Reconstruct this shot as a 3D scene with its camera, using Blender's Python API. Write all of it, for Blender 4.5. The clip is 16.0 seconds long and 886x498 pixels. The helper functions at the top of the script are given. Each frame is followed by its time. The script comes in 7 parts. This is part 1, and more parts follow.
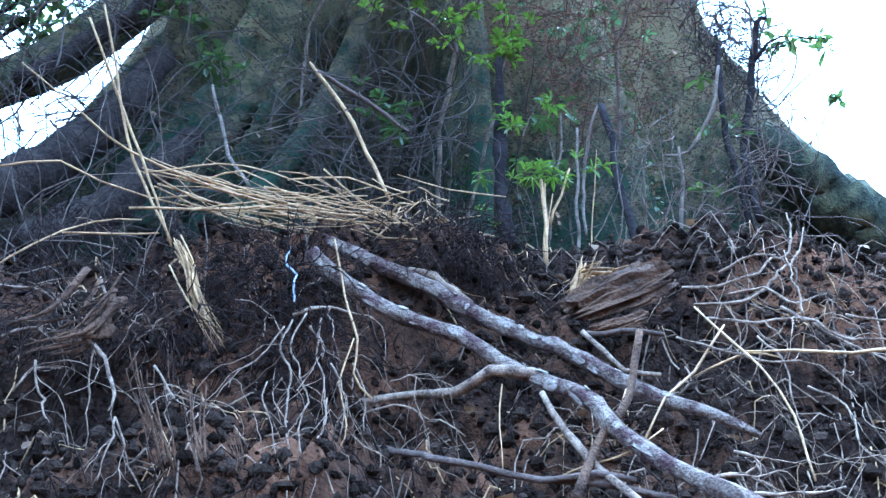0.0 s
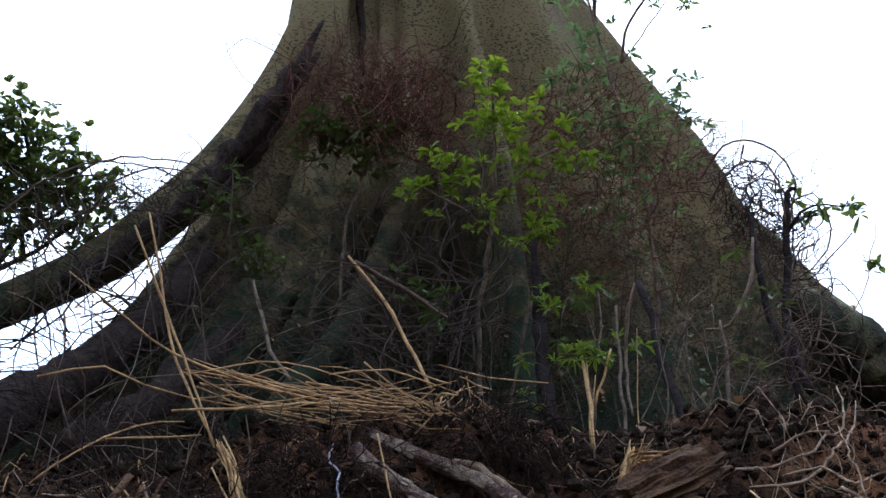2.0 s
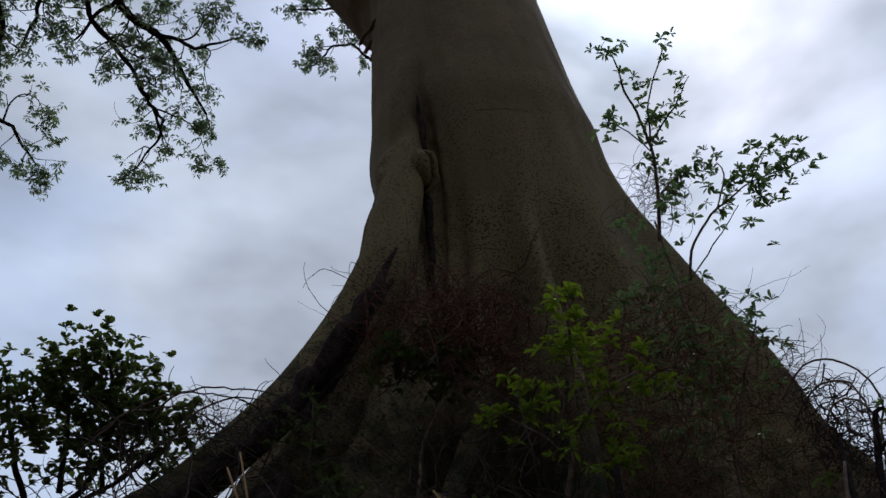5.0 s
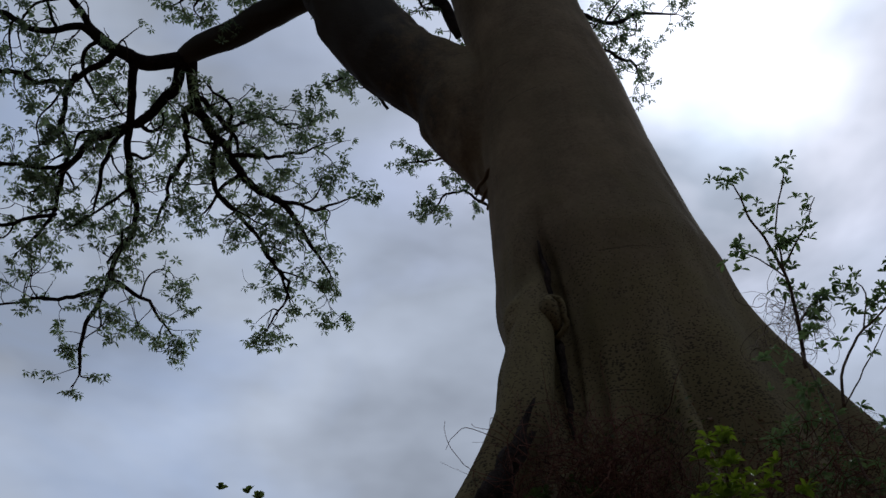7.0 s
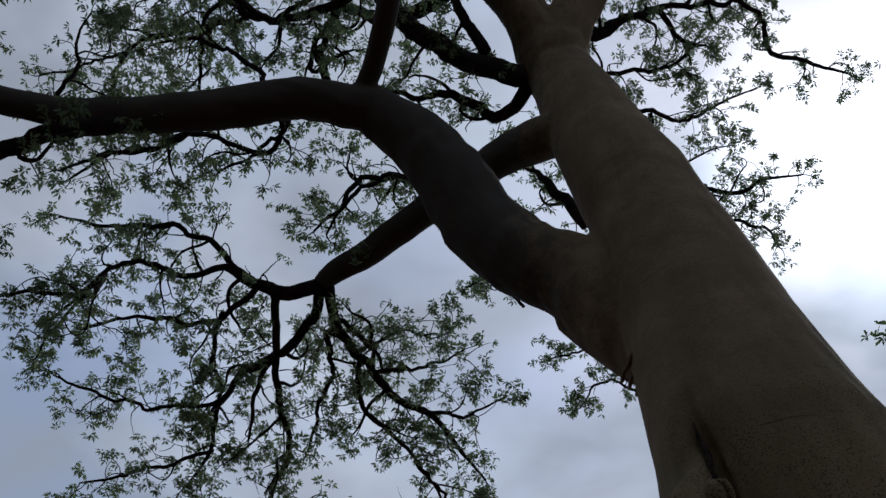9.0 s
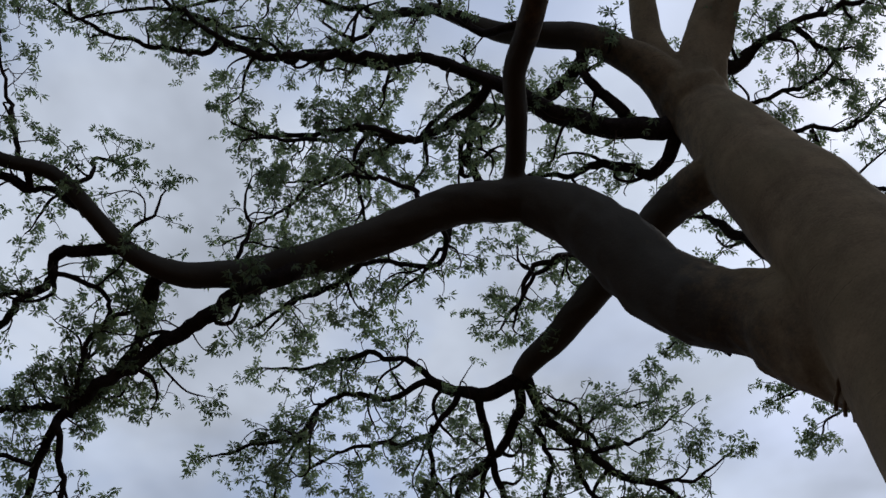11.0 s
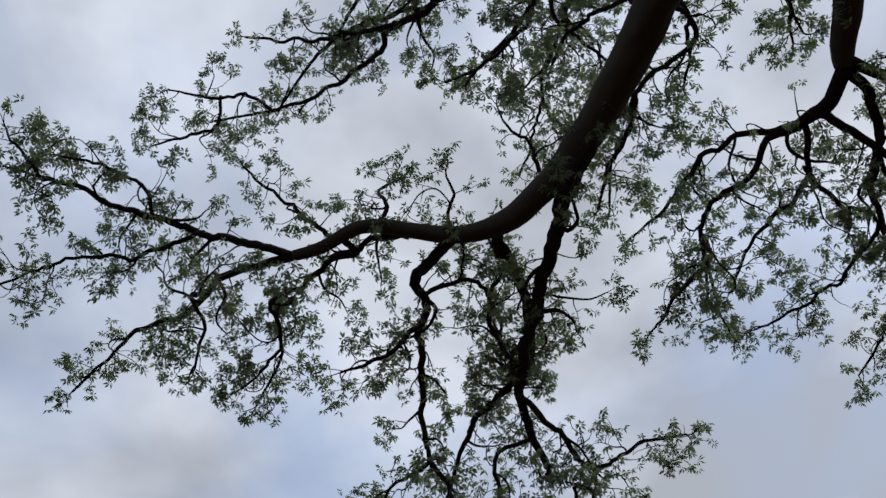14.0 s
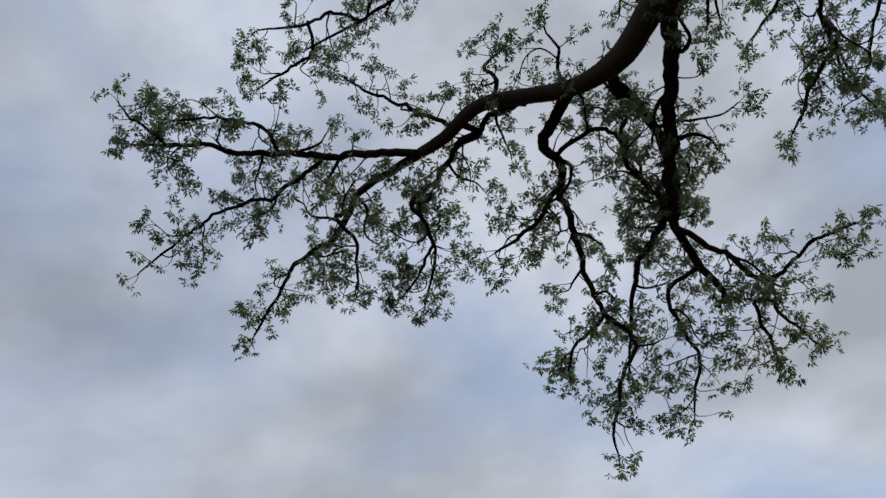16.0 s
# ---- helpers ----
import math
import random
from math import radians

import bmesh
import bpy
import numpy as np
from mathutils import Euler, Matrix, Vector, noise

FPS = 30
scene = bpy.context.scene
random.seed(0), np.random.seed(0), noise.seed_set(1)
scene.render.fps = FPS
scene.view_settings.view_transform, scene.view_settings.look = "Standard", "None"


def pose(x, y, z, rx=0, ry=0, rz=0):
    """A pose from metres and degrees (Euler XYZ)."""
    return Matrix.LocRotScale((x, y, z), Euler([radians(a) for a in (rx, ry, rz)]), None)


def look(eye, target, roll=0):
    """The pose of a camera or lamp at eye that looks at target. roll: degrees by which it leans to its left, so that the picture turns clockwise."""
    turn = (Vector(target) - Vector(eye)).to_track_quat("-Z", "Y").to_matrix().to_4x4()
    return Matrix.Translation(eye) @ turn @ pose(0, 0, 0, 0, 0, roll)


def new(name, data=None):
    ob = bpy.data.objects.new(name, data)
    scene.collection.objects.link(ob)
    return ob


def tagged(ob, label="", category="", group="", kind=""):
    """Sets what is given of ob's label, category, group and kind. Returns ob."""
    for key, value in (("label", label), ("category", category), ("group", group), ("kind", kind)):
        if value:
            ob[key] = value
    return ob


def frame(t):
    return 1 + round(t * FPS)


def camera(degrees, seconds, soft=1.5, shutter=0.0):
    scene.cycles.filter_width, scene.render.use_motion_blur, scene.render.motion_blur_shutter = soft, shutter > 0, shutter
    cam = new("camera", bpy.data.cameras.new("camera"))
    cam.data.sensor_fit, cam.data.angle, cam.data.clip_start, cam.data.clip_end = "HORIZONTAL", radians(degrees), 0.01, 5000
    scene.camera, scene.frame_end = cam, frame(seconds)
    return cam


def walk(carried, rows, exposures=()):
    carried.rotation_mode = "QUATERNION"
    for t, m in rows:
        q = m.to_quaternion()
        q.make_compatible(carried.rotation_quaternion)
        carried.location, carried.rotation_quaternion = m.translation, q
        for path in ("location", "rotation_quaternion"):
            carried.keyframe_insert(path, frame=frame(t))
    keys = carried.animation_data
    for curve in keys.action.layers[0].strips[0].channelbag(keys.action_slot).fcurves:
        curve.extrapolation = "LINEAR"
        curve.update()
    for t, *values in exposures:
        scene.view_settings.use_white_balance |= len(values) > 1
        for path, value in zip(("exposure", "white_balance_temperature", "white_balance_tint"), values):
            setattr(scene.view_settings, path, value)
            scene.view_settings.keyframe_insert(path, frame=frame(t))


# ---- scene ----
cam = camera(46.50, 16.0)
PATH = [
    (0, pose(0.000, 0.000, 1.500, 104.00, -0.00, 0.00)),
    (0.5, pose(-0.005, -0.004, 1.510, 106.69, 0.17, 0.29)),
    (1, pose(-0.005, -0.008, 1.520, 109.36, 0.46, 1.02)),
    (1.5, pose(-0.002, -0.013, 1.529, 111.67, 1.14, 2.03)),
    (2, pose(0.000, -0.011, 1.534, 113.62, 1.60, 2.86)),
    (2.5, pose(-0.000, -0.015, 1.537, 115.42, 1.45, 2.84)),
    (3, pose(0.002, -0.018, 1.543, 116.68, 1.76, 3.73)),
    (3.5, pose(-0.003, -0.024, 1.554, 119.56, 1.53, 3.97)),
    (6, pose(-0.100, -0.088, 1.623, 128.19, 0.85, 9.84)),
    (6.5, pose(-0.108, -0.097, 1.649, 130.37, 0.72, 12.21)),
    (7, pose(-0.109, -0.127, 1.640, 132.79, 0.78, 14.40)),
    (7.5, pose(-0.095, -0.137, 1.621, 135.23, 0.90, 17.52)),
    (8, pose(-0.114, -0.105, 1.651, 138.34, 0.51, 19.62)),
    (8.5, pose(-0.112, -0.079, 1.681, 141.66, -0.03, 21.16)),
    (9, pose(-0.076, -0.061, 1.685, 143.92, -0.53, 25.04)),
    (11.5, pose(0.178, 0.068, 1.583, 148.21, -1.63, 49.17)),
    (12, pose(0.170, 0.081, 1.570, 147.69, -0.13, 57.42)),
    (12.5, pose(0.125, 0.073, 1.544, 146.84, 2.12, 65.92)),
    (13, pose(0.070, 0.045, 1.493, 146.15, 4.10, 73.77)),
    (13.5, pose(0.015, 0.008, 1.441, 145.34, 5.87, 80.61)),
    (14, pose(-0.029, -0.030, 1.390, 144.92, 7.55, 86.69)),
    (14.5, pose(-0.057, -0.062, 1.332, 144.07, 8.87, 91.66)),
    (15, pose(-0.084, -0.085, 1.294, 142.94, 9.85, 95.79)),
    (15.5, pose(-0.115, -0.096, 1.273, 141.77, 10.55, 99.83)),
    (16, pose(-0.148, -0.100, 1.259, 141.65, 10.81, 103.59)),
]
EXPOSURE = [(0.0, 4.55, 4000, -2), (0.5, 4.35, 4050, -2), (1.0, 4.1, 4300, 0), (1.5, 3.4, 4900, 4), (2.0, 2.75, 5700, 9), (2.5, 2.3, 6000, 10), (3.5, 1.75, 6200, 10), (6.0, 0.38, 6000, 10), (9.0, 0.45, 6000, 10), (11.5, 0.92, 6300, 10), (14.0, 1.0, 6550, 10), (16.0, 0.8, 6550, 10)]
walk(cam, PATH, EXPOSURE)

# ---- sky and sun ----
SUN_TURN, SUN_HEIGHT = radians(12.5), radians(53)
SUN_WAY = Vector((math.sin(SUN_TURN) * math.cos(SUN_HEIGHT), math.cos(SUN_TURN) * math.cos(SUN_HEIGHT), math.sin(SUN_HEIGHT)))


def make_sky():
    world = bpy.data.worlds.new("overcast_sky")
    scene.world = world
    world.use_nodes = True
    nt = world.node_tree
    nt.nodes.clear()
    n, k = nt.nodes.new, nt.links.new
    out = n("ShaderNodeOutputWorld")
    sky = n("ShaderNodeTexSky")
    sky.sky_type, sky.sun_disc = "NISHITA", False
    sky.sun_elevation, sky.sun_rotation = SUN_HEIGHT, SUN_TURN
    clear = n("ShaderNodeBackground")
    clear.inputs["Strength"].default_value = 0.11
    k(sky.outputs[0], clear.inputs["Color"])
    co = n("ShaderNodeTexCoord")
    warp = n("ShaderNodeMapping")
    warp.inputs["Scale"].default_value = (1.6, 1.6, 3.2)
    warp.inputs["Location"].default_value = (3.1, 0.4, 1.7)
    k(co.outputs["Generated"], warp.inputs["Vector"])
    big = n("ShaderNodeTexNoise")
    big.inputs["Scale"].default_value, big.inputs["Detail"].default_value, big.inputs["Roughness"].default_value = 1.5, 5, 0.5
    big.inputs["Distortion"].default_value = 0.4
    k(warp.outputs[0], big.inputs["Vector"])
    # cloud cover: mostly closed, with a few thin bluish gaps
    cover = n("ShaderNodeMapRange")
    cover.inputs[1].default_value, cover.inputs[2].default_value = 0.36, 0.55
    cover.inputs[3].default_value, cover.inputs[4].default_value = 0.5, 1.0
    k(big.outputs[0], cover.inputs[0])
    # cloud brightness: thick and thin cloud, and the cloud in front of the sun
    tone = n("ShaderNodeMapRange")
    tone.inputs[1].default_value, tone.inputs[2].default_value = 0.35, 0.68
    tone.inputs[3].default_value, tone.inputs[4].default_value = 0.76, 1.32
    second = n("ShaderNodeTexNoise")
    second.inputs["Scale"].default_value, second.inputs["Detail"].default_value = 2.6, 4
    k(warp.outputs[0], second.inputs["Vector"])
    k(second.outputs[0], tone.inputs[0])
    dot = n("ShaderNodeVectorMath")
    dot.operation = "DOT_PRODUCT"
    dot.inputs[1].default_value = SUN_WAY
    k(co.outputs["Generated"], dot.inputs[0])
    broad = n("ShaderNodeMapRange")
    broad.interpolation_type = "SMOOTHSTEP"
    broad.inputs[1].default_value, broad.inputs[2].default_value = -0.9, 1.0
    broad.inputs[3].default_value, broad.inputs[4].default_value = 0.205, 0.35
    k(dot.outputs["Value"], broad.inputs[0])
    near = n("ShaderNodeMapRange")
    near.interpolation_type = "SMOOTHSTEP"
    near.inputs[1].default_value, near.inputs[2].default_value = 0.986, 1.0
    near.inputs[3].default_value, near.inputs[4].default_value = 0.0, 0.6
    k(dot.outputs["Value"], near.inputs[0])
    add = n("ShaderNodeMath")
    add.operation = "ADD"
    k(broad.outputs[0], add.inputs[0]), k(near.outputs[0], add.inputs[1])
    mul = n("ShaderNodeMath")
    mul.operation = "MULTIPLY"
    k(add.outputs[0], mul.inputs[0]), k(tone.outputs[0], mul.inputs[1])
    cloud = n("ShaderNodeBackground")
    cloud.inputs["Color"].default_value = (0.83, 0.895, 1.02, 1)
    k(mul.outputs[0], cloud.inputs["Strength"])
    mix = n("ShaderNodeMixShader")
    k(cover.outputs[0], mix.inputs[0]), k(clear.outputs[0], mix.inputs[1]), k(cloud.outputs[0], mix.inputs[2])
    k(mix.outputs[0], out.inputs["Surface"])
    lamp = bpy.data.lights.new("sun", "SUN")
    lamp.energy, lamp.angle, lamp.color = 0.8, radians(14), (1.0, 0.96, 0.9)
    ob = new("sun", lamp)
    ob.matrix_world = look(SUN_WAY * 50, (0, 0, 0))


make_sky()


# ---- materials ----
def material(name, base, rough=0.8, dark=None, scale=6.0, fine=60.0, bump=0.3, grain=(1, 1, 1), patch=None, patch_scale=1.5, patch_at=(0.5, 0.65), gloss=0.12, vary=0.0):
    """A rough natural surface: base mixed with dark by coarse and fine noise, a second colour in patches, fine relief."""
    m = bpy.data.materials.new(name)
    m.use_nodes = True
    nt = m.node_tree
    n, k = nt.nodes.new, nt.links.new
    bs = nt.nodes["Principled BSDF"]
    bs.inputs["Roughness"].default_value = rough
    bs.inputs["Specular IOR Level"].default_value = gloss
    dark = dark or tuple(c * 0.5 for c in base)
    co = n("ShaderNodeTexCoord")
    mp = n("ShaderNodeMapping")
    mp.inputs["Scale"].default_value = grain
    k(co.outputs["Object"], mp.inputs[0])
    a = n("ShaderNodeTexNoise")
    a.inputs["Scale"].default_value, a.inputs["Detail"].default_value, a.inputs["Roughness"].default_value = scale, 6, 0.65
    k(mp.outputs[0], a.inputs["Vector"])
    b = n("ShaderNodeTexNoise")
    b.inputs["Scale"].default_value, b.inputs["Detail"].default_value = fine, 4
    k(mp.outputs[0], b.inputs["Vector"])
    s = n("ShaderNodeMath")
    s.operation = "MULTIPLY_ADD"
    s.inputs[1].default_value = 0.5
    k(b.outputs[0], s.inputs[0]), k(a.outputs[0], s.inputs[2])
    r = n("ShaderNodeMapRange")
    r.inputs[1].default_value, r.inputs[2].default_value = 0.55, 0.95
    k(s.outputs[0], r.inputs[0])
    mix = n("ShaderNodeMix")
    mix.data_type = "RGBA"
    mix.inputs[6].default_value, mix.inputs[7].default_value = (*dark, 1), (*base, 1)
    k(r.outputs[0], mix.inputs[0])
    last = mix.outputs[2]
    if patch:
        c = n("ShaderNodeTexNoise")
        c.inputs["Scale"].default_value, c.inputs["Detail"].default_value, c.inputs["Roughness"].default_value = patch_scale, 8, 0.7
        k(co.outputs["Object"], c.inputs["Vector"])
        r2 = n("ShaderNodeMapRange")
        r2.inputs[1].default_value, r2.inputs[2].default_value = patch_at
        k(c.outputs[0], r2.inputs[0])
        m2 = n("ShaderNodeMix")
        m2.data_type = "RGBA"
        k(r2.outputs[0], m2.inputs[0]), k(last, m2.inputs[6])
        m2.inputs[7].default_value = (*patch, 1)
        last = m2.outputs[2]
    if vary:
        g = n("ShaderNodeNewGeometry")
        hs = n("ShaderNodeHueSaturation")
        vr = n("ShaderNodeMapRange")
        vr.inputs[3].default_value, vr.inputs[4].default_value = 1 - vary, 1 + vary
        k(g.outputs["Random Per Island"], vr.inputs[0]), k(vr.outputs[0], hs.inputs["Value"]), k(last, hs.inputs["Color"])
        last = hs.outputs[0]
    k(last, bs.inputs["Base Color"])
    bp = n("ShaderNodeBump")
    bp.inputs["Strength"].default_value, bp.inputs["Distance"].default_value = bump, 0.02
    k(s.outputs[0], bp.inputs["Height"])
    k(bp.outputs[0], bs.inputs["Normal"])
    return m


def leaf_material(name, base, dark, through_share=0.35, rough=0.45):
    """Thin leaf: each leaf its own tone, some light passing through."""
    m = bpy.data.materials.new(name)
    m.use_nodes = True
    nt = m.node_tree
    n, k = nt.nodes.new, nt.links.new
    bs, out = nt.nodes["Principled BSDF"], nt.nodes["Material Output"]
    bs.inputs["Roughness"].default_value = rough
    g = n("ShaderNodeNewGeometry")
    mix = n("ShaderNodeMix")
    mix.data_type = "RGBA"
    mix.inputs[6].default_value, mix.inputs[7].default_value = (*dark, 1), (*base, 1)
    co = n("ShaderNodeTexCoord")
    ns = n("ShaderNodeTexNoise")
    ns.inputs["Scale"].default_value = 1.3
    k(co.outputs["Object"], ns.inputs["Vector"])
    av = n("ShaderNodeMath")
    av.operation = "MULTIPLY_ADD"
    av.inputs[1].default_value, av.inputs[2].default_value = 0.6, -0.05
    k(g.outputs["Random Per Island"], av.inputs[0])
    ad = n("ShaderNodeMath")
    ad.operation = "MULTIPLY_ADD"
    ad.inputs[1].default_value = 0.5
    k(ns.outputs[0], ad.inputs[0]), k(av.outputs[0], ad.inputs[2])
    k(ad.outputs[0], mix.inputs[0])
    k(mix.outputs[2], bs.inputs["Base Color"])
    tr = n("ShaderNodeBsdfTranslucent")
    hs = n("ShaderNodeHueSaturation")
    hs.inputs["Value"].default_value, hs.inputs["Saturation"].default_value = 1.5, 1.1
    k(mix.outputs[2], hs.inputs["Color"]), k(hs.outputs[0], tr.inputs["Color"])
    ms = n("ShaderNodeMixShader")
    ms.inputs[0].default_value = through_share
    k(bs.outputs[0], ms.inputs[1]), k(tr.outputs[0], ms.inputs[2]), k(ms.outputs[0], out.inputs["Surface"])
    return m


def bark_material():
    """Smooth olive-brown bark with dark specks, faint level wrinkles, and green-grey growth in patches, darkened low
    down to hold shade.
    """
    m = material("smooth_olive_bark", (0.19, 0.142, 0.086), 0.9, (0.112, 0.084, 0.053), 2.6, 40, 0.3, (1, 1, 1.2), (0.13, 0.105, 0.062), 1.1, (0.46, 0.75), gloss=0.06)
    nt = m.node_tree
    n, k = nt.nodes.new, nt.links.new
    bs = nt.nodes["Principled BSDF"]
    co = n("ShaderNodeTexCoord")
    mp = n("ShaderNodeMapping")
    mp.inputs["Scale"].default_value = (0.8, 0.8, 1.25)
    k(co.outputs["Object"], mp.inputs[0])
    vo = n("ShaderNodeTexVoronoi")
    vo.inputs["Scale"].default_value = 62
    k(mp.outputs[0], vo.inputs["Vector"])
    gate = n("ShaderNodeTexNoise")
    gate.inputs["Scale"].default_value, gate.inputs["Detail"].default_value = 3.2, 6
    k(co.outputs["Object"], gate.inputs["Vector"])
    size = n("ShaderNodeMapRange")
    size.inputs[1].default_value, size.inputs[2].default_value = 0.30, 0.70
    size.inputs[3].default_value, size.inputs[4].default_value = 0.22, 0.46
    k(gate.outputs[0], size.inputs[0])
    spot = n("ShaderNodeMath")
    spot.operation = "LESS_THAN"
    up = n("ShaderNodeSeparateXYZ")
    k(co.outputs["Object"], up.inputs[0])
    fade = n("ShaderNodeMapRange")
    fade.inputs[1].default_value, fade.inputs[2].default_value = 4.8, 6.6
    fade.inputs[3].default_value, fade.inputs[4].default_value = 1.0, 0.25
    k(up.outputs["Z"], fade.inputs[0])
    scaled = n("ShaderNodeMath")
    scaled.operation = "MULTIPLY"
    k(size.outputs[0], scaled.inputs[0]), k(fade.outputs[0], scaled.inputs[1])
    k(vo.outputs["Distance"], spot.inputs[0]), k(scaled.outputs[0], spot.inputs[1])
    wr = n("ShaderNodeMapping")
    wr.inputs["Scale"].default_value = (0.9, 0.9, 16)
    k(co.outputs["Object"], wr.inputs[0])
    lines = n("ShaderNodeTexNoise")
    lines.inputs["Scale"].default_value, lines.inputs["Detail"].default_value, lines.inputs["Distortion"].default_value = 2.2, 5, 0.6
    k(wr.outputs[0], lines.inputs["Vector"])
    thin = n("ShaderNodeMapRange")
    thin.inputs[1].default_value, thin.inputs[2].default_value = 0.69, 0.74
    thin.inputs[4].default_value = 0.7
    k(lines.outputs[0], thin.inputs[0])
    mark = n("ShaderNodeMath")
    mark.operation = "MAXIMUM"
    k(spot.outputs[0], mark.inputs[0]), k(thin.outputs[0], mark.inputs[1])
    share = n("ShaderNodeMath")
    share.operation = "MULTIPLY"
    share.inputs[1].default_value = 0.78
    k(mark.outputs[0], share.inputs[0])
    mix = n("ShaderNodeMix")
    mix.data_type = "RGBA"
    mix.inputs[7].default_value = (0.03, 0.024, 0.018, 1)
    k(share.outputs[0], mix.inputs[0])
    # olive algae in ragged patches, thickest below the first limbs
    algae_at = n("ShaderNodeTexNoise")
    algae_at.inputs["Scale"].default_value, algae_at.inputs["Detail"].default_value, algae_at.inputs["Roughness"].default_value = 2.3, 8, 0.7
    k(co.outputs["Object"], algae_at.inputs["Vector"])
    height = n("ShaderNodeSeparateXYZ")
    k(co.outputs["Object"], height.inputs[0])
    low = n("ShaderNodeMapRange")
    low.inputs[1].default_value, low.inputs[2].default_value = 7.0, 5.0
    low.inputs[3].default_value, low.inputs[4].default_value = -0.3, 0.2
    k(height.outputs["Z"], low.inputs[0])
    algae_sum = n("ShaderNodeMath")
    k(low.outputs[0], algae_sum.inputs[0]), k(algae_at.outputs[0], algae_sum.inputs[1])
    algae_edge = n("ShaderNodeMapRange")
    algae_edge.inputs[1].default_value, algae_edge.inputs[2].default_value = 0.42, 0.75
    algae_edge.inputs[4].default_value = 0.75
    k(algae_sum.outputs[0], algae_edge.inputs[0])
    algae = n("ShaderNodeMix")
    algae.data_type = "RGBA"
    algae.inputs[7].default_value = (0.15, 0.123, 0.056, 1)
    k(algae_edge.outputs[0], algae.inputs[0]), k(bs.inputs["Base Color"].links[0].from_socket, algae.inputs[6])
    # long upright rain stains
    run = n("ShaderNodeMapping")
    run.inputs["Scale"].default_value = (2.4, 2.4, 0.45)
    k(co.outputs["Object"], run.inputs[0])
    stain = n("ShaderNodeTexNoise")
    stain.inputs["Scale"].default_value, stain.inputs["Detail"].default_value, stain.inputs["Roughness"].default_value = 1.6, 7, 0.65
    k(run.outputs[0], stain.inputs["Vector"])
    wet = n("ShaderNodeMapRange")
    wet.inputs[1].default_value, wet.inputs[2].default_value = 0.5, 0.72
    wet.inputs[3].default_value, wet.inputs[4].default_value = 0.0, 0.42
    k(stain.outputs[0], wet.inputs[0])
    streak = n("ShaderNodeMix")
    streak.data_type = "RGBA"
    streak.inputs[7].default_value = (0.045, 0.036, 0.026, 1)
    k(wet.outputs[0], streak.inputs[0])
    k(algae.outputs[2], streak.inputs[6])
    k(streak.outputs[2], mix.inputs[6])
    # moss near the ground, its colour darkened to carry the foot's shade too
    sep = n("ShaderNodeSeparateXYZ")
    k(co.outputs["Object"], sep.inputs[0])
    foot_moss_shade = n("ShaderNodeMapRange")
    foot_moss_shade.inputs[1].default_value, foot_moss_shade.inputs[2].default_value = 4.9, 2.4
    foot_moss_shade.inputs[3].default_value, foot_moss_shade.inputs[4].default_value = -0.25, 0.24
    k(sep.outputs["Z"], foot_moss_shade.inputs[0])
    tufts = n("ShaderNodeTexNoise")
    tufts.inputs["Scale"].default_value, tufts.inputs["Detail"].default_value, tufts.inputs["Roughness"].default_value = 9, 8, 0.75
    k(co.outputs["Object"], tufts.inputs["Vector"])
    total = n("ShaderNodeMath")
    k(foot_moss_shade.outputs[0], total.inputs[0]), k(tufts.outputs[0], total.inputs[1])
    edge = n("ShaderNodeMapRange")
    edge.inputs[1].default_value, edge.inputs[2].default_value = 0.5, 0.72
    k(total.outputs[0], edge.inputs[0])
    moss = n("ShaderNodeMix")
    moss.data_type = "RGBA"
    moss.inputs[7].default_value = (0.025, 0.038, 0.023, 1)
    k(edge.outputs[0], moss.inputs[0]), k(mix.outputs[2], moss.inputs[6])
    # spreading limbs turn dark grey: own tone and underside shade in one colour
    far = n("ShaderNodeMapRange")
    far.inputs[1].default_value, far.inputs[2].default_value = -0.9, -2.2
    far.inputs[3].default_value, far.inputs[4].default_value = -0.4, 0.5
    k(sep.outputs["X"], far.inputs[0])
    limb_grey_sum = n("ShaderNodeMath")
    k(far.outputs[0], limb_grey_sum.inputs[0]), k(tufts.outputs[0], limb_grey_sum.inputs[1])
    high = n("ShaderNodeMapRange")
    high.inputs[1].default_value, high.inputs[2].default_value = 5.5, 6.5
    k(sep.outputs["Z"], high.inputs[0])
    limb_grey_edge = n("ShaderNodeMapRange")
    limb_grey_edge.inputs[1].default_value, limb_grey_edge.inputs[2].default_value = 0.25, 0.65
    limb_grey_edge.inputs[3].default_value, limb_grey_edge.inputs[4].default_value = 0.0, 0.85
    k(limb_grey_sum.outputs[0], limb_grey_edge.inputs[0])
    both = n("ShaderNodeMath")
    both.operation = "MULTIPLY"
    k(limb_grey_edge.outputs[0], both.inputs[0]), k(high.outputs[0], both.inputs[1])
    limb_grey = n("ShaderNodeMix")
    limb_grey.data_type = "RGBA"
    limb_grey.inputs[7].default_value = (0.042, 0.042, 0.040, 1)
    k(both.outputs[0], limb_grey.inputs[0]), k(moss.outputs[2], limb_grey.inputs[6])
    k(limb_grey.outputs[2], bs.inputs["Base Color"])
    bp2 = n("ShaderNodeBump")
    bp2.inputs["Strength"].default_value, bp2.inputs["Distance"].default_value = 0.7, 0.03
    k(edge.outputs[0], bp2.inputs["Height"]), k(bs.inputs["Normal"].links[0].from_socket, bp2.inputs["Normal"])
    k(bp2.outputs[0], bs.inputs["Normal"])
    bp = n("ShaderNodeBump")
    bp.invert = True
    bp.inputs["Strength"].default_value, bp.inputs["Distance"].default_value = 0.5, 0.01
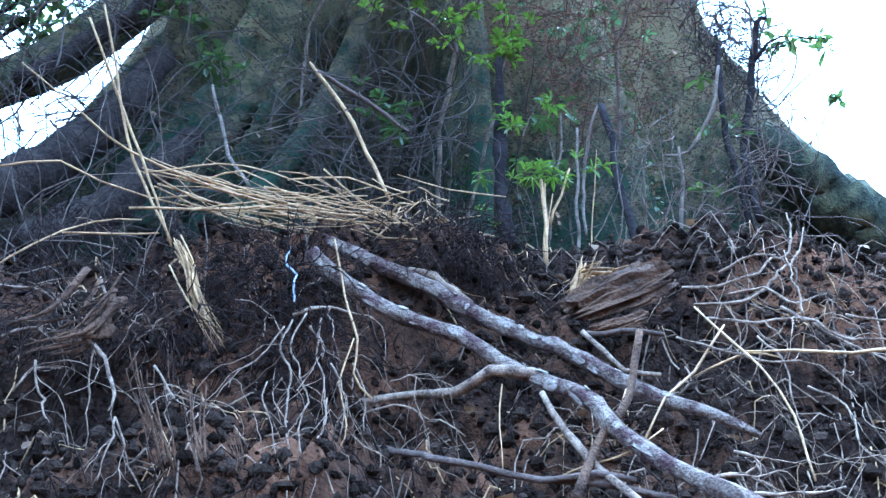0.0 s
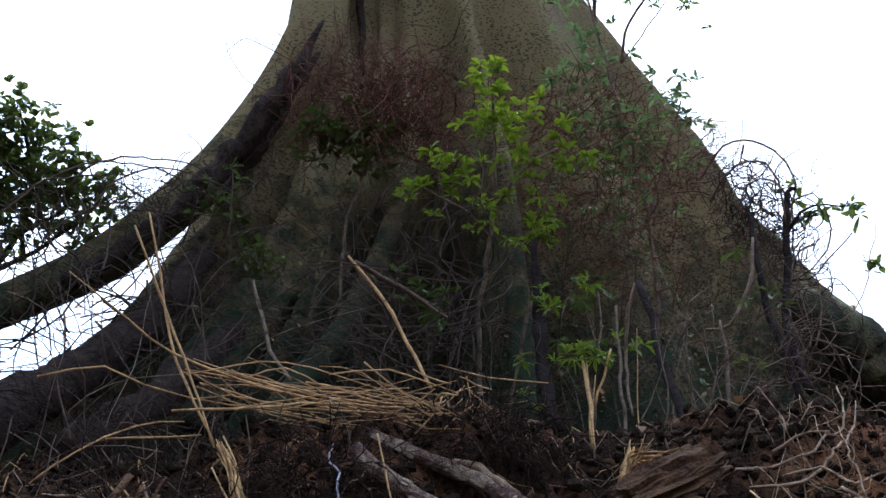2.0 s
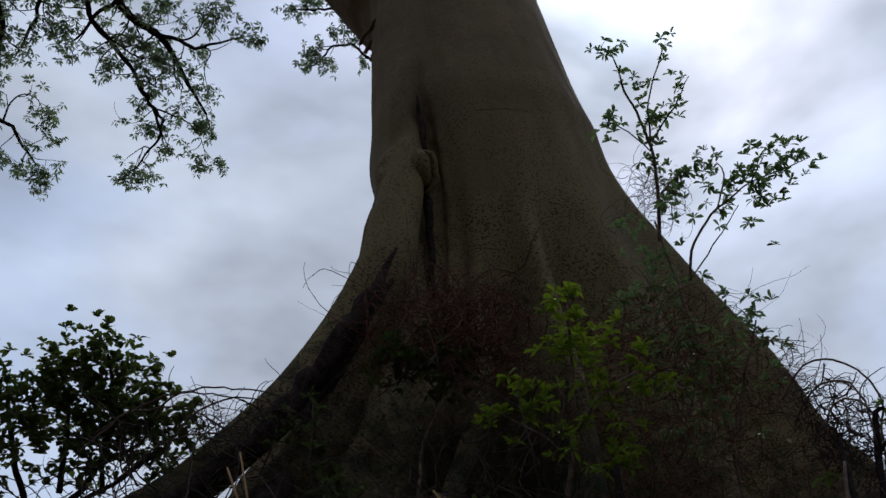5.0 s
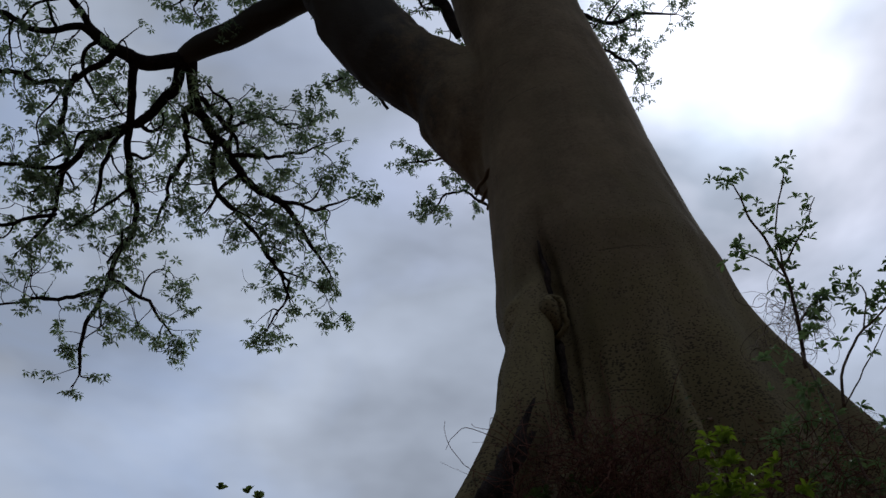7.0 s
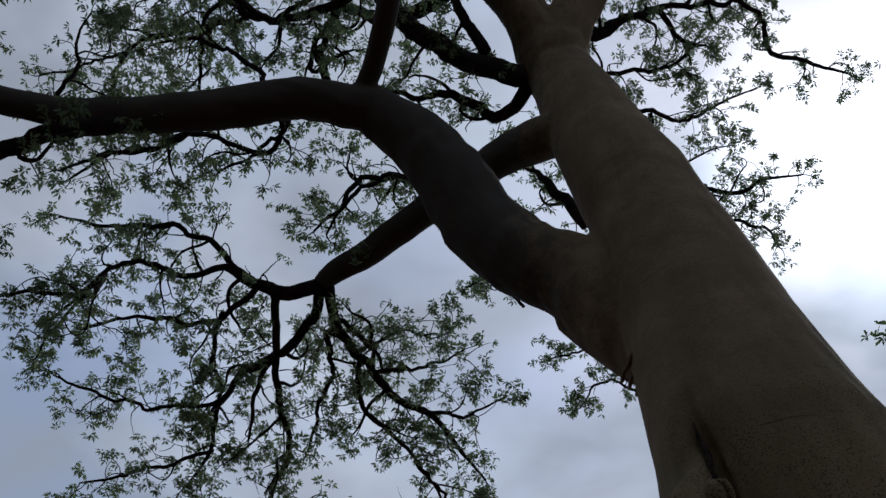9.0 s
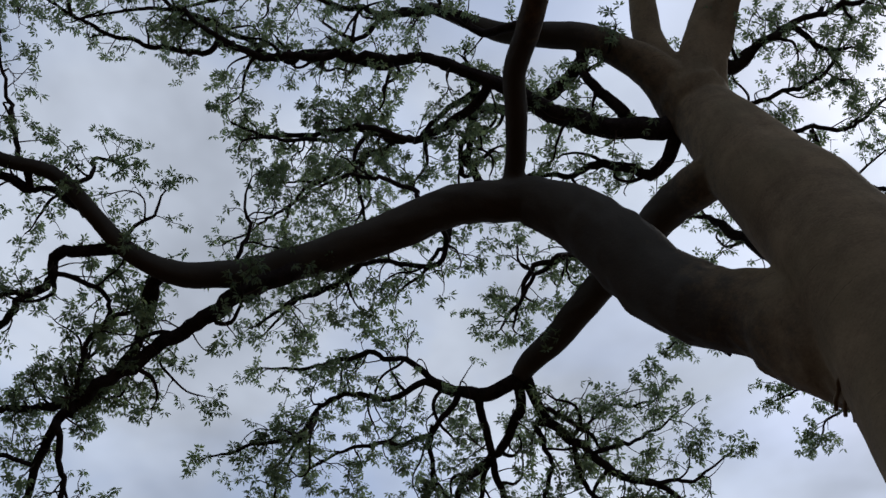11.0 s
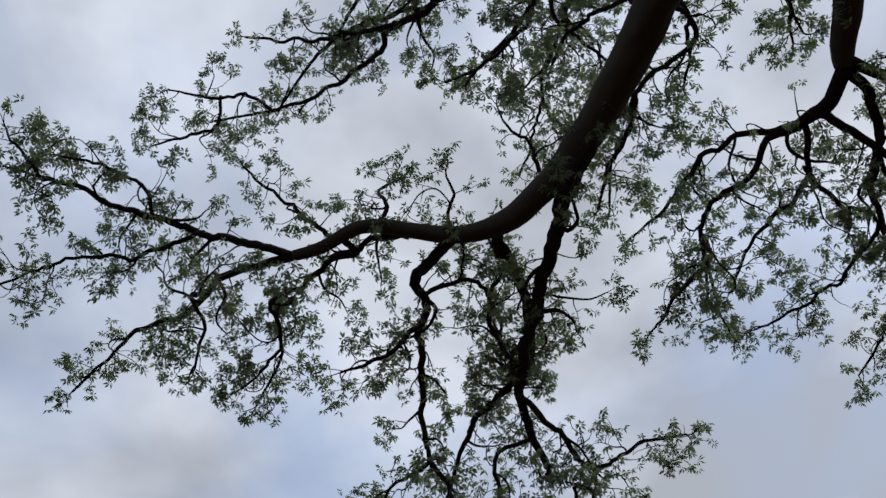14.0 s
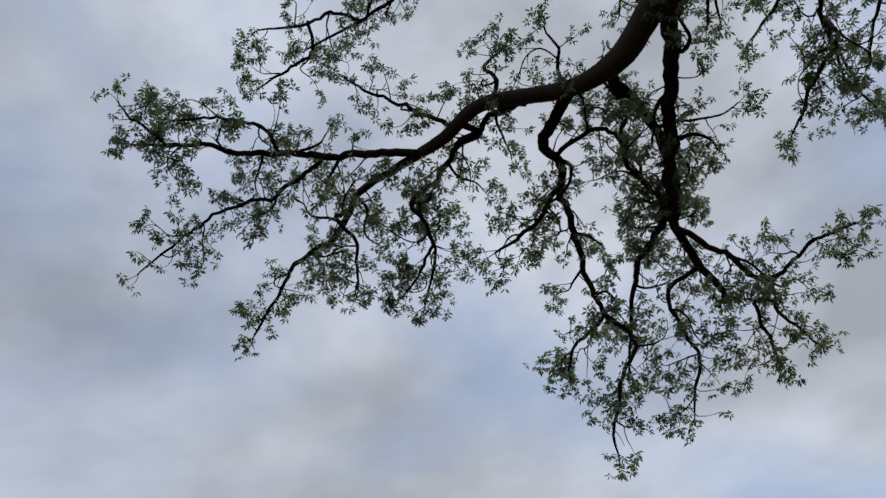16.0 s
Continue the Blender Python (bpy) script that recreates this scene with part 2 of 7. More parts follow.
    k(mark.outputs[0], bp.inputs["Height"])
    k(bs.inputs["Normal"].links[0].from_socket, bp.inputs["Normal"])
    k(bp.outputs[0], bs.inputs["Normal"])
    return m


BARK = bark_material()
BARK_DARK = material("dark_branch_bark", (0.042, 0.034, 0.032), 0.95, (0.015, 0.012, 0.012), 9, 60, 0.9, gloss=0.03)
# torn bark; its dark colour also serves as shade in cleft and hollow
SCAR_SHADE = material("torn_bark_and_shade", (0.05, 0.037, 0.03), 0.95, (0.014, 0.01, 0.009), 22, 90, 1.0, gloss=0.1)
# mossy bark with the buttress ridge's shade mixed into its dark tones
SHADED_MOSS = material("shaded_mossy_bark", (0.06, 0.066, 0.042), 0.95, (0.016, 0.016, 0.013), 12, 80, 1.0, patch=(0.10, 0.095, 0.05), patch_scale=6, patch_at=(0.52, 0.68), gloss=0.1)
TWIG_DARK = material("brown_twig_bark", (0.08, 0.062, 0.05), 0.85, (0.036, 0.028, 0.025), 9, 90, 0.3, gloss=0.05, vary=0.35)
LEAF_TREE = leaf_material("palmate_leaf_green", (0.15, 0.185, 0.09), (0.055, 0.085, 0.055), 0.52)
SOIL = material("dark_crumbly_soil", (0.05, 0.031, 0.022), 0.95, (0.005, 0.0035, 0.003), 19, 120, 1.0, patch=(0.17, 0.085, 0.045), patch_scale=2.4, patch_at=(0.46, 0.64), gloss=0.02)
CRUMB = material("earth_crumbs", (0.06, 0.040, 0.029), 0.95, (0.010, 0.007, 0.005), 40, 200, 0.8, gloss=0.02, vary=0.75)
STRAW = material("dry_straw", (0.56, 0.36, 0.16), 0.55, (0.17, 0.095, 0.045), 30, 200, 0.2, vary=0.4)
ROOT_PALE = material("pale_weathered_root", (0.37, 0.265, 0.18), 0.9, (0.06, 0.038, 0.027), 34, 190, 0.5, vary=0.55)
FLAKE = material("pale_outer_bark", (0.50, 0.42, 0.34), 0.9, (0.20, 0.15, 0.115), 60, 220, 0.6, gloss=0.1, vary=0.2)
LOG = material("flaking_root_bark", (0.37, 0.29, 0.22), 0.9, (0.10, 0.065, 0.052), 34, 170, 1.0, patch=(0.085, 0.048, 0.045), patch_scale=20, patch_at=(0.47, 0.57), gloss=0.1)


# ---- mesh builders ----
class Soup:
    """Collects vertices and faces of one mesh."""

    def __init__(self):
        self.v, self.f, self.count = [], [], 0

    def add(self, verts, faces):
        self.v.append(np.asarray(verts, float))
        o = self.count
        self.f.extend([tuple(i + o for i in q) for q in faces])
        self.count += len(verts)

    def mesh(self, name, mat, smooth=True):
        me = bpy.data.meshes.new(name)
        me.from_pydata(np.concatenate(self.v).tolist(), [], self.f)
        me.materials.append(mat)
        if smooth:
            me.polygons.foreach_set("use_smooth", [True] * len(me.polygons))
        me.update()
        return me


def part_of(name, mesh, parent=None, label=""):
    """Links a mesh as one object, under a thing or a part."""
    ob = new(name, mesh)
    if parent:
        ob.parent = parent
        ob.matrix_parent_inverse = parent.matrix_world.inverted()
    if label:
        ob["label"] = label
    return ob


def smooth_line(points, step=0.1, wiggle=0.0, rng=None):
    """A rounded line through points of (x, y, z, radius), with small bends."""
    p = np.asarray(points, float)
    p = np.vstack([2 * p[0] - p[1], p, 2 * p[-1] - p[-2]])
    out = []
    for i in range(1, len(p) - 2):
        a, b, c, d = p[i - 1:i + 3]
        m = max(2, int(np.linalg.norm(c[:3] - b[:3]) / step))
        for u in np.linspace(0, 1, m, endpoint=False):
            out.append(0.5 * (2 * b + (c - a) * u + (2 * a - 5 * b + 4 * c - d) * u * u + (3 * b - a - 3 * c + d) * u ** 3))
    out.append(p[-2])
    out = np.array(out)
    if wiggle and rng is not None and len(out) > 3:
        amp = wiggle * np.sin(np.linspace(0, math.pi, len(out)))[:, None]
        w = rng.normal(size=(len(out), 3))
        w = (w + np.roll(w, 1, 0) + np.roll(w, -1, 0)) / 1.7
        out[1:-1, :3] += (w * amp)[1:-1]
    out[:, 3] = np.maximum(out[:, 3], 0.0008)
    return out


def tube(soup, line, sides=6, lump=0.0, rng=None, cap=True, flat=1.0):
    """A round tapered tube along a line of (x, y, z, radius)."""
    p, r = line[:, :3], line[:, 3]
    t = np.gradient(p, axis=0)
    t /= np.linalg.norm(t, axis=1)[:, None] + 1e-9
    u = np.cross(t[0], (0.31, 0.2, 0.93))
    if np.linalg.norm(u) < 0.1:
        u = np.cross(t[0], (1, 0, 0))
    ring = []
    ang = np.linspace(0, 2 * math.pi, sides, endpoint=False)
    for i in range(len(p)):
        u = u - t[i] * u.dot(t[i])
        u /= np.linalg.norm(u) + 1e-9
        w = np.cross(t[i], u)
        rr = r[i] * (1 + (rng.normal(size=sides) * lump if lump and rng is not None else 0))
        ring.append(p[i] + np.outer(np.cos(ang) * rr, u) + np.outer(np.sin(ang) * rr * flat, w))
    faces = []
    for i in range(len(p) - 1):
        for j in range(sides):
            a, b = i * sides + j, i * sides + (j + 1) % sides
            faces.append((a, b, b + sides, a + sides))
    if cap:
        faces.append(tuple(range(sides))[::-1])
        faces.append(tuple(range((len(p) - 1) * sides, len(p) * sides)))
    soup.add(np.concatenate(ring), faces)


# ---- ground ----
def ground_height(x, y):
    """Cut bank: pit floor at the camera, a steep earth face, then the shelf that the tree stands on."""
    crest = 2.02 + 0.05 * math.sin(1.3 * x + 0.6) - 0.05 * max(0, x - 0.7) + 0.03 * math.sin(3.1 * x)
    s = y - 0.10 * math.sin(2.1 * x + 0.8) - 0.05 * math.sin(5.3 * x)
    # ground climbing behind the camera is unseen, added to block low sky
    knots = (-60, -14, -6, -1.5, 0.75, 1.05, 1.35, 1.7, 2.0, 2.35, 2.6, 4.9, 9, 30, 200, 4000)
    level = (16.0, 9.5, 4.2, 0.1, 0.0, 0.45, 1.18, 1.47, 1.68, crest, crest + 0.03, 2.2, 2.05, 1.0, 0.0, 0.0)
    z = float(np.interp(s, knots, level))
    # unseen side slopes, added to keep low sky off the trunk's foot
    z += 2.0 * min(1.0, max(0.0, (abs(x) - 4.5) / 7.0)) * min(1.0, max(0.0, (1.2 - y) / 3.0))
    if abs(x) < 12 and -3 < y < 12:
        v = Vector((x, y, 0))
        near = 1.0 if y > 1.0 else 0.35
        # root mounds on the crest and the hollow under the fallen roots
        z += 0.11 * math.exp(-((x + 0.02) / 0.16) ** 2 - ((y - 2.42) / 0.14) ** 2)
        z += 0.10 * math.exp(-((x + 0.42) / 0.25) ** 2 - ((y - 2.3) / 0.16) ** 2)
        z -= 0.16 * math.exp(-((x + 0.10) / 0.17) ** 2 - ((y - 2.06) / 0.10) ** 2)
        z -= 0.10 * math.exp(-((x + 0.75) / 0.4) ** 2 - ((y - 1.95) / 0.14) ** 2)
        z += near * (0.06 * noise.fractal(v * 1.7, 1.0, 2.0, 4) + 0.06 * noise.fractal(v * 7.0 + Vector((5, 1, 0)), 0.8, 2.0, 4))
        z += near * 0.07 * abs(noise.noise(v * 17)) + near * 0.03 * abs(noise.noise(v * 29)) + near * 0.010 * noise.noise(v * 44)
    return z


def build_ground():
    out = [1.6 ** i for i in range(1, 17)]
    fx = np.concatenate((np.arange(-2.6, -1.36, 0.04), np.arange(-1.35, 1.36, 0.011), np.arange(1.38, 2.61, 0.04)))
    fy = np.concatenate((np.arange(1.0, 1.3, 0.03), np.arange(1.3, 2.7, 0.010), np.arange(2.72, 3.4, 0.04)))
    xs = [-2.6 - 0.3 * g for g in out[::-1]] + list(fx) + [2.62 + 0.3 * g for g in out]
    ys = [0.98 - 0.25 * g for g in out[::-1]] + [0.7, 0.8, 0.9] + list(fy) + list(np.arange(3.45, 6.0, 0.12)) + [6 + 0.3 * g for g in out]
    xs, ys = sorted(xs), sorted(ys)
    verts = [(x, y, ground_height(x, y)) for y in ys for x in xs]
    w = len(xs)
    faces = [(j * w + i, j * w + i + 1, (j + 1) * w + i + 1, (j + 1) * w + i) for j in range(len(ys) - 1) for i in range(w - 1)]
    s = Soup()
    s.add(verts, faces)
    tagged(part_of("ground", s.mesh("ground", SOIL)), "dark crumbly earth bank cut below a great tree", "ground", kind="structure")


build_ground()


# ---- the great tree ----
AXIS_Z = (1.4, 3.4, 4.2, 5.8, 7.0, 8.0, 8.6, 9.2, 9.9, 10.7, 11.5, 12.5, 13.4)
AXIS_X = (-0.22, -0.24, -0.253, -0.275, -0.41, -0.53, -0.60, -0.69, -0.84, -0.96, -1.09, -1.21, -1.32)
CORE_R = (0.22, 0.30, 0.556, 0.685, 0.59, 0.55, 0.50, 0.50, 0.46, 0.42, 0.36, 0.29, 0.22)
AXIS_Y = 4.9

# buttresses: bearing in degrees (one, or one for each of BEND_Z), half thickness, reach from the axis at heights
BEND_Z = (2.2, 3.0, 3.4, 3.8, 4.3)
BUTTRESS_Z = (1.6, 2.2, 3.0, 3.4, 3.8, 4.3, 4.85, 5.5, 6.2, 7.5)
BUTTRESSES = []
BUTTRESSES.append((-3, 0.20, (4.2, 3.3, 2.3, 1.85, 1.62, 1.36, 1.07, 0.71, 0.42, 0.2)))
BUTTRESSES.append(((-77.5, -74.5, -73, -72.5, -70.5), 0.075, (1.48, 1.4, 1.32, 1.27, 1.14, 0.9, 0.66, 0.5, 0.4, 0.2)))
BUTTRESSES.append((-28, 0.32, (1.5, 1.4, 1.26, 1.18, 1.07, 0.95, 0.8, 0.6, 0.4, 0.2)))
BUTTRESSES.append(((-109, -100.5, -95.5, -94, -95), 0.07, (2.0, 1.75, 1.3, 1.12, 0.93, 0.70, 0.5, 0.4, 0.4, 0.2)))
BUTTRESSES.append(((-115, -108, -106, -106, -108), 0.05, (2.2, 1.85, 1.38, 1.16, 0.95, 0.72, 0.5, 0.4, 0.4, 0.2)))
BUTTRESSES.append(((-124, -117.5, -117, -117.5, -121), 0.13, (2.4, 2.0, 1.45, 1.22, 1.0, 0.76, 0.55, 0.4, 0.4, 0.2)))
BUTTRESSES.append(((-140, -134, -132, -131, -131), 0.12, (2.8, 2.3, 1.6, 1.34, 1.14, 0.97, 0.82, 0.5, 0.4, 0.2)))
BUTTRESSES.append((176, 0.14, (3.3, 2.9, 2.1, 1.66, 1.36, 1.06, 0.78, 0.5, 0.3, 0.2)))
BUTTRESSES.append((120, 0.2, (2.6, 2.0, 1.5, 1.3, 1.1, 0.95, 0.8, 0.6, 0.4, 0.2)))
BUTTRESSES.append((60, 0.2, (2.6, 2.0, 1.5, 1.3, 1.1, 0.95, 0.8, 0.6, 0.4, 0.2)))


def trunk_reach(a, z):
    """How far the bark lies from the axis in direction a (radians) at height z."""
    parts = [float(np.interp(z, AXIS_Z, CORE_R))]
    for bearing, half, reach in BUTTRESSES:
        turn = float(np.interp(z, BEND_Z, bearing)) if isinstance(bearing, tuple) else bearing + 2 * math.sin(1.7 * z + bearing)
        d = a - radians(turn)
        c = math.cos(d)
        if c > 0:
            n = float(np.interp(z, BUTTRESS_Z, reach))
            h = half * (1 + 0.5 * max(0, 3 - z))
            parts.append(((c / n) ** 3 + (abs(math.sin(d)) / h) ** 3) ** (-1 / 3))
    r = sum(q ** 7 for q in parts) ** (1 / 7)
    # the upright cleft, the stout column on its left, and the burr beside it
    d = (a - radians(-120 + 4.5 * (5.25 - z)) + math.pi) % (2 * math.pi) - math.pi
    up = math.exp(-((z - 5.05) / 0.72) ** 4)
    r += math.exp(-((z - 5.2) / 0.95) ** 2) * 0.10 / (1 + math.exp(d / 0.018)) * math.exp(-(d / 0.6) ** 2)
    r += up * (- 0.26 * math.exp(-((d - 0.055) / 0.042) ** 2) - 0.07 * math.exp(-((d - 0.2) / 0.16) ** 2))
    knot = ((d + 0.12) / 0.10) ** 2 + ((z - 5.2) / 0.13) ** 2
    r += 0.13 * math.exp(-knot) - 0.10 * math.exp(-knot / 0.1)
    r += 0.06 * math.exp(-((d + 1.25) / 0.25) ** 2 - ((z - 5.78) / 0.22) ** 2)
    return r


def trunk_shell(soup):
    zs = np.concatenate([np.arange(1.4, 7.6, 0.06), np.arange(7.6, 13.2, 0.1)])
    sides = 220
    ang = np.linspace(0, 2 * math.pi, sides, endpoint=False)
    verts = []
    for z in zs:
        cx = float(np.interp(z, AXIS_Z, AXIS_X))
        for a in ang:
            r = trunk_reach(a, z) if z < 7.6 else float(np.interp(z, AXIS_Z, CORE_R))
            v = Vector((math.cos(a) * 2, math.sin(a) * 2, z * 0.7))
            r *= 1 + 0.03 * noise.noise(v) + 0.014 * noise.noise(v * 4) + ((0.02 * noise.noise(v * 5) + 0.02 * noise.noise(v * 11)) * min(1, max(0, 4.8 - z)))
            verts.append((cx + r * math.cos(a), AXIS_Y + r * math.sin(a), z))
    n = len(zs)
    faces = [(i * sides + j, i * sides + (j + 1) % sides, (i + 1) * sides + (j + 1) % sides, (i + 1) * sides + j) for i in range(n - 1) for j in range(sides)]
    faces.append(tuple(range(sides))[::-1])
    faces.append(tuple(range((n - 1) * sides, n * sides)))
    soup.add(verts, faces)


tree = tagged(new("buttressed_tree"), "huge grey-barked tree with buttress roots on the bank", "tree")
tree.location = (-0.2, 4.9, 2.1)
bpy.context.view_layer.update()

# stout limbs that grow out of the trunk
GREAT_LIMB = [(-0.48, 5.00, 6.86, 0.348), (-0.76, 5.01, 7.37, 0.421), (-1.06, 4.98, 7.82, 0.443), (-1.32, 4.88, 8.21, 0.345), (-1.69, 4.74, 8.51, 0.338), (-1.96, 4.59, 8.97, 0.344), (-2.15, 4.33, 9.44, 0.331), (-2.36, 4.06, 9.82, 0.288), (-2.63, 3.80, 10.09, 0.237), (-2.78, 3.67, 10.09, 0.207), (-3.25, 3.38, 10.15, 0.199), (-3.94, 3.13, 10.05, 0.195), (-4.53, 2.86, 9.95, 0.170), (-5.01, 2.53, 9.77, 0.153)]
OUTER_LIMB = [(-4.53, 2.86, 9.95, 0.164), (-5.01, 2.53, 9.77, 0.145), (-5.43, 2.05, 9.62, 0.122), (-5.64, 1.61, 9.64, 0.092), (-5.66, 1.07, 9.78, 0.081), (-5.70, 0.58, 9.92, 0.073), (-5.93, 0.22, 9.91, 0.068), (-6.05, -0.07, 9.95, 0.060)]
FAN_LIMB = [(-0.87, 4.79, 10.28, 0.228), (-1.24, 4.82, 10.33, 0.225), (-1.60, 4.91, 10.46, 0.212), (-2.12, 5.01, 10.53, 0.177), (-2.79, 5.09, 10.30, 0.160), (-3.38, 5.20, 10.15, 0.145), (-3.84, 5.23, 10.06, 0.122), (-4.03, 5.26, 9.96, 0.095)]
RISING_LIMB = [(-2.77, 3.66, 10.21, 0.102), (-2.52, 3.45, 10.27, 0.101), (-2.27, 3.16, 10.33, 0.105), (-2.00, 2.85, 10.40, 0.109), (-1.70, 2.64, 10.43, 0.116), (-1.38, 2.41, 10.45, 0.117)]
TOP_LIMB = [(-1.23, 5.08, 10.97, 0.120), (-1.22, 4.83, 11.79, 0.308), (-1.27, 4.49, 12.13, 0.241), (-1.38, 4.21, 12.36, 0.202), (-1.56, 3.95, 12.54, 0.173), (-1.82, 3.67, 12.76, 0.164), (-2.12, 3.46, 12.93, 0.147), (-2.44, 3.24, 13.09, 0.124), (-2.72, 2.89, 13.33, 0.093), (-3.01, 2.51, 13.57, 0.067)]
FORK_LIMB = [(-1.23, 5.08, 10.97, 0.120), (-1.19, 4.79, 11.81, 0.326), (-1.24, 4.52, 12.25, 0.207), (-1.21, 4.31, 12.81, 0.176), (-1.03, 4.06, 13.59, 0.151)]
CROWN_LIMB = [(-1.23, 5.08, 10.97, 0.120), (-1.12, 4.81, 11.72, 0.340), (-0.98, 4.69, 12.19, 0.241), (-0.71, 4.64, 12.81, 0.206), (-0.32, 4.58, 13.61, 0.183)]
BACK_LIMB = [(-1.07, 4.97, 11.58, 0.184), (-0.79, 4.78, 12.14, 0.121), (-0.56, 4.72, 12.62, 0.112), (-0.20, 4.60, 13.12, 0.095)]


def build_trunk():
    s = Soup()
    rng = np.random.default_rng(3)
    trunk_shell(s)
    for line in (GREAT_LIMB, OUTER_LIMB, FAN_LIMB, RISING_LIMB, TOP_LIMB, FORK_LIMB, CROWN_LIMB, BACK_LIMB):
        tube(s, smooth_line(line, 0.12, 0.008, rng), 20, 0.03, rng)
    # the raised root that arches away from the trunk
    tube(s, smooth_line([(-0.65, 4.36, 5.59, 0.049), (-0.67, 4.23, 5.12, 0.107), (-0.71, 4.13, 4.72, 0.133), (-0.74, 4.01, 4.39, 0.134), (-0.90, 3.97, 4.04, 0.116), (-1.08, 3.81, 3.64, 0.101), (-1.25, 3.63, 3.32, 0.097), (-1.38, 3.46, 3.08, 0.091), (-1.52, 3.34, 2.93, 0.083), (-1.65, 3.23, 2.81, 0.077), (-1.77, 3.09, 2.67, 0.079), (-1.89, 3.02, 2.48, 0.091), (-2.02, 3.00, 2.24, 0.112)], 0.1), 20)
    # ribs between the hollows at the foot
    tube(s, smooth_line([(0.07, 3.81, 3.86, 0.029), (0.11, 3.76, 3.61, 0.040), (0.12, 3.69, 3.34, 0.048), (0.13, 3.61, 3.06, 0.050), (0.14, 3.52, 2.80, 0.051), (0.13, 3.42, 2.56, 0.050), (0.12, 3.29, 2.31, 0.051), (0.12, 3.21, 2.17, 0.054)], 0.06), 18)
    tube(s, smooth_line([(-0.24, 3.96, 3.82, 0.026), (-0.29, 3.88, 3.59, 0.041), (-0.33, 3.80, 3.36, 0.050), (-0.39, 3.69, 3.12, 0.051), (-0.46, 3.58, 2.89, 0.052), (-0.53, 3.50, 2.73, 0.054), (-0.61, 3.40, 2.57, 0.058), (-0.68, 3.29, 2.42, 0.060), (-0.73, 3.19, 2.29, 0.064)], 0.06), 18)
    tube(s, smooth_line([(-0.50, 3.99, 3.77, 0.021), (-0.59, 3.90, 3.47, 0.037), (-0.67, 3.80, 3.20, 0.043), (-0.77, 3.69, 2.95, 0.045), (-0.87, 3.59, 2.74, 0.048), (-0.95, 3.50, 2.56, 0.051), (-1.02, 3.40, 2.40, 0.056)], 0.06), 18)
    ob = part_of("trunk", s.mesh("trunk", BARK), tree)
    m = ob.modifiers.new("grown_together", "REMESH")
    m.mode, m.voxel_size, m.use_smooth_shade = "VOXEL", 0.024, True
    m = ob.modifiers.new("rounded", "SMOOTH")
    m.factor, m.iterations = 0.5, 4
    return ob


trunk = build_trunk()


def trunk_mark(name, rows, mat, label, lump=0.3, sides=7):
    """Rough ridges and folds of bark that lie on the trunk."""
    rng = np.random.default_rng(17)
    for row in rows:
        s = Soup()
        tube(s, smooth_line(row, 0.03, 0.012, rng), sides, lump * 0.4, rng)
        part_of(name, s.mesh(name, mat), tree, label)


trunk_mark("bark_scar", [
    [(-0.63, 3.68, 4.26, 0.006), (-0.69, 3.66, 4.10, 0.022), (-0.76, 3.61, 3.93, 0.036), (-0.83, 3.55, 3.74, 0.042), (-0.93, 3.50, 3.53, 0.045), (-1.02, 3.45, 3.36, 0.042), (-1.13, 3.39, 3.21, 0.037), (-1.28, 3.32, 3.04, 0.034), (-1.42, 3.21, 2.88, 0.031)],
    [(-0.64, 3.65, 4.07, 0.010), (-0.73, 3.64, 3.92, 0.024), (-0.81, 3.61, 3.71, 0.026), (-0.89, 3.57, 3.54, 0.023), (-0.98, 3.53, 3.35, 0.018)],
], SCAR_SHADE, "rough dark scar along the raised root", 0.28, 12)
trunk_mark("burr", [
    [(-0.59, 4.16, 5.23, 0.025), (-0.56, 4.17, 5.16, 0.046), (-0.55, 4.19, 5.09, 0.052), (-0.56, 4.23, 5.04, 0.030)],
    [(-0.60, 4.16, 5.23, 0.014), (-0.52, 4.14, 5.20, 0.017), (-0.48, 4.17, 5.13, 0.018), (-0.49, 4.21, 5.05, 0.017), (-0.56, 4.24, 5.00, 0.014)],
], BARK, "round folded burr beside the cleft in the trunk", 0.12, 12)
# dark tube laid where the smoothed-over crack would hold its shade
trunk_mark("cleft", [
    [(float(np.interp(z, AXIS_Z, AXIS_X)) + r * math.cos(a), AXIS_Y + r * math.sin(a), z, w)
     for z, w in ((5.78, 0.006), (5.6, 0.016), (5.4, 0.022), (5.2, 0.025), (5.0, 0.024), (4.8, 0.022), (4.55, 0.016), (4.35, 0.006))
     for a in (radians(-120 + 4.5 * (5.25 - z)) + 0.055,) for r in (0.5 * (trunk_reach(a - 0.16, z) + trunk_reach(a + 0.16, z)) - 0.02,)],
], SCAR_SHADE, "dark tube painting the shade of a narrow crack in the trunk", 0.1, 8)
trunk_mark("fold", [
    [(cx + 0.40 * math.sin(b), cy - 0.40 * math.cos(b), cz + 0.14 * math.sin(b) + 0.03 * math.sin(3 * b), 0.006 + 0.012 * math.cos(b * 0.8)) for b in (-1.2, -0.8, -0.4, 0.0, 0.4, 0.8)]
    for cx, cy, cz in ((-0.62, 4.98, 6.78), (-0.66, 4.98, 6.86), (-0.70, 4.98, 6.95))
], BARK, "wrinkled bark folds under the great limb", 0.2, 8)
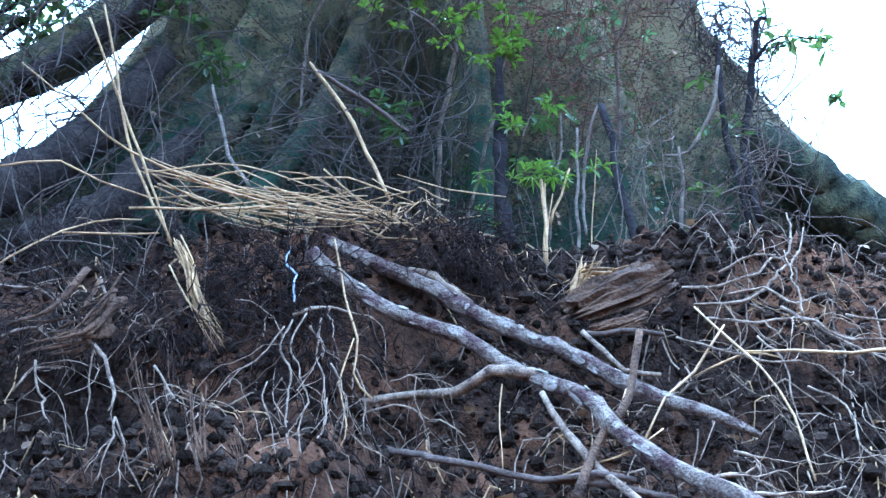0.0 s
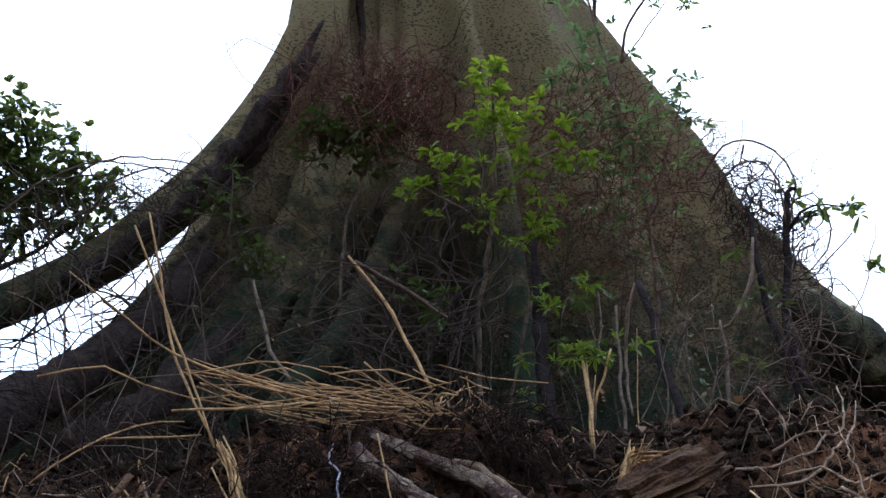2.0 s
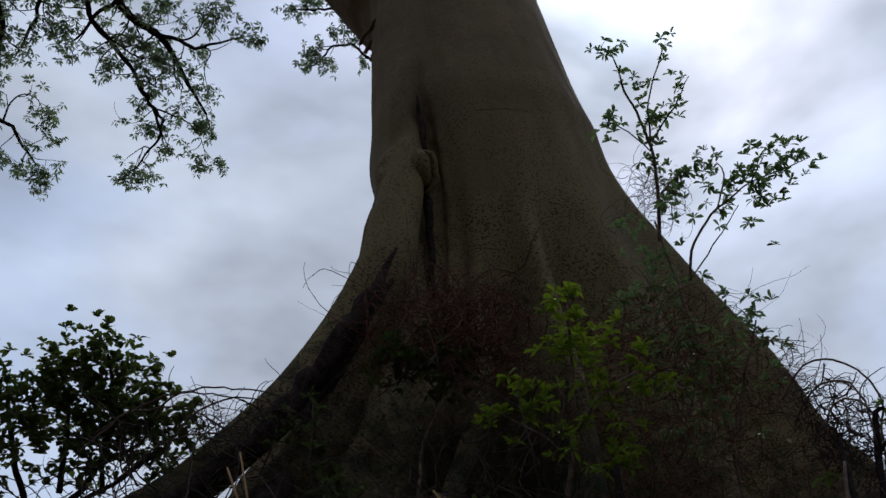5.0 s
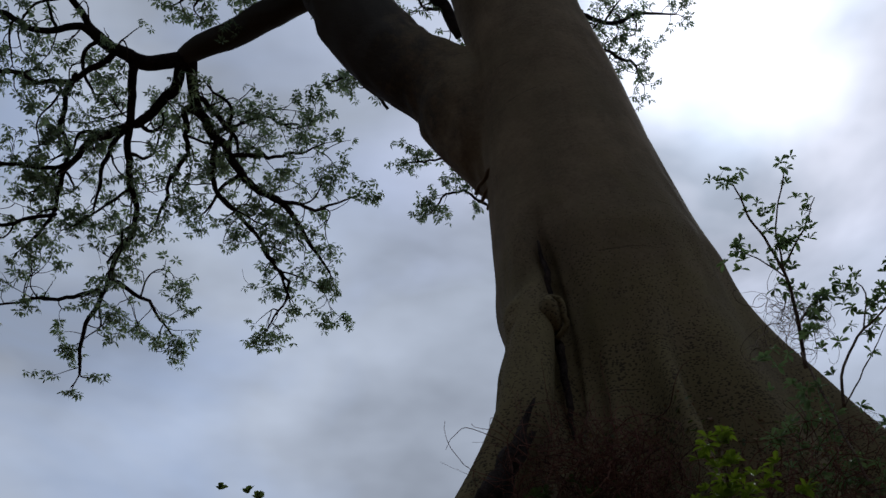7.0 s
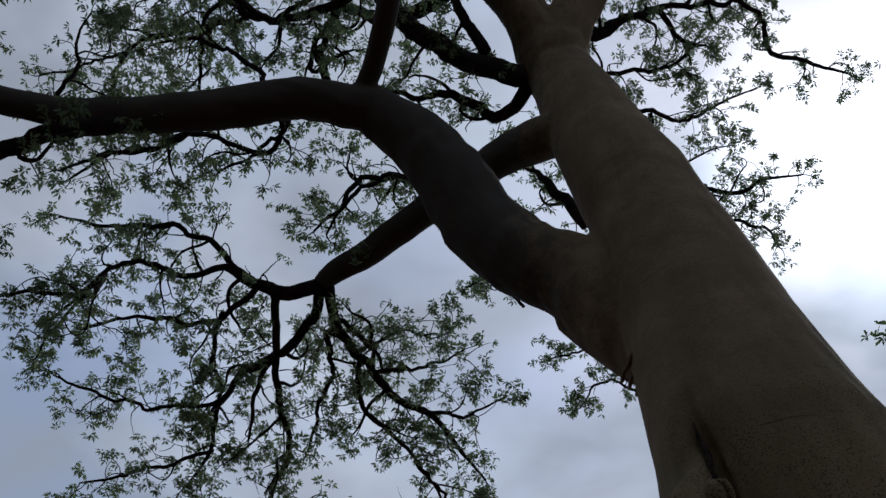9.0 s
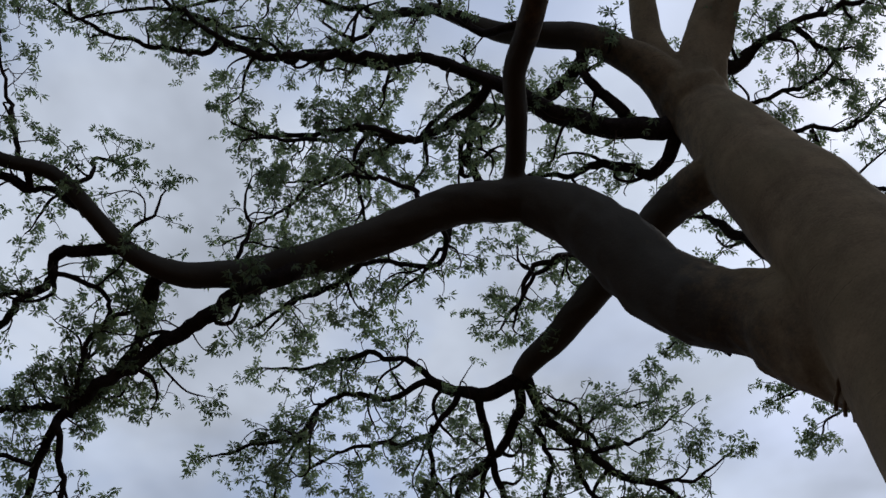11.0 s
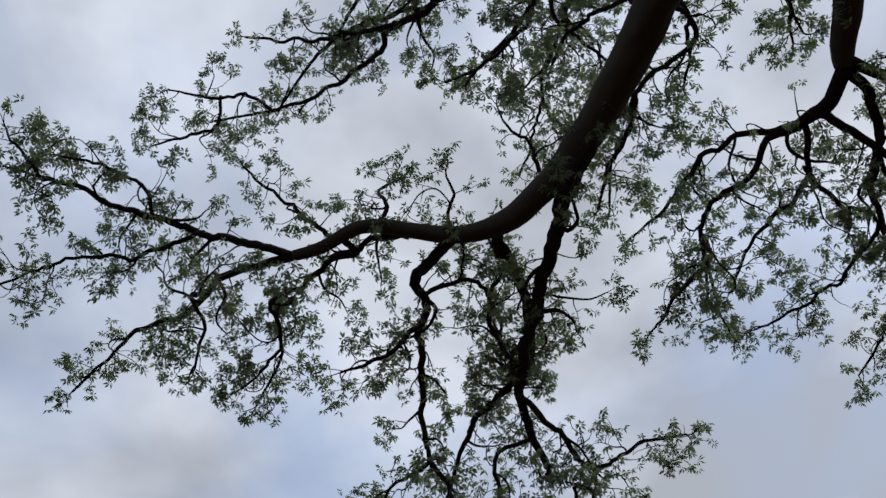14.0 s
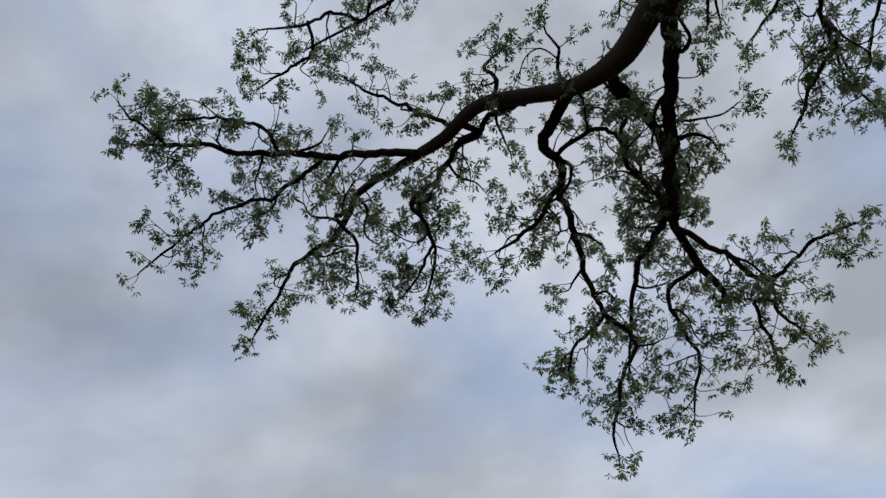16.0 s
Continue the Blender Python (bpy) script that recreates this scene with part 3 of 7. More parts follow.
# mossy toe whose dark colour includes the shade on the ridge's face
trunk_mark("buttress_toe", [
    [(1.45, 4.53, 3.18, 0.083), (1.60, 4.53, 3.04, 0.122), (1.77, 4.57, 2.89, 0.147), (1.97, 4.65, 2.73, 0.178), (2.21, 4.70, 2.52, 0.218)],
], SHADED_MOSS, "lumpy mossy end of the great buttress, darkened as in shade", 0.16, 18)
# dark root wall added so the shaded hollow by the bank stays dark
trunk_mark("low_root", [
    [(-1.00, 3.42, 3.06, 0.048), (-1.08, 3.25, 2.80, 0.060), (-1.17, 3.08, 2.59, 0.066), (-1.25, 2.89, 2.41, 0.074), (-1.34, 2.72, 2.28, 0.082), (-1.42, 2.54, 2.15, 0.090)],
    [(-0.84, 3.28, 2.71, 0.039), (-0.93, 3.06, 2.49, 0.055), (-1.02, 2.86, 2.30, 0.060), (-1.15, 2.69, 2.16, 0.066)],
], SCAR_SHADE, "low mossy root running to the bank, dark to fill its shaded hollow", 0.14, 16)


# ---- branches, twigs and leaves ----
class Leaves:
    """Collects leaf clumps of one bough and joins them into one mesh of triangles."""

    def __init__(self):
        self.v, self.f, self.count = [], [], 0

    def add(self, verts, tris):
        self.v.append(verts)
        self.f.append(tris + self.count)
        self.count += len(verts)

    def mesh(self, name, mat):
        v, f = np.concatenate(self.v), np.concatenate(self.f)
        me = bpy.data.meshes.new(name)
        me.vertices.add(len(v))
        me.vertices.foreach_set("co", v.astype(np.float32).ravel())
        me.loops.add(f.size)
        me.loops.foreach_set("vertex_index", f.astype(np.int32).ravel())
        me.polygons.add(len(f))
        me.polygons.foreach_set("loop_start", np.arange(0, f.size, 3, dtype=np.int32))
        me.materials.append(mat)
        me.update(calc_edges=True)
        return me


def leaf_clump(seed, fans):
    """Umbrellas of drooping leaflets close together at a twig's end, one unit across a leaflet."""
    rng = np.random.default_rng(seed)
    verts, tris = [], []
    for k in range(fans):
        hub = np.array((0, 0, 1.0)) + rng.normal(size=3) * 0.45
        hub /= np.linalg.norm(hub)
        side = np.cross(hub, (0.3, 1.0, 0.1))
        side /= np.linalg.norm(side)
        other = np.cross(hub, side)
        at = rng.normal(size=3) * 0.7 if k else np.zeros(3)
        n = int(rng.integers(6, 9))
        turn = rng.random()
        for j in range(n):
            a = 2 * math.pi * (j + rng.uniform(-0.3, 0.3) + turn) / n
            droop = rng.uniform(0.15, 1.0)
            d = (side * math.cos(a) + other * math.sin(a)) * math.cos(droop) - hub * math.sin(droop)
            ln = rng.uniform(0.75, 1.2)
            w = np.cross(d, hub) + rng.normal(size=3) * 0.25
            w *= 0.17 * ln / np.linalg.norm(w)
            mid, tip = at + d * ln * 0.55 + hub * 0.05, at + d * ln - hub * 0.10
            o = len(verts)
            verts += [at + d * 0.1, mid + w, tip, mid - w]
            tris += [(o, o + 1, o + 2), (o, o + 2, o + 3)]
    return np.array(verts), np.array(tris)


CLUMPS = [leaf_clump(900 + i, 2 + i % 3) for i in range(15)]


def clump(leaves, at, size, rng, full=True):
    verts, tris = CLUMPS[int(rng.integers(0, 15))] if full else CLUMPS[3 * int(rng.integers(0, 5))]
    a = rng.uniform(0, 2 * math.pi)
    c, z = math.cos(a), math.sin(a)
    turn = np.array(((c, -z, 0), (z, c, 0), (0, 0, 1.0)))
    leaves.add(verts @ turn.T * size * rng.uniform(0.8, 1.2) + at, tris)


def twig(wood, leaves, at, way, length, r, depth, leaf, clusters, rng):
    """A winding twig that forks; leaf clumps sit at its end and on short spurs."""
    d = way / (np.linalg.norm(way) + 1e-9)
    n = max(4, int(length / 0.065))
    pts, p = [np.array((*at, r))], np.array(at, float)
    curl = rng.normal(size=3) * 0.2
    for i in range(n):
        curl = curl * 0.72 + rng.normal(size=3) * 0.19
        d = d + curl
        d /= np.linalg.norm(d)
        p = p + d * length / n
        pts.append(np.array((*p, r * (1 - 0.55 * (i + 1) / n))))
        if depth and i >= 1 and rng.random() < 0.36:
            twig(wood, leaves, p, d * 0.7 + rng.normal(size=3) * 0.75, length * rng.uniform(0.35, 0.65), r * 0.7, depth - 1, leaf, clusters, rng)
        elif i > n * 0.5 and rng.random() < clusters:
            clump(leaves, p + rng.normal(size=3) * 0.035, leaf, rng, False)
    tube(wood, np.array(pts), 4, cap=False)
    if rng.random() < 0.93:
        clump(leaves, p + d * 0.02, leaf, rng)


def twigs_along(line, wood, leaves, rng, bare, every, reach, leaf, clusters, spread):
    p = line[:, :3]
    seg = np.linalg.norm(np.diff(p, axis=0), axis=1)
    run = np.concatenate(([0], np.cumsum(seg)))
    s = bare * run[-1]
    while s < run[-1]:
        i = min(int(np.searchsorted(run, s)), len(p) - 2)
        d = p[i + 1] - p[i]
        d /= np.linalg.norm(d) + 1e-9
        q = rng.normal(size=3) * spread
        q -= d * q.dot(d)
        twig(wood, leaves, p[i], d * 0.4 + q, rng.uniform(*reach) * (1.15 - 0.55 * s / run[-1]), min(0.011, max(0.006, line[i, 3] * 0.35)), 1, leaf, clusters, rng)
        s += every * rng.uniform(0.6, 1.4)
    d = p[-1] - p[-3]
    for _ in range(2):
        twig(wood, leaves, p[-1], d + rng.normal(size=3) * 0.05, reach[1] * 0.35, max(0.004, line[-1, 3] * 0.7), 1, leaf, clusters, rng)


def branch(points, seed, bare=0.15, every=0.19, reach=(0.22, 0.5), leaf=0.066, clusters=0.24, spread=0.9, side_every=0.43, side_reach=(0.45, 0.95)):
    """A crooked branch with side branches, all of which carry twigs along their outer part."""
    rng = np.random.default_rng(seed)
    stem, wood, leaves = Soup(), Soup(), Leaves()
    line = smooth_line(points, 0.06, 0.022, rng)
    tube(stem, line, 8)
    twigs_along(line, wood, leaves, rng, bare, every, reach, leaf, clusters, spread)
    p = line[:, :3]
    run = np.concatenate(([0], np.cumsum(np.linalg.norm(np.diff(p, axis=0), axis=1))))
    s, turn = 0.25 * run[-1] + 0.1, 1
    while s < run[-1] * 0.92:
        i = min(int(np.searchsorted(run, s)), len(p) - 2)
        d = p[i + 1] - p[i]
        d /= np.linalg.norm(d) + 1e-9
        q = np.cross(d, p[i] / np.linalg.norm(p[i])) * turn + rng.normal(size=3) * 0.45
        q -= d * q.dot(d)
        e = d * rng.uniform(0.3, 0.9) + q / (np.linalg.norm(q) + 1e-9)
        n, ln, r, at = 8, rng.uniform(*side_reach) * (1.2 - 0.75 * s / run[-1]), max(0.008, min(0.026, line[i, 3] * 0.55)), p[i].copy()
        pts, bow = [(*at, r)], np.zeros(3)
        for k in range(n):
            bow = bow * 0.6 + rng.normal(size=3) * 0.3
            e = e / np.linalg.norm(e) + bow
            e /= np.linalg.norm(e)
            at = at + e * ln / n
            pts.append((*at, r * (1 - 0.08 * (k + 1))))
        side = smooth_line(pts, 0.06)
        tube(stem, side, 6)
        twigs_along(side, wood, leaves, rng, 0.2, every * 0.9, (reach[0] * 0.8, reach[1] * 0.85), leaf, clusters, spread)
        s += side_every * rng.uniform(0.7, 1.3)
        turn = -turn
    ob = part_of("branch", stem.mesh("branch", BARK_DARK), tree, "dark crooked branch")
    tagged(part_of("twig_mass", wood.mesh("twig_mass", TWIG_DARK), ob), kind="stuff")
    tagged(part_of("foliage", leaves.mesh("foliage", LEAF_TREE), ob, "small drooping green palmate leaves"), kind="stuff")


FAN = []
FAN.append([(-5.34, 5.64, 9.20, 0.024), (-5.66, 5.57, 9.17, 0.021), (-6.14, 5.28, 9.15, 0.018), (-6.49, 4.97, 9.22, 0.015), (-6.78, 4.65, 9.33, 0.009)])
FAN.append([(-5.54, 5.93, 8.82, 0.021), (-6.04, 5.82, 8.71, 0.018), (-6.48, 5.69, 8.64, 0.015), (-6.81, 5.60, 8.62, 0.009)])
FAN.append([(-3.60, 6.71, 9.33, 0.024), (-3.24, 7.04, 9.40, 0.018), (-2.84, 7.19, 9.62, 0.009)])
FAN.append([(-3.82, 6.27, 9.59, 0.024), (-3.46, 6.54, 9.74, 0.018), (-3.07, 6.69, 9.98, 0.009)])
FAN.append([(-3.87, 6.02, 9.76, 0.021), (-3.63, 6.18, 9.95, 0.015), (-3.29, 6.43, 10.09, 0.009)])
FAN.append([(-5.90, 4.19, 9.86, 0.021), (-6.42, 4.32, 9.60, 0.015), (-6.83, 4.52, 9.35, 0.009)])
FAN.append([(-5.18, 6.68, 8.52, 0.024), (-4.99, 7.08, 8.49, 0.018), (-4.91, 7.46, 8.38, 0.009)])
FAN.append([(-5.34, 6.66, 8.41, 0.024), (-5.78, 6.56, 8.32, 0.018), (-6.15, 6.45, 8.26, 0.012), (-6.44, 6.43, 8.18, 0.009)])
FAN.append([(-3.78, 7.13, 8.93, 0.021), (-3.69, 7.55, 8.78, 0.015), (-3.99, 7.83, 8.54, 0.009)])
FAN.append([(-4.03, 5.26, 9.96, 0.081), (-4.38, 5.13, 9.86, 0.076), (-4.61, 4.99, 9.96, 0.059), (-4.77, 4.83, 10.03, 0.041), (-4.97, 4.71, 10.05, 0.036), (-5.28, 4.58, 10.00, 0.030), (-5.59, 4.26, 10.04, 0.027), (-5.95, 4.20, 9.89, 0.024), (-6.37, 4.24, 9.61, 0.015)])
FAN.append([(-4.63, 4.95, 9.97, 0.041), (-4.80, 4.75, 10.12, 0.036), (-5.00, 4.46, 10.30, 0.030), (-5.32, 4.19, 10.37, 0.027), (-5.77, 3.95, 10.33, 0.021), (-6.17, 3.63, 10.33, 0.012)])
FAN.append([(-4.65, 5.01, 9.92, 0.035), (-4.94, 5.08, 9.81, 0.030), (-5.34, 4.99, 9.72, 0.024), (-5.71, 4.72, 9.73, 0.021), (-6.26, 4.50, 9.56, 0.012)])
FAN.append([(-5.06, 5.07, 9.78, 0.027), (-5.30, 5.38, 9.51, 0.024), (-5.36, 5.69, 9.33, 0.018), (-5.72, 5.80, 9.09, 0.012)])
FAN.append([(-4.50, 5.16, 9.91, 0.047), (-4.65, 5.50, 9.67, 0.041), (-4.81, 5.88, 9.36, 0.036), (-4.90, 6.33, 9.00, 0.030), (-5.18, 6.60, 8.64, 0.027), (-5.54, 6.91, 8.08, 0.021), (-5.65, 7.15, 7.79, 0.015)])
FAN.append([(-4.04, 5.28, 9.94, 0.058), (-4.21, 5.49, 9.80, 0.053), (-4.62, 5.61, 9.58, 0.047), (-5.11, 5.59, 9.39, 0.036), (-5.42, 5.74, 9.16, 0.027), (-5.60, 6.00, 8.91, 0.021), (-5.90, 6.13, 8.67, 0.012)])
FAN.append([(-4.78, 5.66, 9.55, 0.027), (-5.06, 5.86, 9.36, 0.024), (-5.28, 6.18, 9.10, 0.012)])
FAN.append([(-3.95, 5.28, 9.98, 0.064), (-4.03, 5.53, 9.85, 0.058), (-4.03, 5.79, 9.75, 0.053), (-3.96, 6.08, 9.64, 0.047), (-3.81, 6.46, 9.48, 0.042), (-3.54, 6.85, 9.35, 0.033), (-3.42, 7.15, 9.20, 0.024), (-3.23, 7.58, 8.94, 0.012)])
FAN.append([(-4.02, 5.57, 9.75, 0.029), (-3.90, 5.81, 9.82, 0.026), (-3.88, 6.10, 9.79, 0.024), (-3.87, 6.42, 9.72, 0.012)])
FAN.append([(-4.00, 5.72, 9.66, 0.041), (-4.18, 5.69, 9.72, 0.035), (-4.27, 6.00, 9.58, 0.027), (-4.53, 6.27, 9.36, 0.021), (-4.80, 6.57, 9.08, 0.012)])
FAN.append([(-3.96, 6.05, 9.56, 0.029), (-4.08, 6.42, 9.30, 0.027), (-3.95, 6.77, 9.17, 0.024), (-3.76, 7.19, 8.98, 0.018), (-3.68, 7.58, 8.73, 0.012)])
OUTER = []
OUTER.append([(-5.68, 0.75, 9.93, 0.025), (-5.57, 0.89, 10.10, 0.023), (-5.50, 0.80, 10.27, 0.017), (-5.43, 1.06, 10.40, 0.012)])
OUTER.append([(-5.85, 0.29, 9.97, 0.026), (-5.69, 0.04, 10.19, 0.023), (-5.56, -0.28, 10.39, 0.017), (-5.39, -0.54, 10.60, 0.012)])
OUTER.append([(-5.62, 1.46, 9.75, 0.020), (-5.44, 1.51, 9.97, 0.017), (-5.24, 1.47, 10.22, 0.009)])
OUTER.append([(-5.71, -1.44, 10.31, 0.021), (-5.50, -1.58, 10.50, 0.018), (-5.32, -2.00, 10.60, 0.015), (-5.23, -2.37, 10.64, 0.009)])
OUTER.append([(-5.40, -2.50, 10.51, 0.021), (-5.21, -2.70, 10.68, 0.015), (-5.01, -2.84, 10.87, 0.009)])
OUTER.append([(-6.05, -0.07, 9.95, 0.043), (-5.97, -0.63, 10.16, 0.041), (-5.93, -1.08, 10.31, 0.035), (-5.75, -1.79, 10.49, 0.030), (-5.57, -2.33, 10.65, 0.021), (-5.43, -2.87, 10.75, 0.012)])
OUTER.append([(-5.93, -1.02, 10.22, 0.023), (-6.07, -1.21, 10.25, 0.024), (-6.20, -1.75, 10.23, 0.021), (-6.22, -2.26, 10.25, 0.018), (-6.37, -2.84, 10.13, 0.015), (-6.50, -3.25, 10.05, 0.009)])
OUTER.append([(-6.06, -0.07, 9.95, 0.046), (-6.21, -0.49, 9.99, 0.041), (-6.35, -0.79, 10.04, 0.038), (-6.66, -1.12, 9.94, 0.033), (-6.91, -1.68, 9.83, 0.024), (-7.12, -1.95, 9.77, 0.018), (-7.42, -2.34, 9.60, 0.012)])
OUTER.append([(-5.98, 0.55, 9.86, 0.034), (-6.13, 0.26, 9.91, 0.032), (-6.37, 0.07, 9.90, 0.029), (-6.59, -0.27, 9.88, 0.024), (-7.04, -0.21, 9.67, 0.018), (-7.54, -0.49, 9.38, 0.012)])
OUTER.append([(-5.76, 1.08, 9.83, 0.034), (-5.81, 0.80, 9.91, 0.031), (-5.98, 0.56, 9.90, 0.029), (-6.03, 0.39, 9.96, 0.023)])
OUTER.append([(-5.69, 1.51, 9.69, 0.061), (-6.13, 1.14, 9.61, 0.057), (-6.37, 1.22, 9.58, 0.046), (-6.86, 1.20, 9.36, 0.038), (-7.34, 1.18, 9.12, 0.032), (-7.85, 1.27, 8.79, 0.024), (-8.14, 1.50, 8.62, 0.015)])
OUTER.append([(-6.49, 1.14, 9.28, 0.028), (-6.81, 0.84, 9.28, 0.023), (-6.99, 0.61, 9.36, 0.020), (-7.18, 0.38, 9.44, 0.012)])
OUTER.append([(-6.23, 1.24, 9.48, 0.025), (-6.17, 1.61, 9.61, 0.023), (-6.28, 1.85, 9.63, 0.023), (-6.63, 2.00, 9.49, 0.018), (-6.98, 2.04, 9.35, 0.012)])
OUTER.append([(-5.62, 1.92, 9.65, 0.061), (-5.87, 1.98, 9.61, 0.057), (-6.11, 2.14, 9.53, 0.051), (-6.45, 2.29, 9.38, 0.046), (-6.97, 2.22, 9.12, 0.041), (-7.49, 1.71, 8.92, 0.032), (-7.78, 1.60, 8.82, 0.024), (-8.38, 1.34, 8.39, 0.012)])
OUTER.append([(-4.69, 2.75, 9.74, 0.093), (-5.12, 2.55, 9.55, 0.088), (-5.74, 2.39, 9.34, 0.072), (-6.35, 2.25, 9.07, 0.062), (-6.90, 2.13, 8.79, 0.051), (-7.27, 2.21, 8.59, 0.046), (-7.61, 2.40, 8.35, 0.035)])
OUTER.append([(-6.94, 2.13, 8.67, 0.034), (-7.28, 2.52, 8.46, 0.029), (-7.57, 2.85, 8.30, 0.023), (-7.44, 3.36, 8.47, 0.018), (-7.41, 3.85, 8.52, 0.012)])
OUTER.append([(-6.82, 2.13, 8.78, 0.028), (-6.38, 1.85, 9.37, 0.023), (-6.11, 2.00, 9.66, 0.020), (-5.88, 1.91, 9.96, 0.015)])
OUTER.append([(-7.46, 2.80, 8.20, 0.023), (-7.79, 2.84, 8.05, 0.018), (-8.06, 3.05, 7.88, 0.012)])
OUTER.append([(-7.73, 1.25, 8.67, 0.023), (-7.99, 0.95, 8.66, 0.018), (-8.29, 0.75, 8.58, 0.012)])
OUTER.append([(-6.26, -1.06, 9.61, 0.023), (-6.46, -0.99, 9.52, 0.020), (-6.64, -0.95, 9.45, 0.017), (-6.84, -1.02, 9.35, 0.014), (-6.98, -1.11, 9.28, 0.009)])
OUTER.append([(-6.27, -0.26, 9.52, 0.023), (-6.56, -0.27, 9.43, 0.020), (-6.81, -0.24, 9.36, 0.017), (-7.02, -0.41, 9.30, 0.015), (-7.20, -0.65, 9.26, 0.009)])
OUTER.append([(-7.49, 1.89, 8.47, 0.023), (-7.82, 1.93, 8.22, 0.020), (-8.10, 1.96, 8.00, 0.018), (-8.37, 1.84, 7.82, 0.015), (-8.54, 1.79, 7.75, 0.009)])
OUTER.append([(-7.80, 1.41, 8.28, 0.023), (-8.08, 1.24, 8.13, 0.020), (-8.34, 1.09, 7.96, 0.018), (-8.57, 0.95, 7.82, 0.015), (-8.75, 0.95, 7.70, 0.009)])
OUTER.append([(-5.71, 4.02, 9.29, 0.023), (-6.03, 3.85, 9.28, 0.021), (-6.35, 3.71, 9.24, 0.018), (-6.67, 3.52, 9.21, 0.009)])
OUTER.append([(-7.70, 2.61, 8.15, 0.020), (-7.96, 2.66, 8.00, 0.018), (-8.21, 2.72, 7.83, 0.012)])
UPPER = []
UPPER.append([(-5.15, 2.40, 9.91, 0.025), (-4.97, 2.30, 10.20, 0.020), (-4.92, 2.14, 10.42, 0.014), (-4.76, 2.03, 10.69, 0.009)])
UPPER.append([(-4.76, 2.74, 10.03, 0.025), (-4.76, 2.56, 10.32, 0.020), (-4.60, 2.44, 10.67, 0.009)])
UPPER.append([(-5.63, -0.89, 11.99, 0.020), (-5.80, -1.26, 12.03, 0.017), (-5.94, -1.61, 12.08, 0.010)])
UPPER.append([(-5.38, -0.48, 12.15, 0.020), (-5.40, -1.05, 12.27, 0.017), (-5.40, -1.43, 12.39, 0.010)])
UPPER.append([(-3.92, 3.12, 12.16, 0.029), (-4.46, 3.06, 12.19, 0.026), (-4.92, 2.96, 12.24, 0.020), (-5.46, 2.62, 12.30, 0.010)])
UPPER.append([(-4.88, 2.93, 12.15, 0.020), (-5.77, 2.79, 11.97, 0.017), (-6.35, 2.67, 11.91, 0.010)])
UPPER.append([(-4.47, 3.08, 12.17, 0.019), (-4.74, 3.44, 12.17, 0.016), (-5.34, 3.65, 12.05, 0.010)])
UPPER.append([(-2.55, 3.42, 11.93, 0.074), (-2.99, 2.67, 12.14, 0.062), (-3.28, 2.47, 12.23, 0.057), (-3.91, 1.87, 12.25, 0.048), (-4.34, 1.51, 12.26, 0.042), (-4.60, 1.06, 12.33, 0.039), (-4.89, 0.97, 12.34, 0.033), (-5.25, 0.55, 12.32, 0.026), (-5.50, 0.16, 12.33, 0.023), (-5.67, -0.39, 12.36, 0.017), (-5.81, -0.94, 12.39, 0.014)])
UPPER.append([(-4.51, 1.05, 12.13, 0.029), (-4.71, 0.56, 12.37, 0.026), (-4.87, 0.06, 12.60, 0.020), (-4.95, -0.55, 12.84, 0.014)])
UPPER.append([(-2.84, 3.31, 11.96, 0.056), (-3.42, 3.27, 11.95, 0.047), (-3.89, 3.09, 12.00, 0.041), (-4.16, 2.74, 12.16, 0.035), (-4.56, 2.50, 12.21, 0.029), (-5.04, 2.14, 12.23, 0.023), (-5.30, 1.75, 12.34, 0.013)])
UPPER.append([(-3.28, 4.26, 11.36, 0.055), (-3.41, 3.80, 11.80, 0.044), (-3.04, 3.40, 12.34, 0.032), (-2.90, 3.11, 12.75, 0.026)])
UPPER.append([(-4.32, 2.86, 11.78, 0.025), (-4.56, 3.18, 11.77, 0.022), (-4.80, 3.51, 11.74, 0.016), (-5.14, 3.53, 11.76, 0.013)])
UPPER.append([(-2.55, 3.45, 12.12, 0.050), (-2.78, 3.17, 12.25, 0.057), (-3.16, 2.67, 12.38, 0.051), (-3.58, 2.37, 12.42, 0.045), (-3.99, 1.88, 12.47, 0.039), (-4.37, 1.61, 12.47, 0.036), (-4.57, 1.11, 12.55, 0.030), (-4.77, 0.62, 12.61, 0.027), (-5.16, 0.20, 12.55, 0.020), (-5.65, -0.18, 12.41, 0.013)])
UPPER.append([(-1.49, 4.76, 11.62, 0.130), (-1.78, 4.58, 11.73, 0.124), (-2.21, 4.20, 11.89, 0.116), (-2.43, 3.84, 12.06, 0.110), (-2.66, 3.40, 12.24, 0.086), (-2.83, 3.22, 12.34, 0.071)])
UPPER.append([(-2.93, 3.31, 12.28, 0.038), (-3.43, 3.26, 12.27, 0.032), (-3.90, 3.24, 12.24, 0.029), (-4.25, 2.77, 12.36, 0.023), (-4.74, 2.49, 12.35, 0.017), (-5.23, 2.03, 12.34, 0.010)])
UPPER.append([(-2.89, 3.27, 12.30, 0.038), (-3.29, 3.64, 12.14, 0.032), (-3.65, 3.88, 12.00, 0.026), (-3.24, 3.94, 12.19, 0.023)])
UPPER.append([(-1.49, 4.87, 11.56, 0.079), (-1.92, 5.04, 11.51, 0.065), (-2.24, 4.72, 11.71, 0.053), (-2.62, 4.60, 11.78, 0.036), (-3.03, 4.33, 11.89, 0.021)])
UPPER.append([(-1.74, 3.83, 12.71, 0.045), (-1.93, 3.96, 12.45, 0.052), (-1.89, 4.19, 12.19, 0.059), (-1.79, 4.47, 11.91, 0.071)])
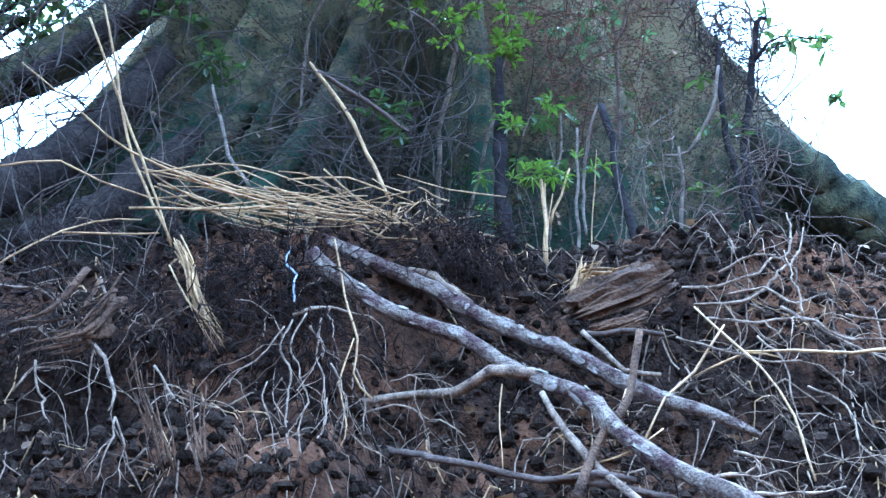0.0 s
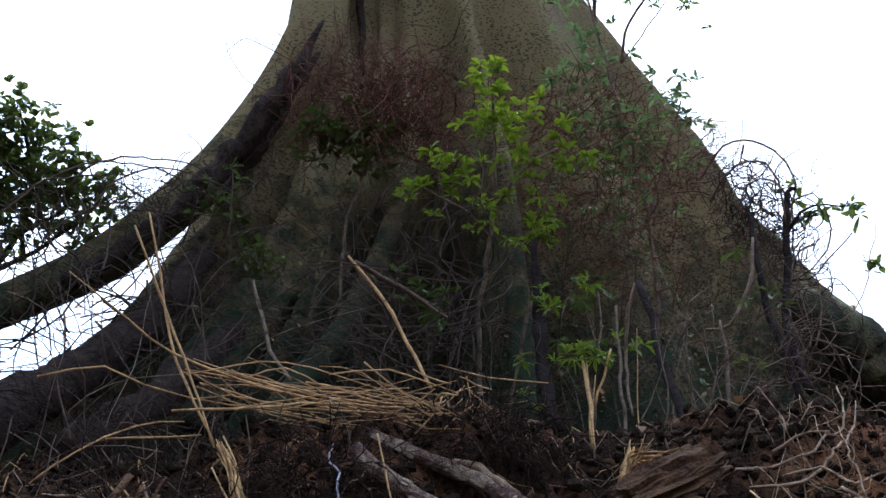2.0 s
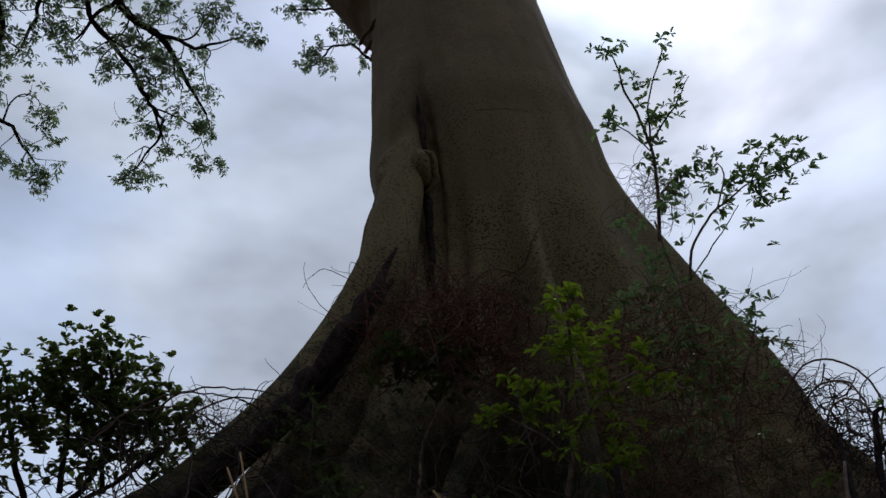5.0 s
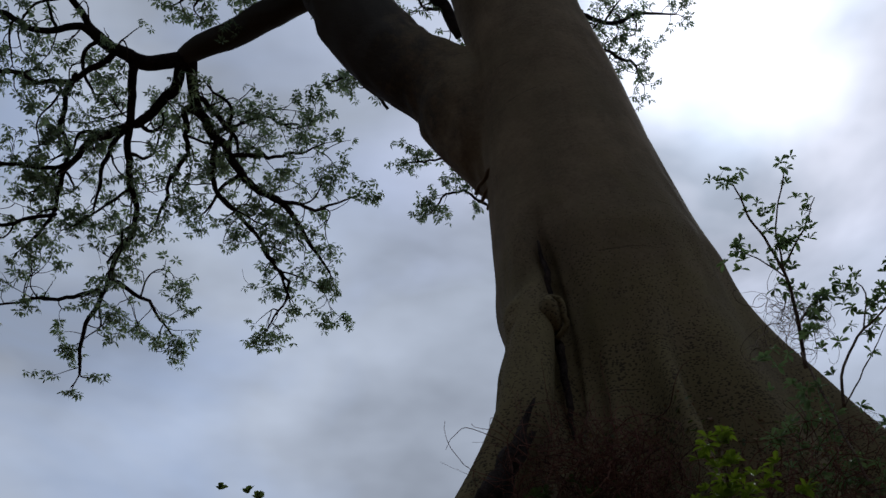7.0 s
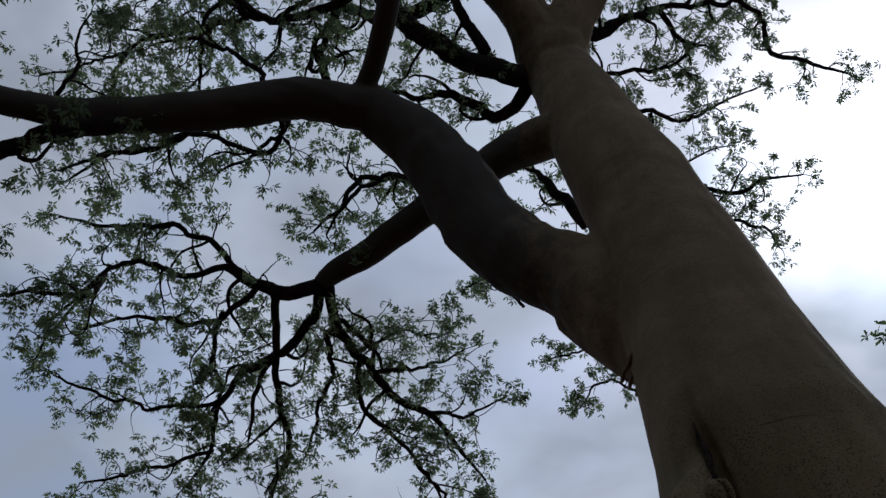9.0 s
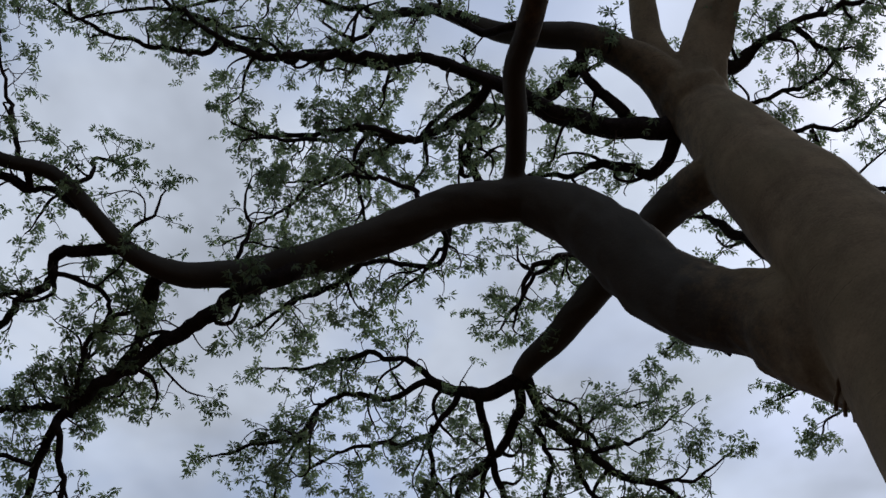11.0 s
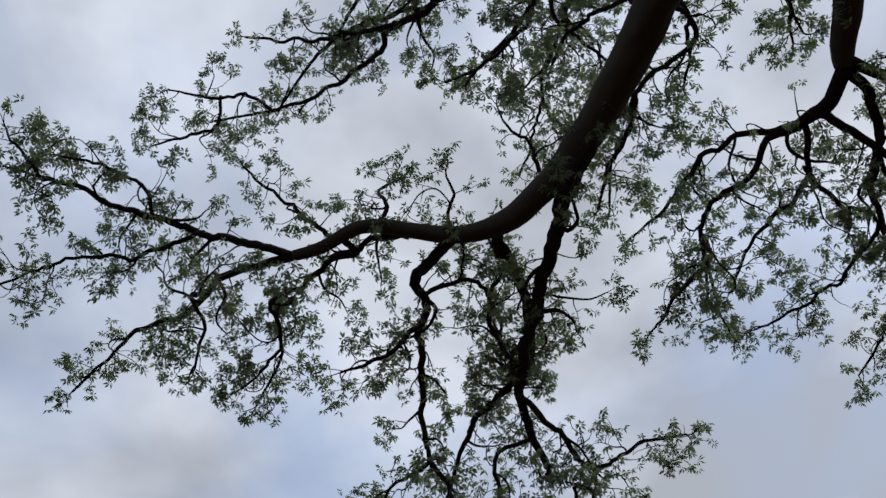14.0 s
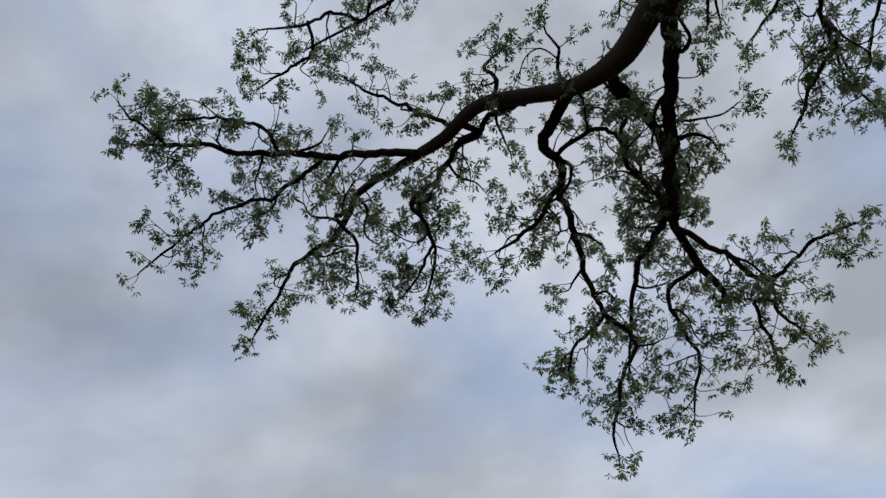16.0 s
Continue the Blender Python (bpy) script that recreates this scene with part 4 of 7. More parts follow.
UPPER.append([(-1.95, 3.98, 12.73, 0.078), (-2.35, 4.02, 12.70, 0.073), (-2.76, 3.97, 12.69, 0.068), (-3.23, 3.60, 12.75, 0.046)])
UPPER.append([(-2.09, 3.23, 12.72, 0.058), (-2.55, 2.98, 12.86, 0.049), (-2.77, 2.58, 13.07, 0.040), (-3.27, 2.23, 13.17, 0.034), (-3.80, 2.15, 13.18, 0.027), (-4.01, 1.78, 13.34, 0.014)])
UPPER.append([(-2.92, 2.45, 13.04, 0.040), (-3.43, 2.02, 13.10, 0.037), (-3.99, 1.29, 13.14, 0.030), (-4.60, 0.77, 13.09, 0.024), (-4.97, 0.55, 13.07, 0.014)])
UPPER.append([(-3.60, 3.69, 10.24, 0.028), (-3.89, 3.79, 10.26, 0.026), (-4.49, 3.33, 10.35, 0.026), (-4.87, 3.37, 10.32, 0.023), (-5.30, 3.23, 10.32, 0.018), (-5.74, 3.25, 10.24, 0.012)])
UPPER.append([(-3.39, 2.92, 11.05, 0.035), (-3.80, 2.45, 11.19, 0.029), (-4.15, 2.35, 11.24, 0.024), (-4.55, 2.01, 11.30, 0.018), (-4.86, 1.82, 11.36, 0.012)])
UPPER.append([(-3.64, 3.29, 10.61, 0.028), (-3.85, 2.94, 10.87, 0.023), (-4.14, 2.74, 11.03, 0.021), (-4.56, 2.66, 11.09, 0.012)])
UPPER.append([(-2.86, 4.93, 10.72, 0.036), (-3.32, 4.77, 10.80, 0.030), (-3.72, 4.92, 10.72, 0.024), (-4.08, 5.05, 10.66, 0.012)])
UPPER.append([(-4.35, 3.26, 10.15, 0.034), (-4.69, 3.31, 10.18, 0.028), (-5.21, 3.15, 10.18, 0.023), (-5.70, 3.09, 10.13, 0.012)])
UPPER.append([(-3.51, 3.63, 10.40, 0.025), (-3.84, 3.86, 10.51, 0.023), (-4.53, 3.92, 10.51, 0.012)])
UPPER.append([(-2.78, 4.71, 10.41, 0.026), (-3.39, 4.69, 10.43, 0.023), (-3.83, 4.95, 10.34, 0.012)])
UPPER.append([(-5.79, 2.01, 9.62, 0.039), (-6.18, 2.24, 9.49, 0.034), (-6.51, 2.32, 9.42, 0.026), (-6.93, 2.26, 9.31, 0.024), (-7.48, 1.94, 9.11, 0.015)])
RIGHT = []
RIGHT.append([(-0.72, 5.21, 12.89, 0.088), (-0.37, 5.27, 13.04, 0.055), (0.01, 5.42, 13.14, 0.042), (0.21, 5.86, 13.09, 0.028), (0.44, 6.04, 13.15, 0.014)])
RIGHT.append([(-0.50, 5.26, 13.10, 0.041), (0.29, 5.42, 13.17, 0.035), (0.90, 5.67, 13.17, 0.032), (1.11, 5.89, 13.18, 0.028), (1.14, 6.42, 13.04, 0.032), (1.47, 6.69, 13.00, 0.025), (1.86, 6.98, 12.92, 0.015)])
RIGHT.append([(-1.04, 5.96, 12.48, 0.031), (-0.44, 6.29, 12.56, 0.028), (-0.10, 6.57, 12.63, 0.025), (0.33, 6.66, 12.80, 0.018), (0.76, 6.74, 12.96, 0.011)])
RIGHT.append([(-1.03, 5.59, 12.68, 0.031), (-0.08, 6.02, 12.95, 0.025), (0.44, 6.00, 13.40, 0.014)])
RIGHT.append([(-0.52, 6.81, 12.24, 0.031), (0.09, 7.42, 12.07, 0.028), (0.51, 7.53, 12.22, 0.021), (0.97, 7.71, 12.30, 0.011)])
RIGHT.append([(-0.34, 7.34, 11.88, 0.024), (0.32, 7.89, 11.84, 0.018), (0.43, 8.32, 11.87, 0.011)])
RIGHT.append([(-1.47, 6.52, 11.13, 0.076), (-1.67, 6.25, 11.45, 0.064), (-1.78, 6.05, 11.72, 0.039), (-1.95, 5.99, 11.88, 0.020)])
BEHIND = []
BEHIND.append([(-1.29, 8.52, 10.19, 0.020), (-1.68, 8.45, 10.38, 0.017), (-2.00, 8.33, 10.62, 0.014), (-2.39, 8.54, 10.51, 0.010)])
BEHIND.append([(-1.66, 7.99, 10.63, 0.023), (-2.01, 8.01, 10.82, 0.017), (-2.50, 8.04, 10.95, 0.010)])
BEHIND.append([(-2.54, 7.26, 11.07, 0.020), (-2.87, 6.99, 11.44, 0.017), (-3.19, 7.06, 11.55, 0.010)])
WOOD = [smooth_line(line, 0.1) for line in (GREAT_LIMB, OUTER_LIMB, FAN_LIMB, RISING_LIMB, TOP_LIMB, FORK_LIMB, CROWN_LIMB, BACK_LIMB, *FAN, *OUTER, *UPPER, *RIGHT)]


def grown_from(points):
    """The branch with its foot led back to the nearest stouter wood."""
    foot, r = np.array(points[0][:3]), points[0][3]
    best, at = 0.9, None
    for line in WOOD:
        if np.linalg.norm(line[0, :3] - foot) < 1e-4:
            continue
        far = np.linalg.norm(line[:, :3] - foot, axis=1) + np.where(line[:, 3] < r * 0.9, 9, 0)
        i = int(far.argmin())
        if far[i] < best:
            best, at = far[i], line[i, :3]
    if at is None or best < 0.02:
        return points
    return [(*at, r)] + list(points)


for first, boughs, options in ((100, FAN, {}), (200, OUTER, {}), (300, UPPER, {"every": 0.26, "clusters": 0.18}), (400, RIGHT, {"every": 0.19}), (450, BEHIND, {"reach": (0.15, 0.32), "side_reach": (0.2, 0.4)})):
    for i, points in enumerate(boughs):
        branch(points if boughs is BEHIND else grown_from(points), first + i, **options)


# ---- things on the bank ----
ROTTEN = material("rotten_brown_wood", (0.17, 0.098, 0.055), 0.9, (0.045, 0.028, 0.02), 18, 140, 0.9, (1, 1, 1), vary=0.25)
STICK = material("grey_brown_stick", (0.15, 0.105, 0.08), 0.85, (0.055, 0.038, 0.03), 25, 160, 0.5, vary=0.3)
DEAD_TWIG = material("grey_dead_twig", (0.20, 0.15, 0.11), 0.85, (0.05, 0.037, 0.029), 25, 160, 0.3, vary=0.45)
RED_TWIG = material("red_brown_dead_vine", (0.17, 0.075, 0.05), 0.85, (0.05, 0.024, 0.018), 25, 160, 0.3, vary=0.5)
FIBRE = material("dark_root_fibre", (0.045, 0.030, 0.024), 0.95, (0.012, 0.008, 0.007), 30, 200, 0.3, gloss=0.03, vary=0.5)
LEAF_BRIGHT = leaf_material("young_yellow_green_leaf", (0.22, 0.28, 0.035), (0.04, 0.09, 0.02), 0.42)
LEAF_DARK = leaf_material("dark_shrub_leaf", (0.105, 0.135, 0.035), (0.022, 0.04, 0.016), 0.4, 0.4)
LEAF_GREY = leaf_material("grey_green_leaf", (0.12, 0.17, 0.07), (0.05, 0.08, 0.035), 0.45, 0.5)
LEAF_DRY = leaf_material("dry_fallen_leaf", (0.30, 0.18, 0.09), (0.12, 0.07, 0.04), 0.15, 0.8)


def standing(name, soup, mat, at, label, category, group="", smooth=True):
    """A thing of one mesh whose origin lies at its foot."""
    at = np.asarray(at[:3], float)
    soup.v = [v - at for v in soup.v]
    ob = new(name, soup.mesh(name, mat, smooth))
    ob.location = at
    return tagged(ob, label, category, group)


LOG_SHARE = 0.82


def rod(name, points, mat, label, category, group="", seed=0, wiggle=0.004, lump=0.08, sides=9, step=0.035):
    rng = np.random.default_rng(seed)
    s = Soup()
    line = smooth_line(points, step, wiggle, rng)
    if name == "fallen_root":
        line[:, 3] *= LOG_SHARE
    tube(s, line, sides, lump, rng)
    ob = standing(name, s, mat, points[0], label, category, group)
    if mat is LOG:
        bpy.context.view_layer.update()
        for _ in range(46):
            flake(ob, line, rng)
    return ob


def flake(log, line, rng):
    """A curled scale of pale outer bark that clings to a fallen root."""
    i = int(rng.integers(1, len(line) - 4))
    p, r = line[i, :3], line[i, 3]
    t = line[i + 2, :3] - line[i - 1, :3]
    t /= np.linalg.norm(t)
    u = np.cross(t, (0, 0, 1.0))
    u /= np.linalg.norm(u)
    w = np.cross(u, t)
    a0, wide, ln = rng.uniform(-0.6, 3.7), rng.uniform(0.25, 0.75), rng.uniform(0.010, 0.045)
    verts = []
    for k in range(4):
        inset = 0.35 if k in (0, 3) else 0.0
        for j in range(4):
            a = a0 + wide * ((j / 3 - 0.5) * (1 - inset) + rng.normal() * 0.05)
            lift = r * 1.10 + 0.0008 + 0.0012 * rng.random() * (j in (0, 3))
            verts.append(p + t * (ln * (k / 3 - 0.5) + rng.normal() * 0.0012) - (u * math.cos(a) - w * math.sin(a)) * lift)
    s = Soup()
    s.add(verts, [(4 * k + j, 4 * k + j + 1, 4 * k + j + 5, 4 * k + j + 4) for k in range(3) for j in range(3)])
    part_of("bark_flake", s.mesh("bark_flake", FLAKE), log)


# the fallen roots that lie across the bank
rod("fallen_root", [(-0.28, 2.12, 2.02, 0.020), (-0.20, 2.10, 1.95, 0.020), (-0.11, 2.08, 1.89, 0.020), (0.02, 2.03, 1.83, 0.018), (0.09, 1.98, 1.78, 0.016), (0.18, 1.92, 1.73, 0.018), (0.25, 1.85, 1.69, 0.018), (0.30, 1.77, 1.63, 0.018), (0.36, 1.70, 1.57, 0.018), (0.44, 1.62, 1.52, 0.018), (0.50, 1.54, 1.48, 0.019)], LOG, "long fallen root with flaking white and purple-brown bark", "root", "fallen roots", 1, 0.004, 0.11, 14)
rod("fallen_root", [(-0.27, 2.27, 2.09, 0.017), (-0.16, 2.23, 2.03, 0.020), (-0.05, 2.20, 1.97, 0.021), (0.06, 2.15, 1.90, 0.020), (0.16, 2.09, 1.84, 0.020), (0.25, 2.02, 1.79, 0.019), (0.33, 1.96, 1.73, 0.019), (0.41, 1.91, 1.69, 0.017), (0.49, 1.87, 1.66, 0.014), (0.56, 1.84, 1.62, 0.007)], LOG, "second fallen root with flaking pale bark", "root", "fallen roots", 2, 0.004, 0.11, 14)
rod("fallen_root", [(-0.16, 2.06, 1.70, 0.009), (-0.05, 2.07, 1.72, 0.011), (0.03, 1.95, 1.71, 0.013), (0.09, 1.92, 1.74, 0.014), (0.17, 1.92, 1.74, 0.013)], ROOT_PALE, "crooked grey root against the earth face", "root", "fallen roots", 3)
rod("fallen_root", [(-0.08, 2.24, 2.01, 0.010), (-0.02, 2.21, 1.99, 0.012), (0.02, 2.19, 1.95, 0.010), (0.06, 2.16, 1.92, 0.007)], ROOT_PALE, "short pale root beside the fallen root", "root", "fallen roots", 4)
rod("fallen_root", [(0.18, 1.88, 1.70, 0.007), (0.21, 1.82, 1.63, 0.008), (0.25, 1.76, 1.58, 0.009), (0.30, 1.67, 1.52, 0.008), (0.32, 1.63, 1.49, 0.008)], ROOT_PALE, "grey root slanting down the earth", "root", "fallen roots", 5)
rod("stick", [(-0.14, 2.00, 1.61, 0.007), (-0.02, 1.78, 1.58, 0.006), (0.07, 1.77, 1.56, 0.006), (0.16, 1.75, 1.54, 0.006), (0.27, 1.72, 1.53, 0.006), (0.37, 1.68, 1.51, 0.005)], STICK, "thin bare grey stick lying on the earth", "stick", "sticks", 6)
rod("stick", [(0.37, 1.92, 1.82, 0.007), (0.33, 1.84, 1.69, 0.008), (0.27, 1.78, 1.62, 0.008), (0.21, 1.67, 1.51, 0.009)], ROTTEN, "broken brown stick leaning on the fallen root", "stick", "sticks", 7)
rod("stick", [(0.16, 1.74, 1.54, 0.005), (0.25, 1.72, 1.55, 0.006), (0.31, 1.70, 1.54, 0.005)], STICK, "short stick across the earth", "stick", "sticks", 8)
rod("stick", [(0.29, 2.07, 1.84, 0.005), (0.36, 2.04, 1.84, 0.005), (0.44, 2.03, 1.83, 0.005)], STICK, "thin stick beside the rotten stump", "stick", "sticks", 9)
rod("stick", [(0.28, 2.05, 1.84, 0.005), (0.31, 2.01, 1.80, 0.005), (0.35, 1.97, 1.76, 0.005), (0.41, 1.94, 1.74, 0.004)], ROOT_PALE, "pale stick on the earth", "stick", "sticks", 10)


# splintered stumps: bundles of torn slivers
def splinters(name, points, width, count, mat, label, seed, category="stump"):
    rng = np.random.default_rng(seed)
    base = smooth_line(points, 0.02)
    top = tagged(new(name), label, category)
    top.location = points[0][:3]
    bpy.context.view_layer.update()
    for i in range(count):
        a, b = sorted(rng.integers(0, len(base), 2))
        if b - a < 4:
            a, b = 0, len(base) - 1
        off = rng.normal(size=3) * width * 0.5
        line = base[a:b + 1].copy()
        line[:, :3] += off + np.linspace(0, 1, len(line))[:, None] * rng.normal(size=3) * width * 0.8
        line[:, 3] = rng.uniform(0.10, 0.36) * width * np.linspace(1, 0.35, len(line))
        s = Soup()
        tube(s, line, 6, 0.3, rng, True, rng.uniform(0.25, 0.7))
        part_of("sliver", s.mesh("sliver", mat), top)
    return top


def hollow_log(points, thick, seed, label):
    """A decayed log: a torn, furrowed shell open on one side, with slivers at its ends."""
    rng = np.random.default_rng(seed)
    line = smooth_line(points, 0.008)
    n, m = len(line), 26
    t = line[-1, :3] - line[0, :3]
    t /= np.linalg.norm(t)
    u = np.cross(t, (0, 0, 1.0))
    u /= np.linalg.norm(u)
    w = np.cross(u, t)
    furrow = rng.normal(size=m) * 0.10
    torn = rng.uniform(0, 0.22, (2, m))
    verts = []
    for side in (0, 1):
        for i in range(n):
            for k in range(m):
                a = radians(-35 + 215 * k / (m - 1))
                f = i / (n - 1)
                f = torn[0, k] + f * (1 - torn[0, k] - torn[1, k])
                p = np.array([np.interp(f, np.linspace(0, 1, n), line[:, c]) for c in range(4)])
                r = p[3] * (1 + furrow[k] + 0.10 * math.sin(9 * f + furrow[k] * 30) + 0.16 * noise.noise(Vector((f * 7, k * 0.5, seed)))) - side * thick
                verts.append(p[:3] + (u * math.cos(a) + w * math.sin(a)) * r)
    g = lambda side, i, k: side * n * m + i * m + k
    faces = []
    for i in range(n - 1):
        for k in range(m - 1):
            faces.append((g(0, i, k), g(0, i, k + 1), g(0, i + 1, k + 1), g(0, i + 1, k)))
            faces.append((g(1, i, k), g(1, i + 1, k), g(1, i + 1, k + 1), g(1, i, k + 1)))
        for k in (0, m - 1):
            faces.append((g(0, i, k), g(0, i + 1, k), g(1, i + 1, k), g(1, i, k)))
    for i in (0, n - 1):
        for k in range(m - 1):
            faces.append((g(0, i, k), g(1, i, k), g(1, i, k + 1), g(0, i, k + 1)))
    s = Soup()
    s.add(verts, faces)
    standing("rotten_log", s, ROTTEN, points[0], label, "log", smooth=False)


hollow_log([(0.26, 2.15, 1.88, 0.039), (0.33, 2.16, 1.91, 0.049), (0.41, 2.17, 1.94, 0.052), (0.49, 2.18, 1.98, 0.041)], 0.014, 21, "rotten brown hollow log torn open on the bank")
hollow_log([(0.30, 2.09, 1.84, 0.015), (0.36, 2.08, 1.85, 0.020), (0.43, 2.09, 1.88, 0.014)], 0.008, 22, "small rotten slab of brown wood on the bank")
splinters("torn_slivers", [(0.29, 2.27, 1.96, 0.006), (0.32, 2.28, 2.00, 0.008), (0.34, 2.29, 2.03, 0.005)], 0.02, 14, STRAW, "pale torn slivers standing beside the rotten log", 29, "wood")
splinters("splintered_stub", [(-0.44, 1.66, 1.56, 0.009), (-0.46, 1.67, 1.62, 0.011), (-0.49, 1.70, 1.68, 0.009), (-0.50, 1.71, 1.72, 0.004)], 0.016, 12, ROTTEN, "torn golden-brown wooden stub standing in the earth", 23)
splinters("splintered_stub", [(-0.39, 1.69, 1.57, 0.008), (-0.41, 1.72, 1.63, 0.009), (-0.42, 1.74, 1.69, 0.004)], 0.013, 9, ROTTEN, "small splintered grey-brown stub in the earth", 24)
splinters("splintered_stub", [(-0.33, 1.69, 1.56, 0.005), (-0.33, 1.70, 1.58, 0.005), (-0.34, 1.70, 1.61, 0.002)], 0.008, 8, ROTTEN, "tiny splintered stub in the earth", 25)
splinters("bark_strap", [(-0.55, 2.06, 2.03, 0.012), (-0.51, 2.03, 1.96, 0.014), (-0.48, 1.99, 1.88, 0.015), (-0.43, 1.97, 1.81, 0.007)], 0.011, 30, STRAW, "frayed golden strap of bark hanging down", 26, "bark")
splinters("dry_tuft", [(0.31, 2.33, 2.00, 0.007), (0.34, 2.30, 2.00, 0.008), (0.39, 2.28, 1.99, 0.005)], 0.03, 18, STRAW, "tuft of pale dry slivers on the earth", 27, "straw")
splinters("broken_root", [(-0.63, 1.96, 1.90, 0.017), (-0.65, 1.94, 1.86, 0.021), (-0.67, 1.92, 1.82, 0.017), (-0.74, 1.92, 1.80, 0.009)], 0.035, 22, ROTTEN, "broken root crown sticking out of the earth", 28, "root")


# pale roots
def root(row, mat, label, group, seed, share=1.0):
    """One root, with the rootlets that fork from it."""
    rng = np.random.default_rng(seed)
    s = Soup()
    row = [(x, y, z, r * share * (0.68 - 0.36 * k / len(row))) for k, (x, y, z, r) in enumerate(row)]
    line = smooth_line(row, 0.018, 0.0045, rng)
    tube(s, line, 8, 0.2, rng)
    for _ in range(rng.integers(3, 8)):
        k = rng.integers(2, len(line) - 1)
        p, r = line[k, :3].copy(), line[k, 3] * rng.uniform(0.3, 0.55)
        d = line[k, :3] - line[k - 1, :3]
        d = d / (np.linalg.norm(d) + 1e-9) + rng.normal(size=3) * 0.7
        pts = []
        for m in range(rng.integers(7, 18)):
            pts.append((*p, max(0.0007, r * (1 - 0.05 * m))))
            d = d / np.linalg.norm(d) + rng.normal(size=3) * 0.3 + np.array((0, -0.04, -0.16))
            p = p + d / np.linalg.norm(d) * 0.02
        tube(s, np.array(pts), 5, 0.1, rng)
    standing("root", s, mat, row[0], label, "root", group)


root([(0.53, 2.24, 1.97, 0.008), (0.62, 2.20, 1.97, 0.008), (0.72, 2.21, 2.02, 0.008), (0.80, 2.29, 2.10, 0.008), (0.82, 2.37, 2.18, 0.006)], ROOT_PALE, "pale weathered root curling over the bank", "pale roots", 40, 0.66)
root([(0.54, 2.18, 1.92, 0.008), (0.63, 2.13, 1.92, 0.009), (0.72, 2.16, 1.98, 0.008), (0.80, 2.25, 2.06, 0.007), (0.84, 2.32, 2.13, 0.004)], ROOT_PALE, "pale weathered root curling over the bank", "pale roots", 41, 0.66)
root([(0.55, 2.12, 1.88, 0.007), (0.63, 2.05, 1.86, 0.008), (0.72, 2.03, 1.86, 0.008), (0.77, 1.95, 1.80, 0.008), (0.82, 1.86, 1.75, 0.007)], ROOT_PALE, "pale weathered root curling over the bank", "pale roots", 42, 0.66)
root([(0.70, 2.10, 1.90, 0.008), (0.74, 1.99, 1.84, 0.008), (0.78, 1.92, 1.81, 0.007), (0.85, 1.90, 1.80, 0.006)], ROOT_PALE, "pale weathered root curling over the bank", "pale roots", 43, 0.66)
root([(0.62, 2.26, 2.01, 0.007), (0.69, 2.25, 2.04, 0.008), (0.75, 2.26, 2.05, 0.006)], ROOT_PALE, "pale weathered root curling over the bank", "pale roots", 44, 0.66)
root([(0.61, 2.17, 1.94, 0.006), (0.68, 2.13, 1.95, 0.007), (0.72, 2.08, 1.91, 0.007), (0.80, 2.11, 1.93, 0.005)], ROOT_PALE, "pale weathered root curling over the bank", "pale roots", 45, 0.66)
root([(0.47, 2.06, 1.83, 0.006), (0.55, 1.98, 1.79, 0.006), (0.62, 1.93, 1.76, 0.006), (0.70, 1.91, 1.75, 0.005), (0.74, 1.85, 1.69, 0.004)], ROOT_PALE, "pale weathered root curling over the bank", "pale roots", 46, 0.66)
root([(0.61, 1.98, 1.82, 0.005), (0.64, 1.92, 1.76, 0.005), (0.63, 1.87, 1.69, 0.004), (0.62, 1.79, 1.63, 0.004)], ROOT_PALE, "pale weathered root curling over the bank", "pale roots", 47, 0.66)
root([(0.66, 1.87, 1.71, 0.005), (0.70, 1.81, 1.67, 0.005), (0.69, 1.72, 1.59, 0.004), (0.73, 1.70, 1.56, 0.004)], ROOT_PALE, "pale weathered root curling over the bank", "pale roots", 48, 0.66)
root([(0.49, 1.77, 1.59, 0.006), (0.53, 1.76, 1.58, 0.006), (0.56, 1.75, 1.57, 0.003)], ROOT_PALE, "pale weathered root curling over the bank", "pale roots", 49, 0.66)
root([(0.42, 1.71, 1.54, 0.007), (0.47, 1.71, 1.55, 0.008), (0.51, 1.73, 1.56, 0.006)], ROOT_PALE, "pale weathered root curling over the bank", "pale roots", 50, 0.66)
root([(0.49, 1.67, 1.52, 0.007), (0.56, 1.65, 1.52, 0.006), (0.64, 1.68, 1.53, 0.005)], ROOT_PALE, "pale weathered root curling over the bank", "pale roots", 51, 0.66)
root([(0.72, 2.03, 1.87, 0.005), (0.74, 2.13, 1.96, 0.005), (0.77, 2.26, 2.06, 0.004)], ROOT_PALE, "pale weathered root curling over the bank", "pale roots", 52, 0.66)
root([(0.80, 2.02, 1.87, 0.006), (0.84, 2.00, 1.85, 0.006), (0.90, 1.98, 1.86, 0.006)], ROOT_PALE, "pale weathered root curling over the bank", "pale roots", 53, 0.66)
root([(-0.30, 2.03, 1.86, 0.005), (-0.31, 1.97, 1.80, 0.005), (-0.29, 1.92, 1.74, 0.005), (-0.28, 1.85, 1.66, 0.005), (-0.26, 1.78, 1.59, 0.004), (-0.25, 1.70, 1.51, 0.004)], ROOT_PALE, "pale thin root hanging from the earth face", "hanging roots", 70, 0.72)
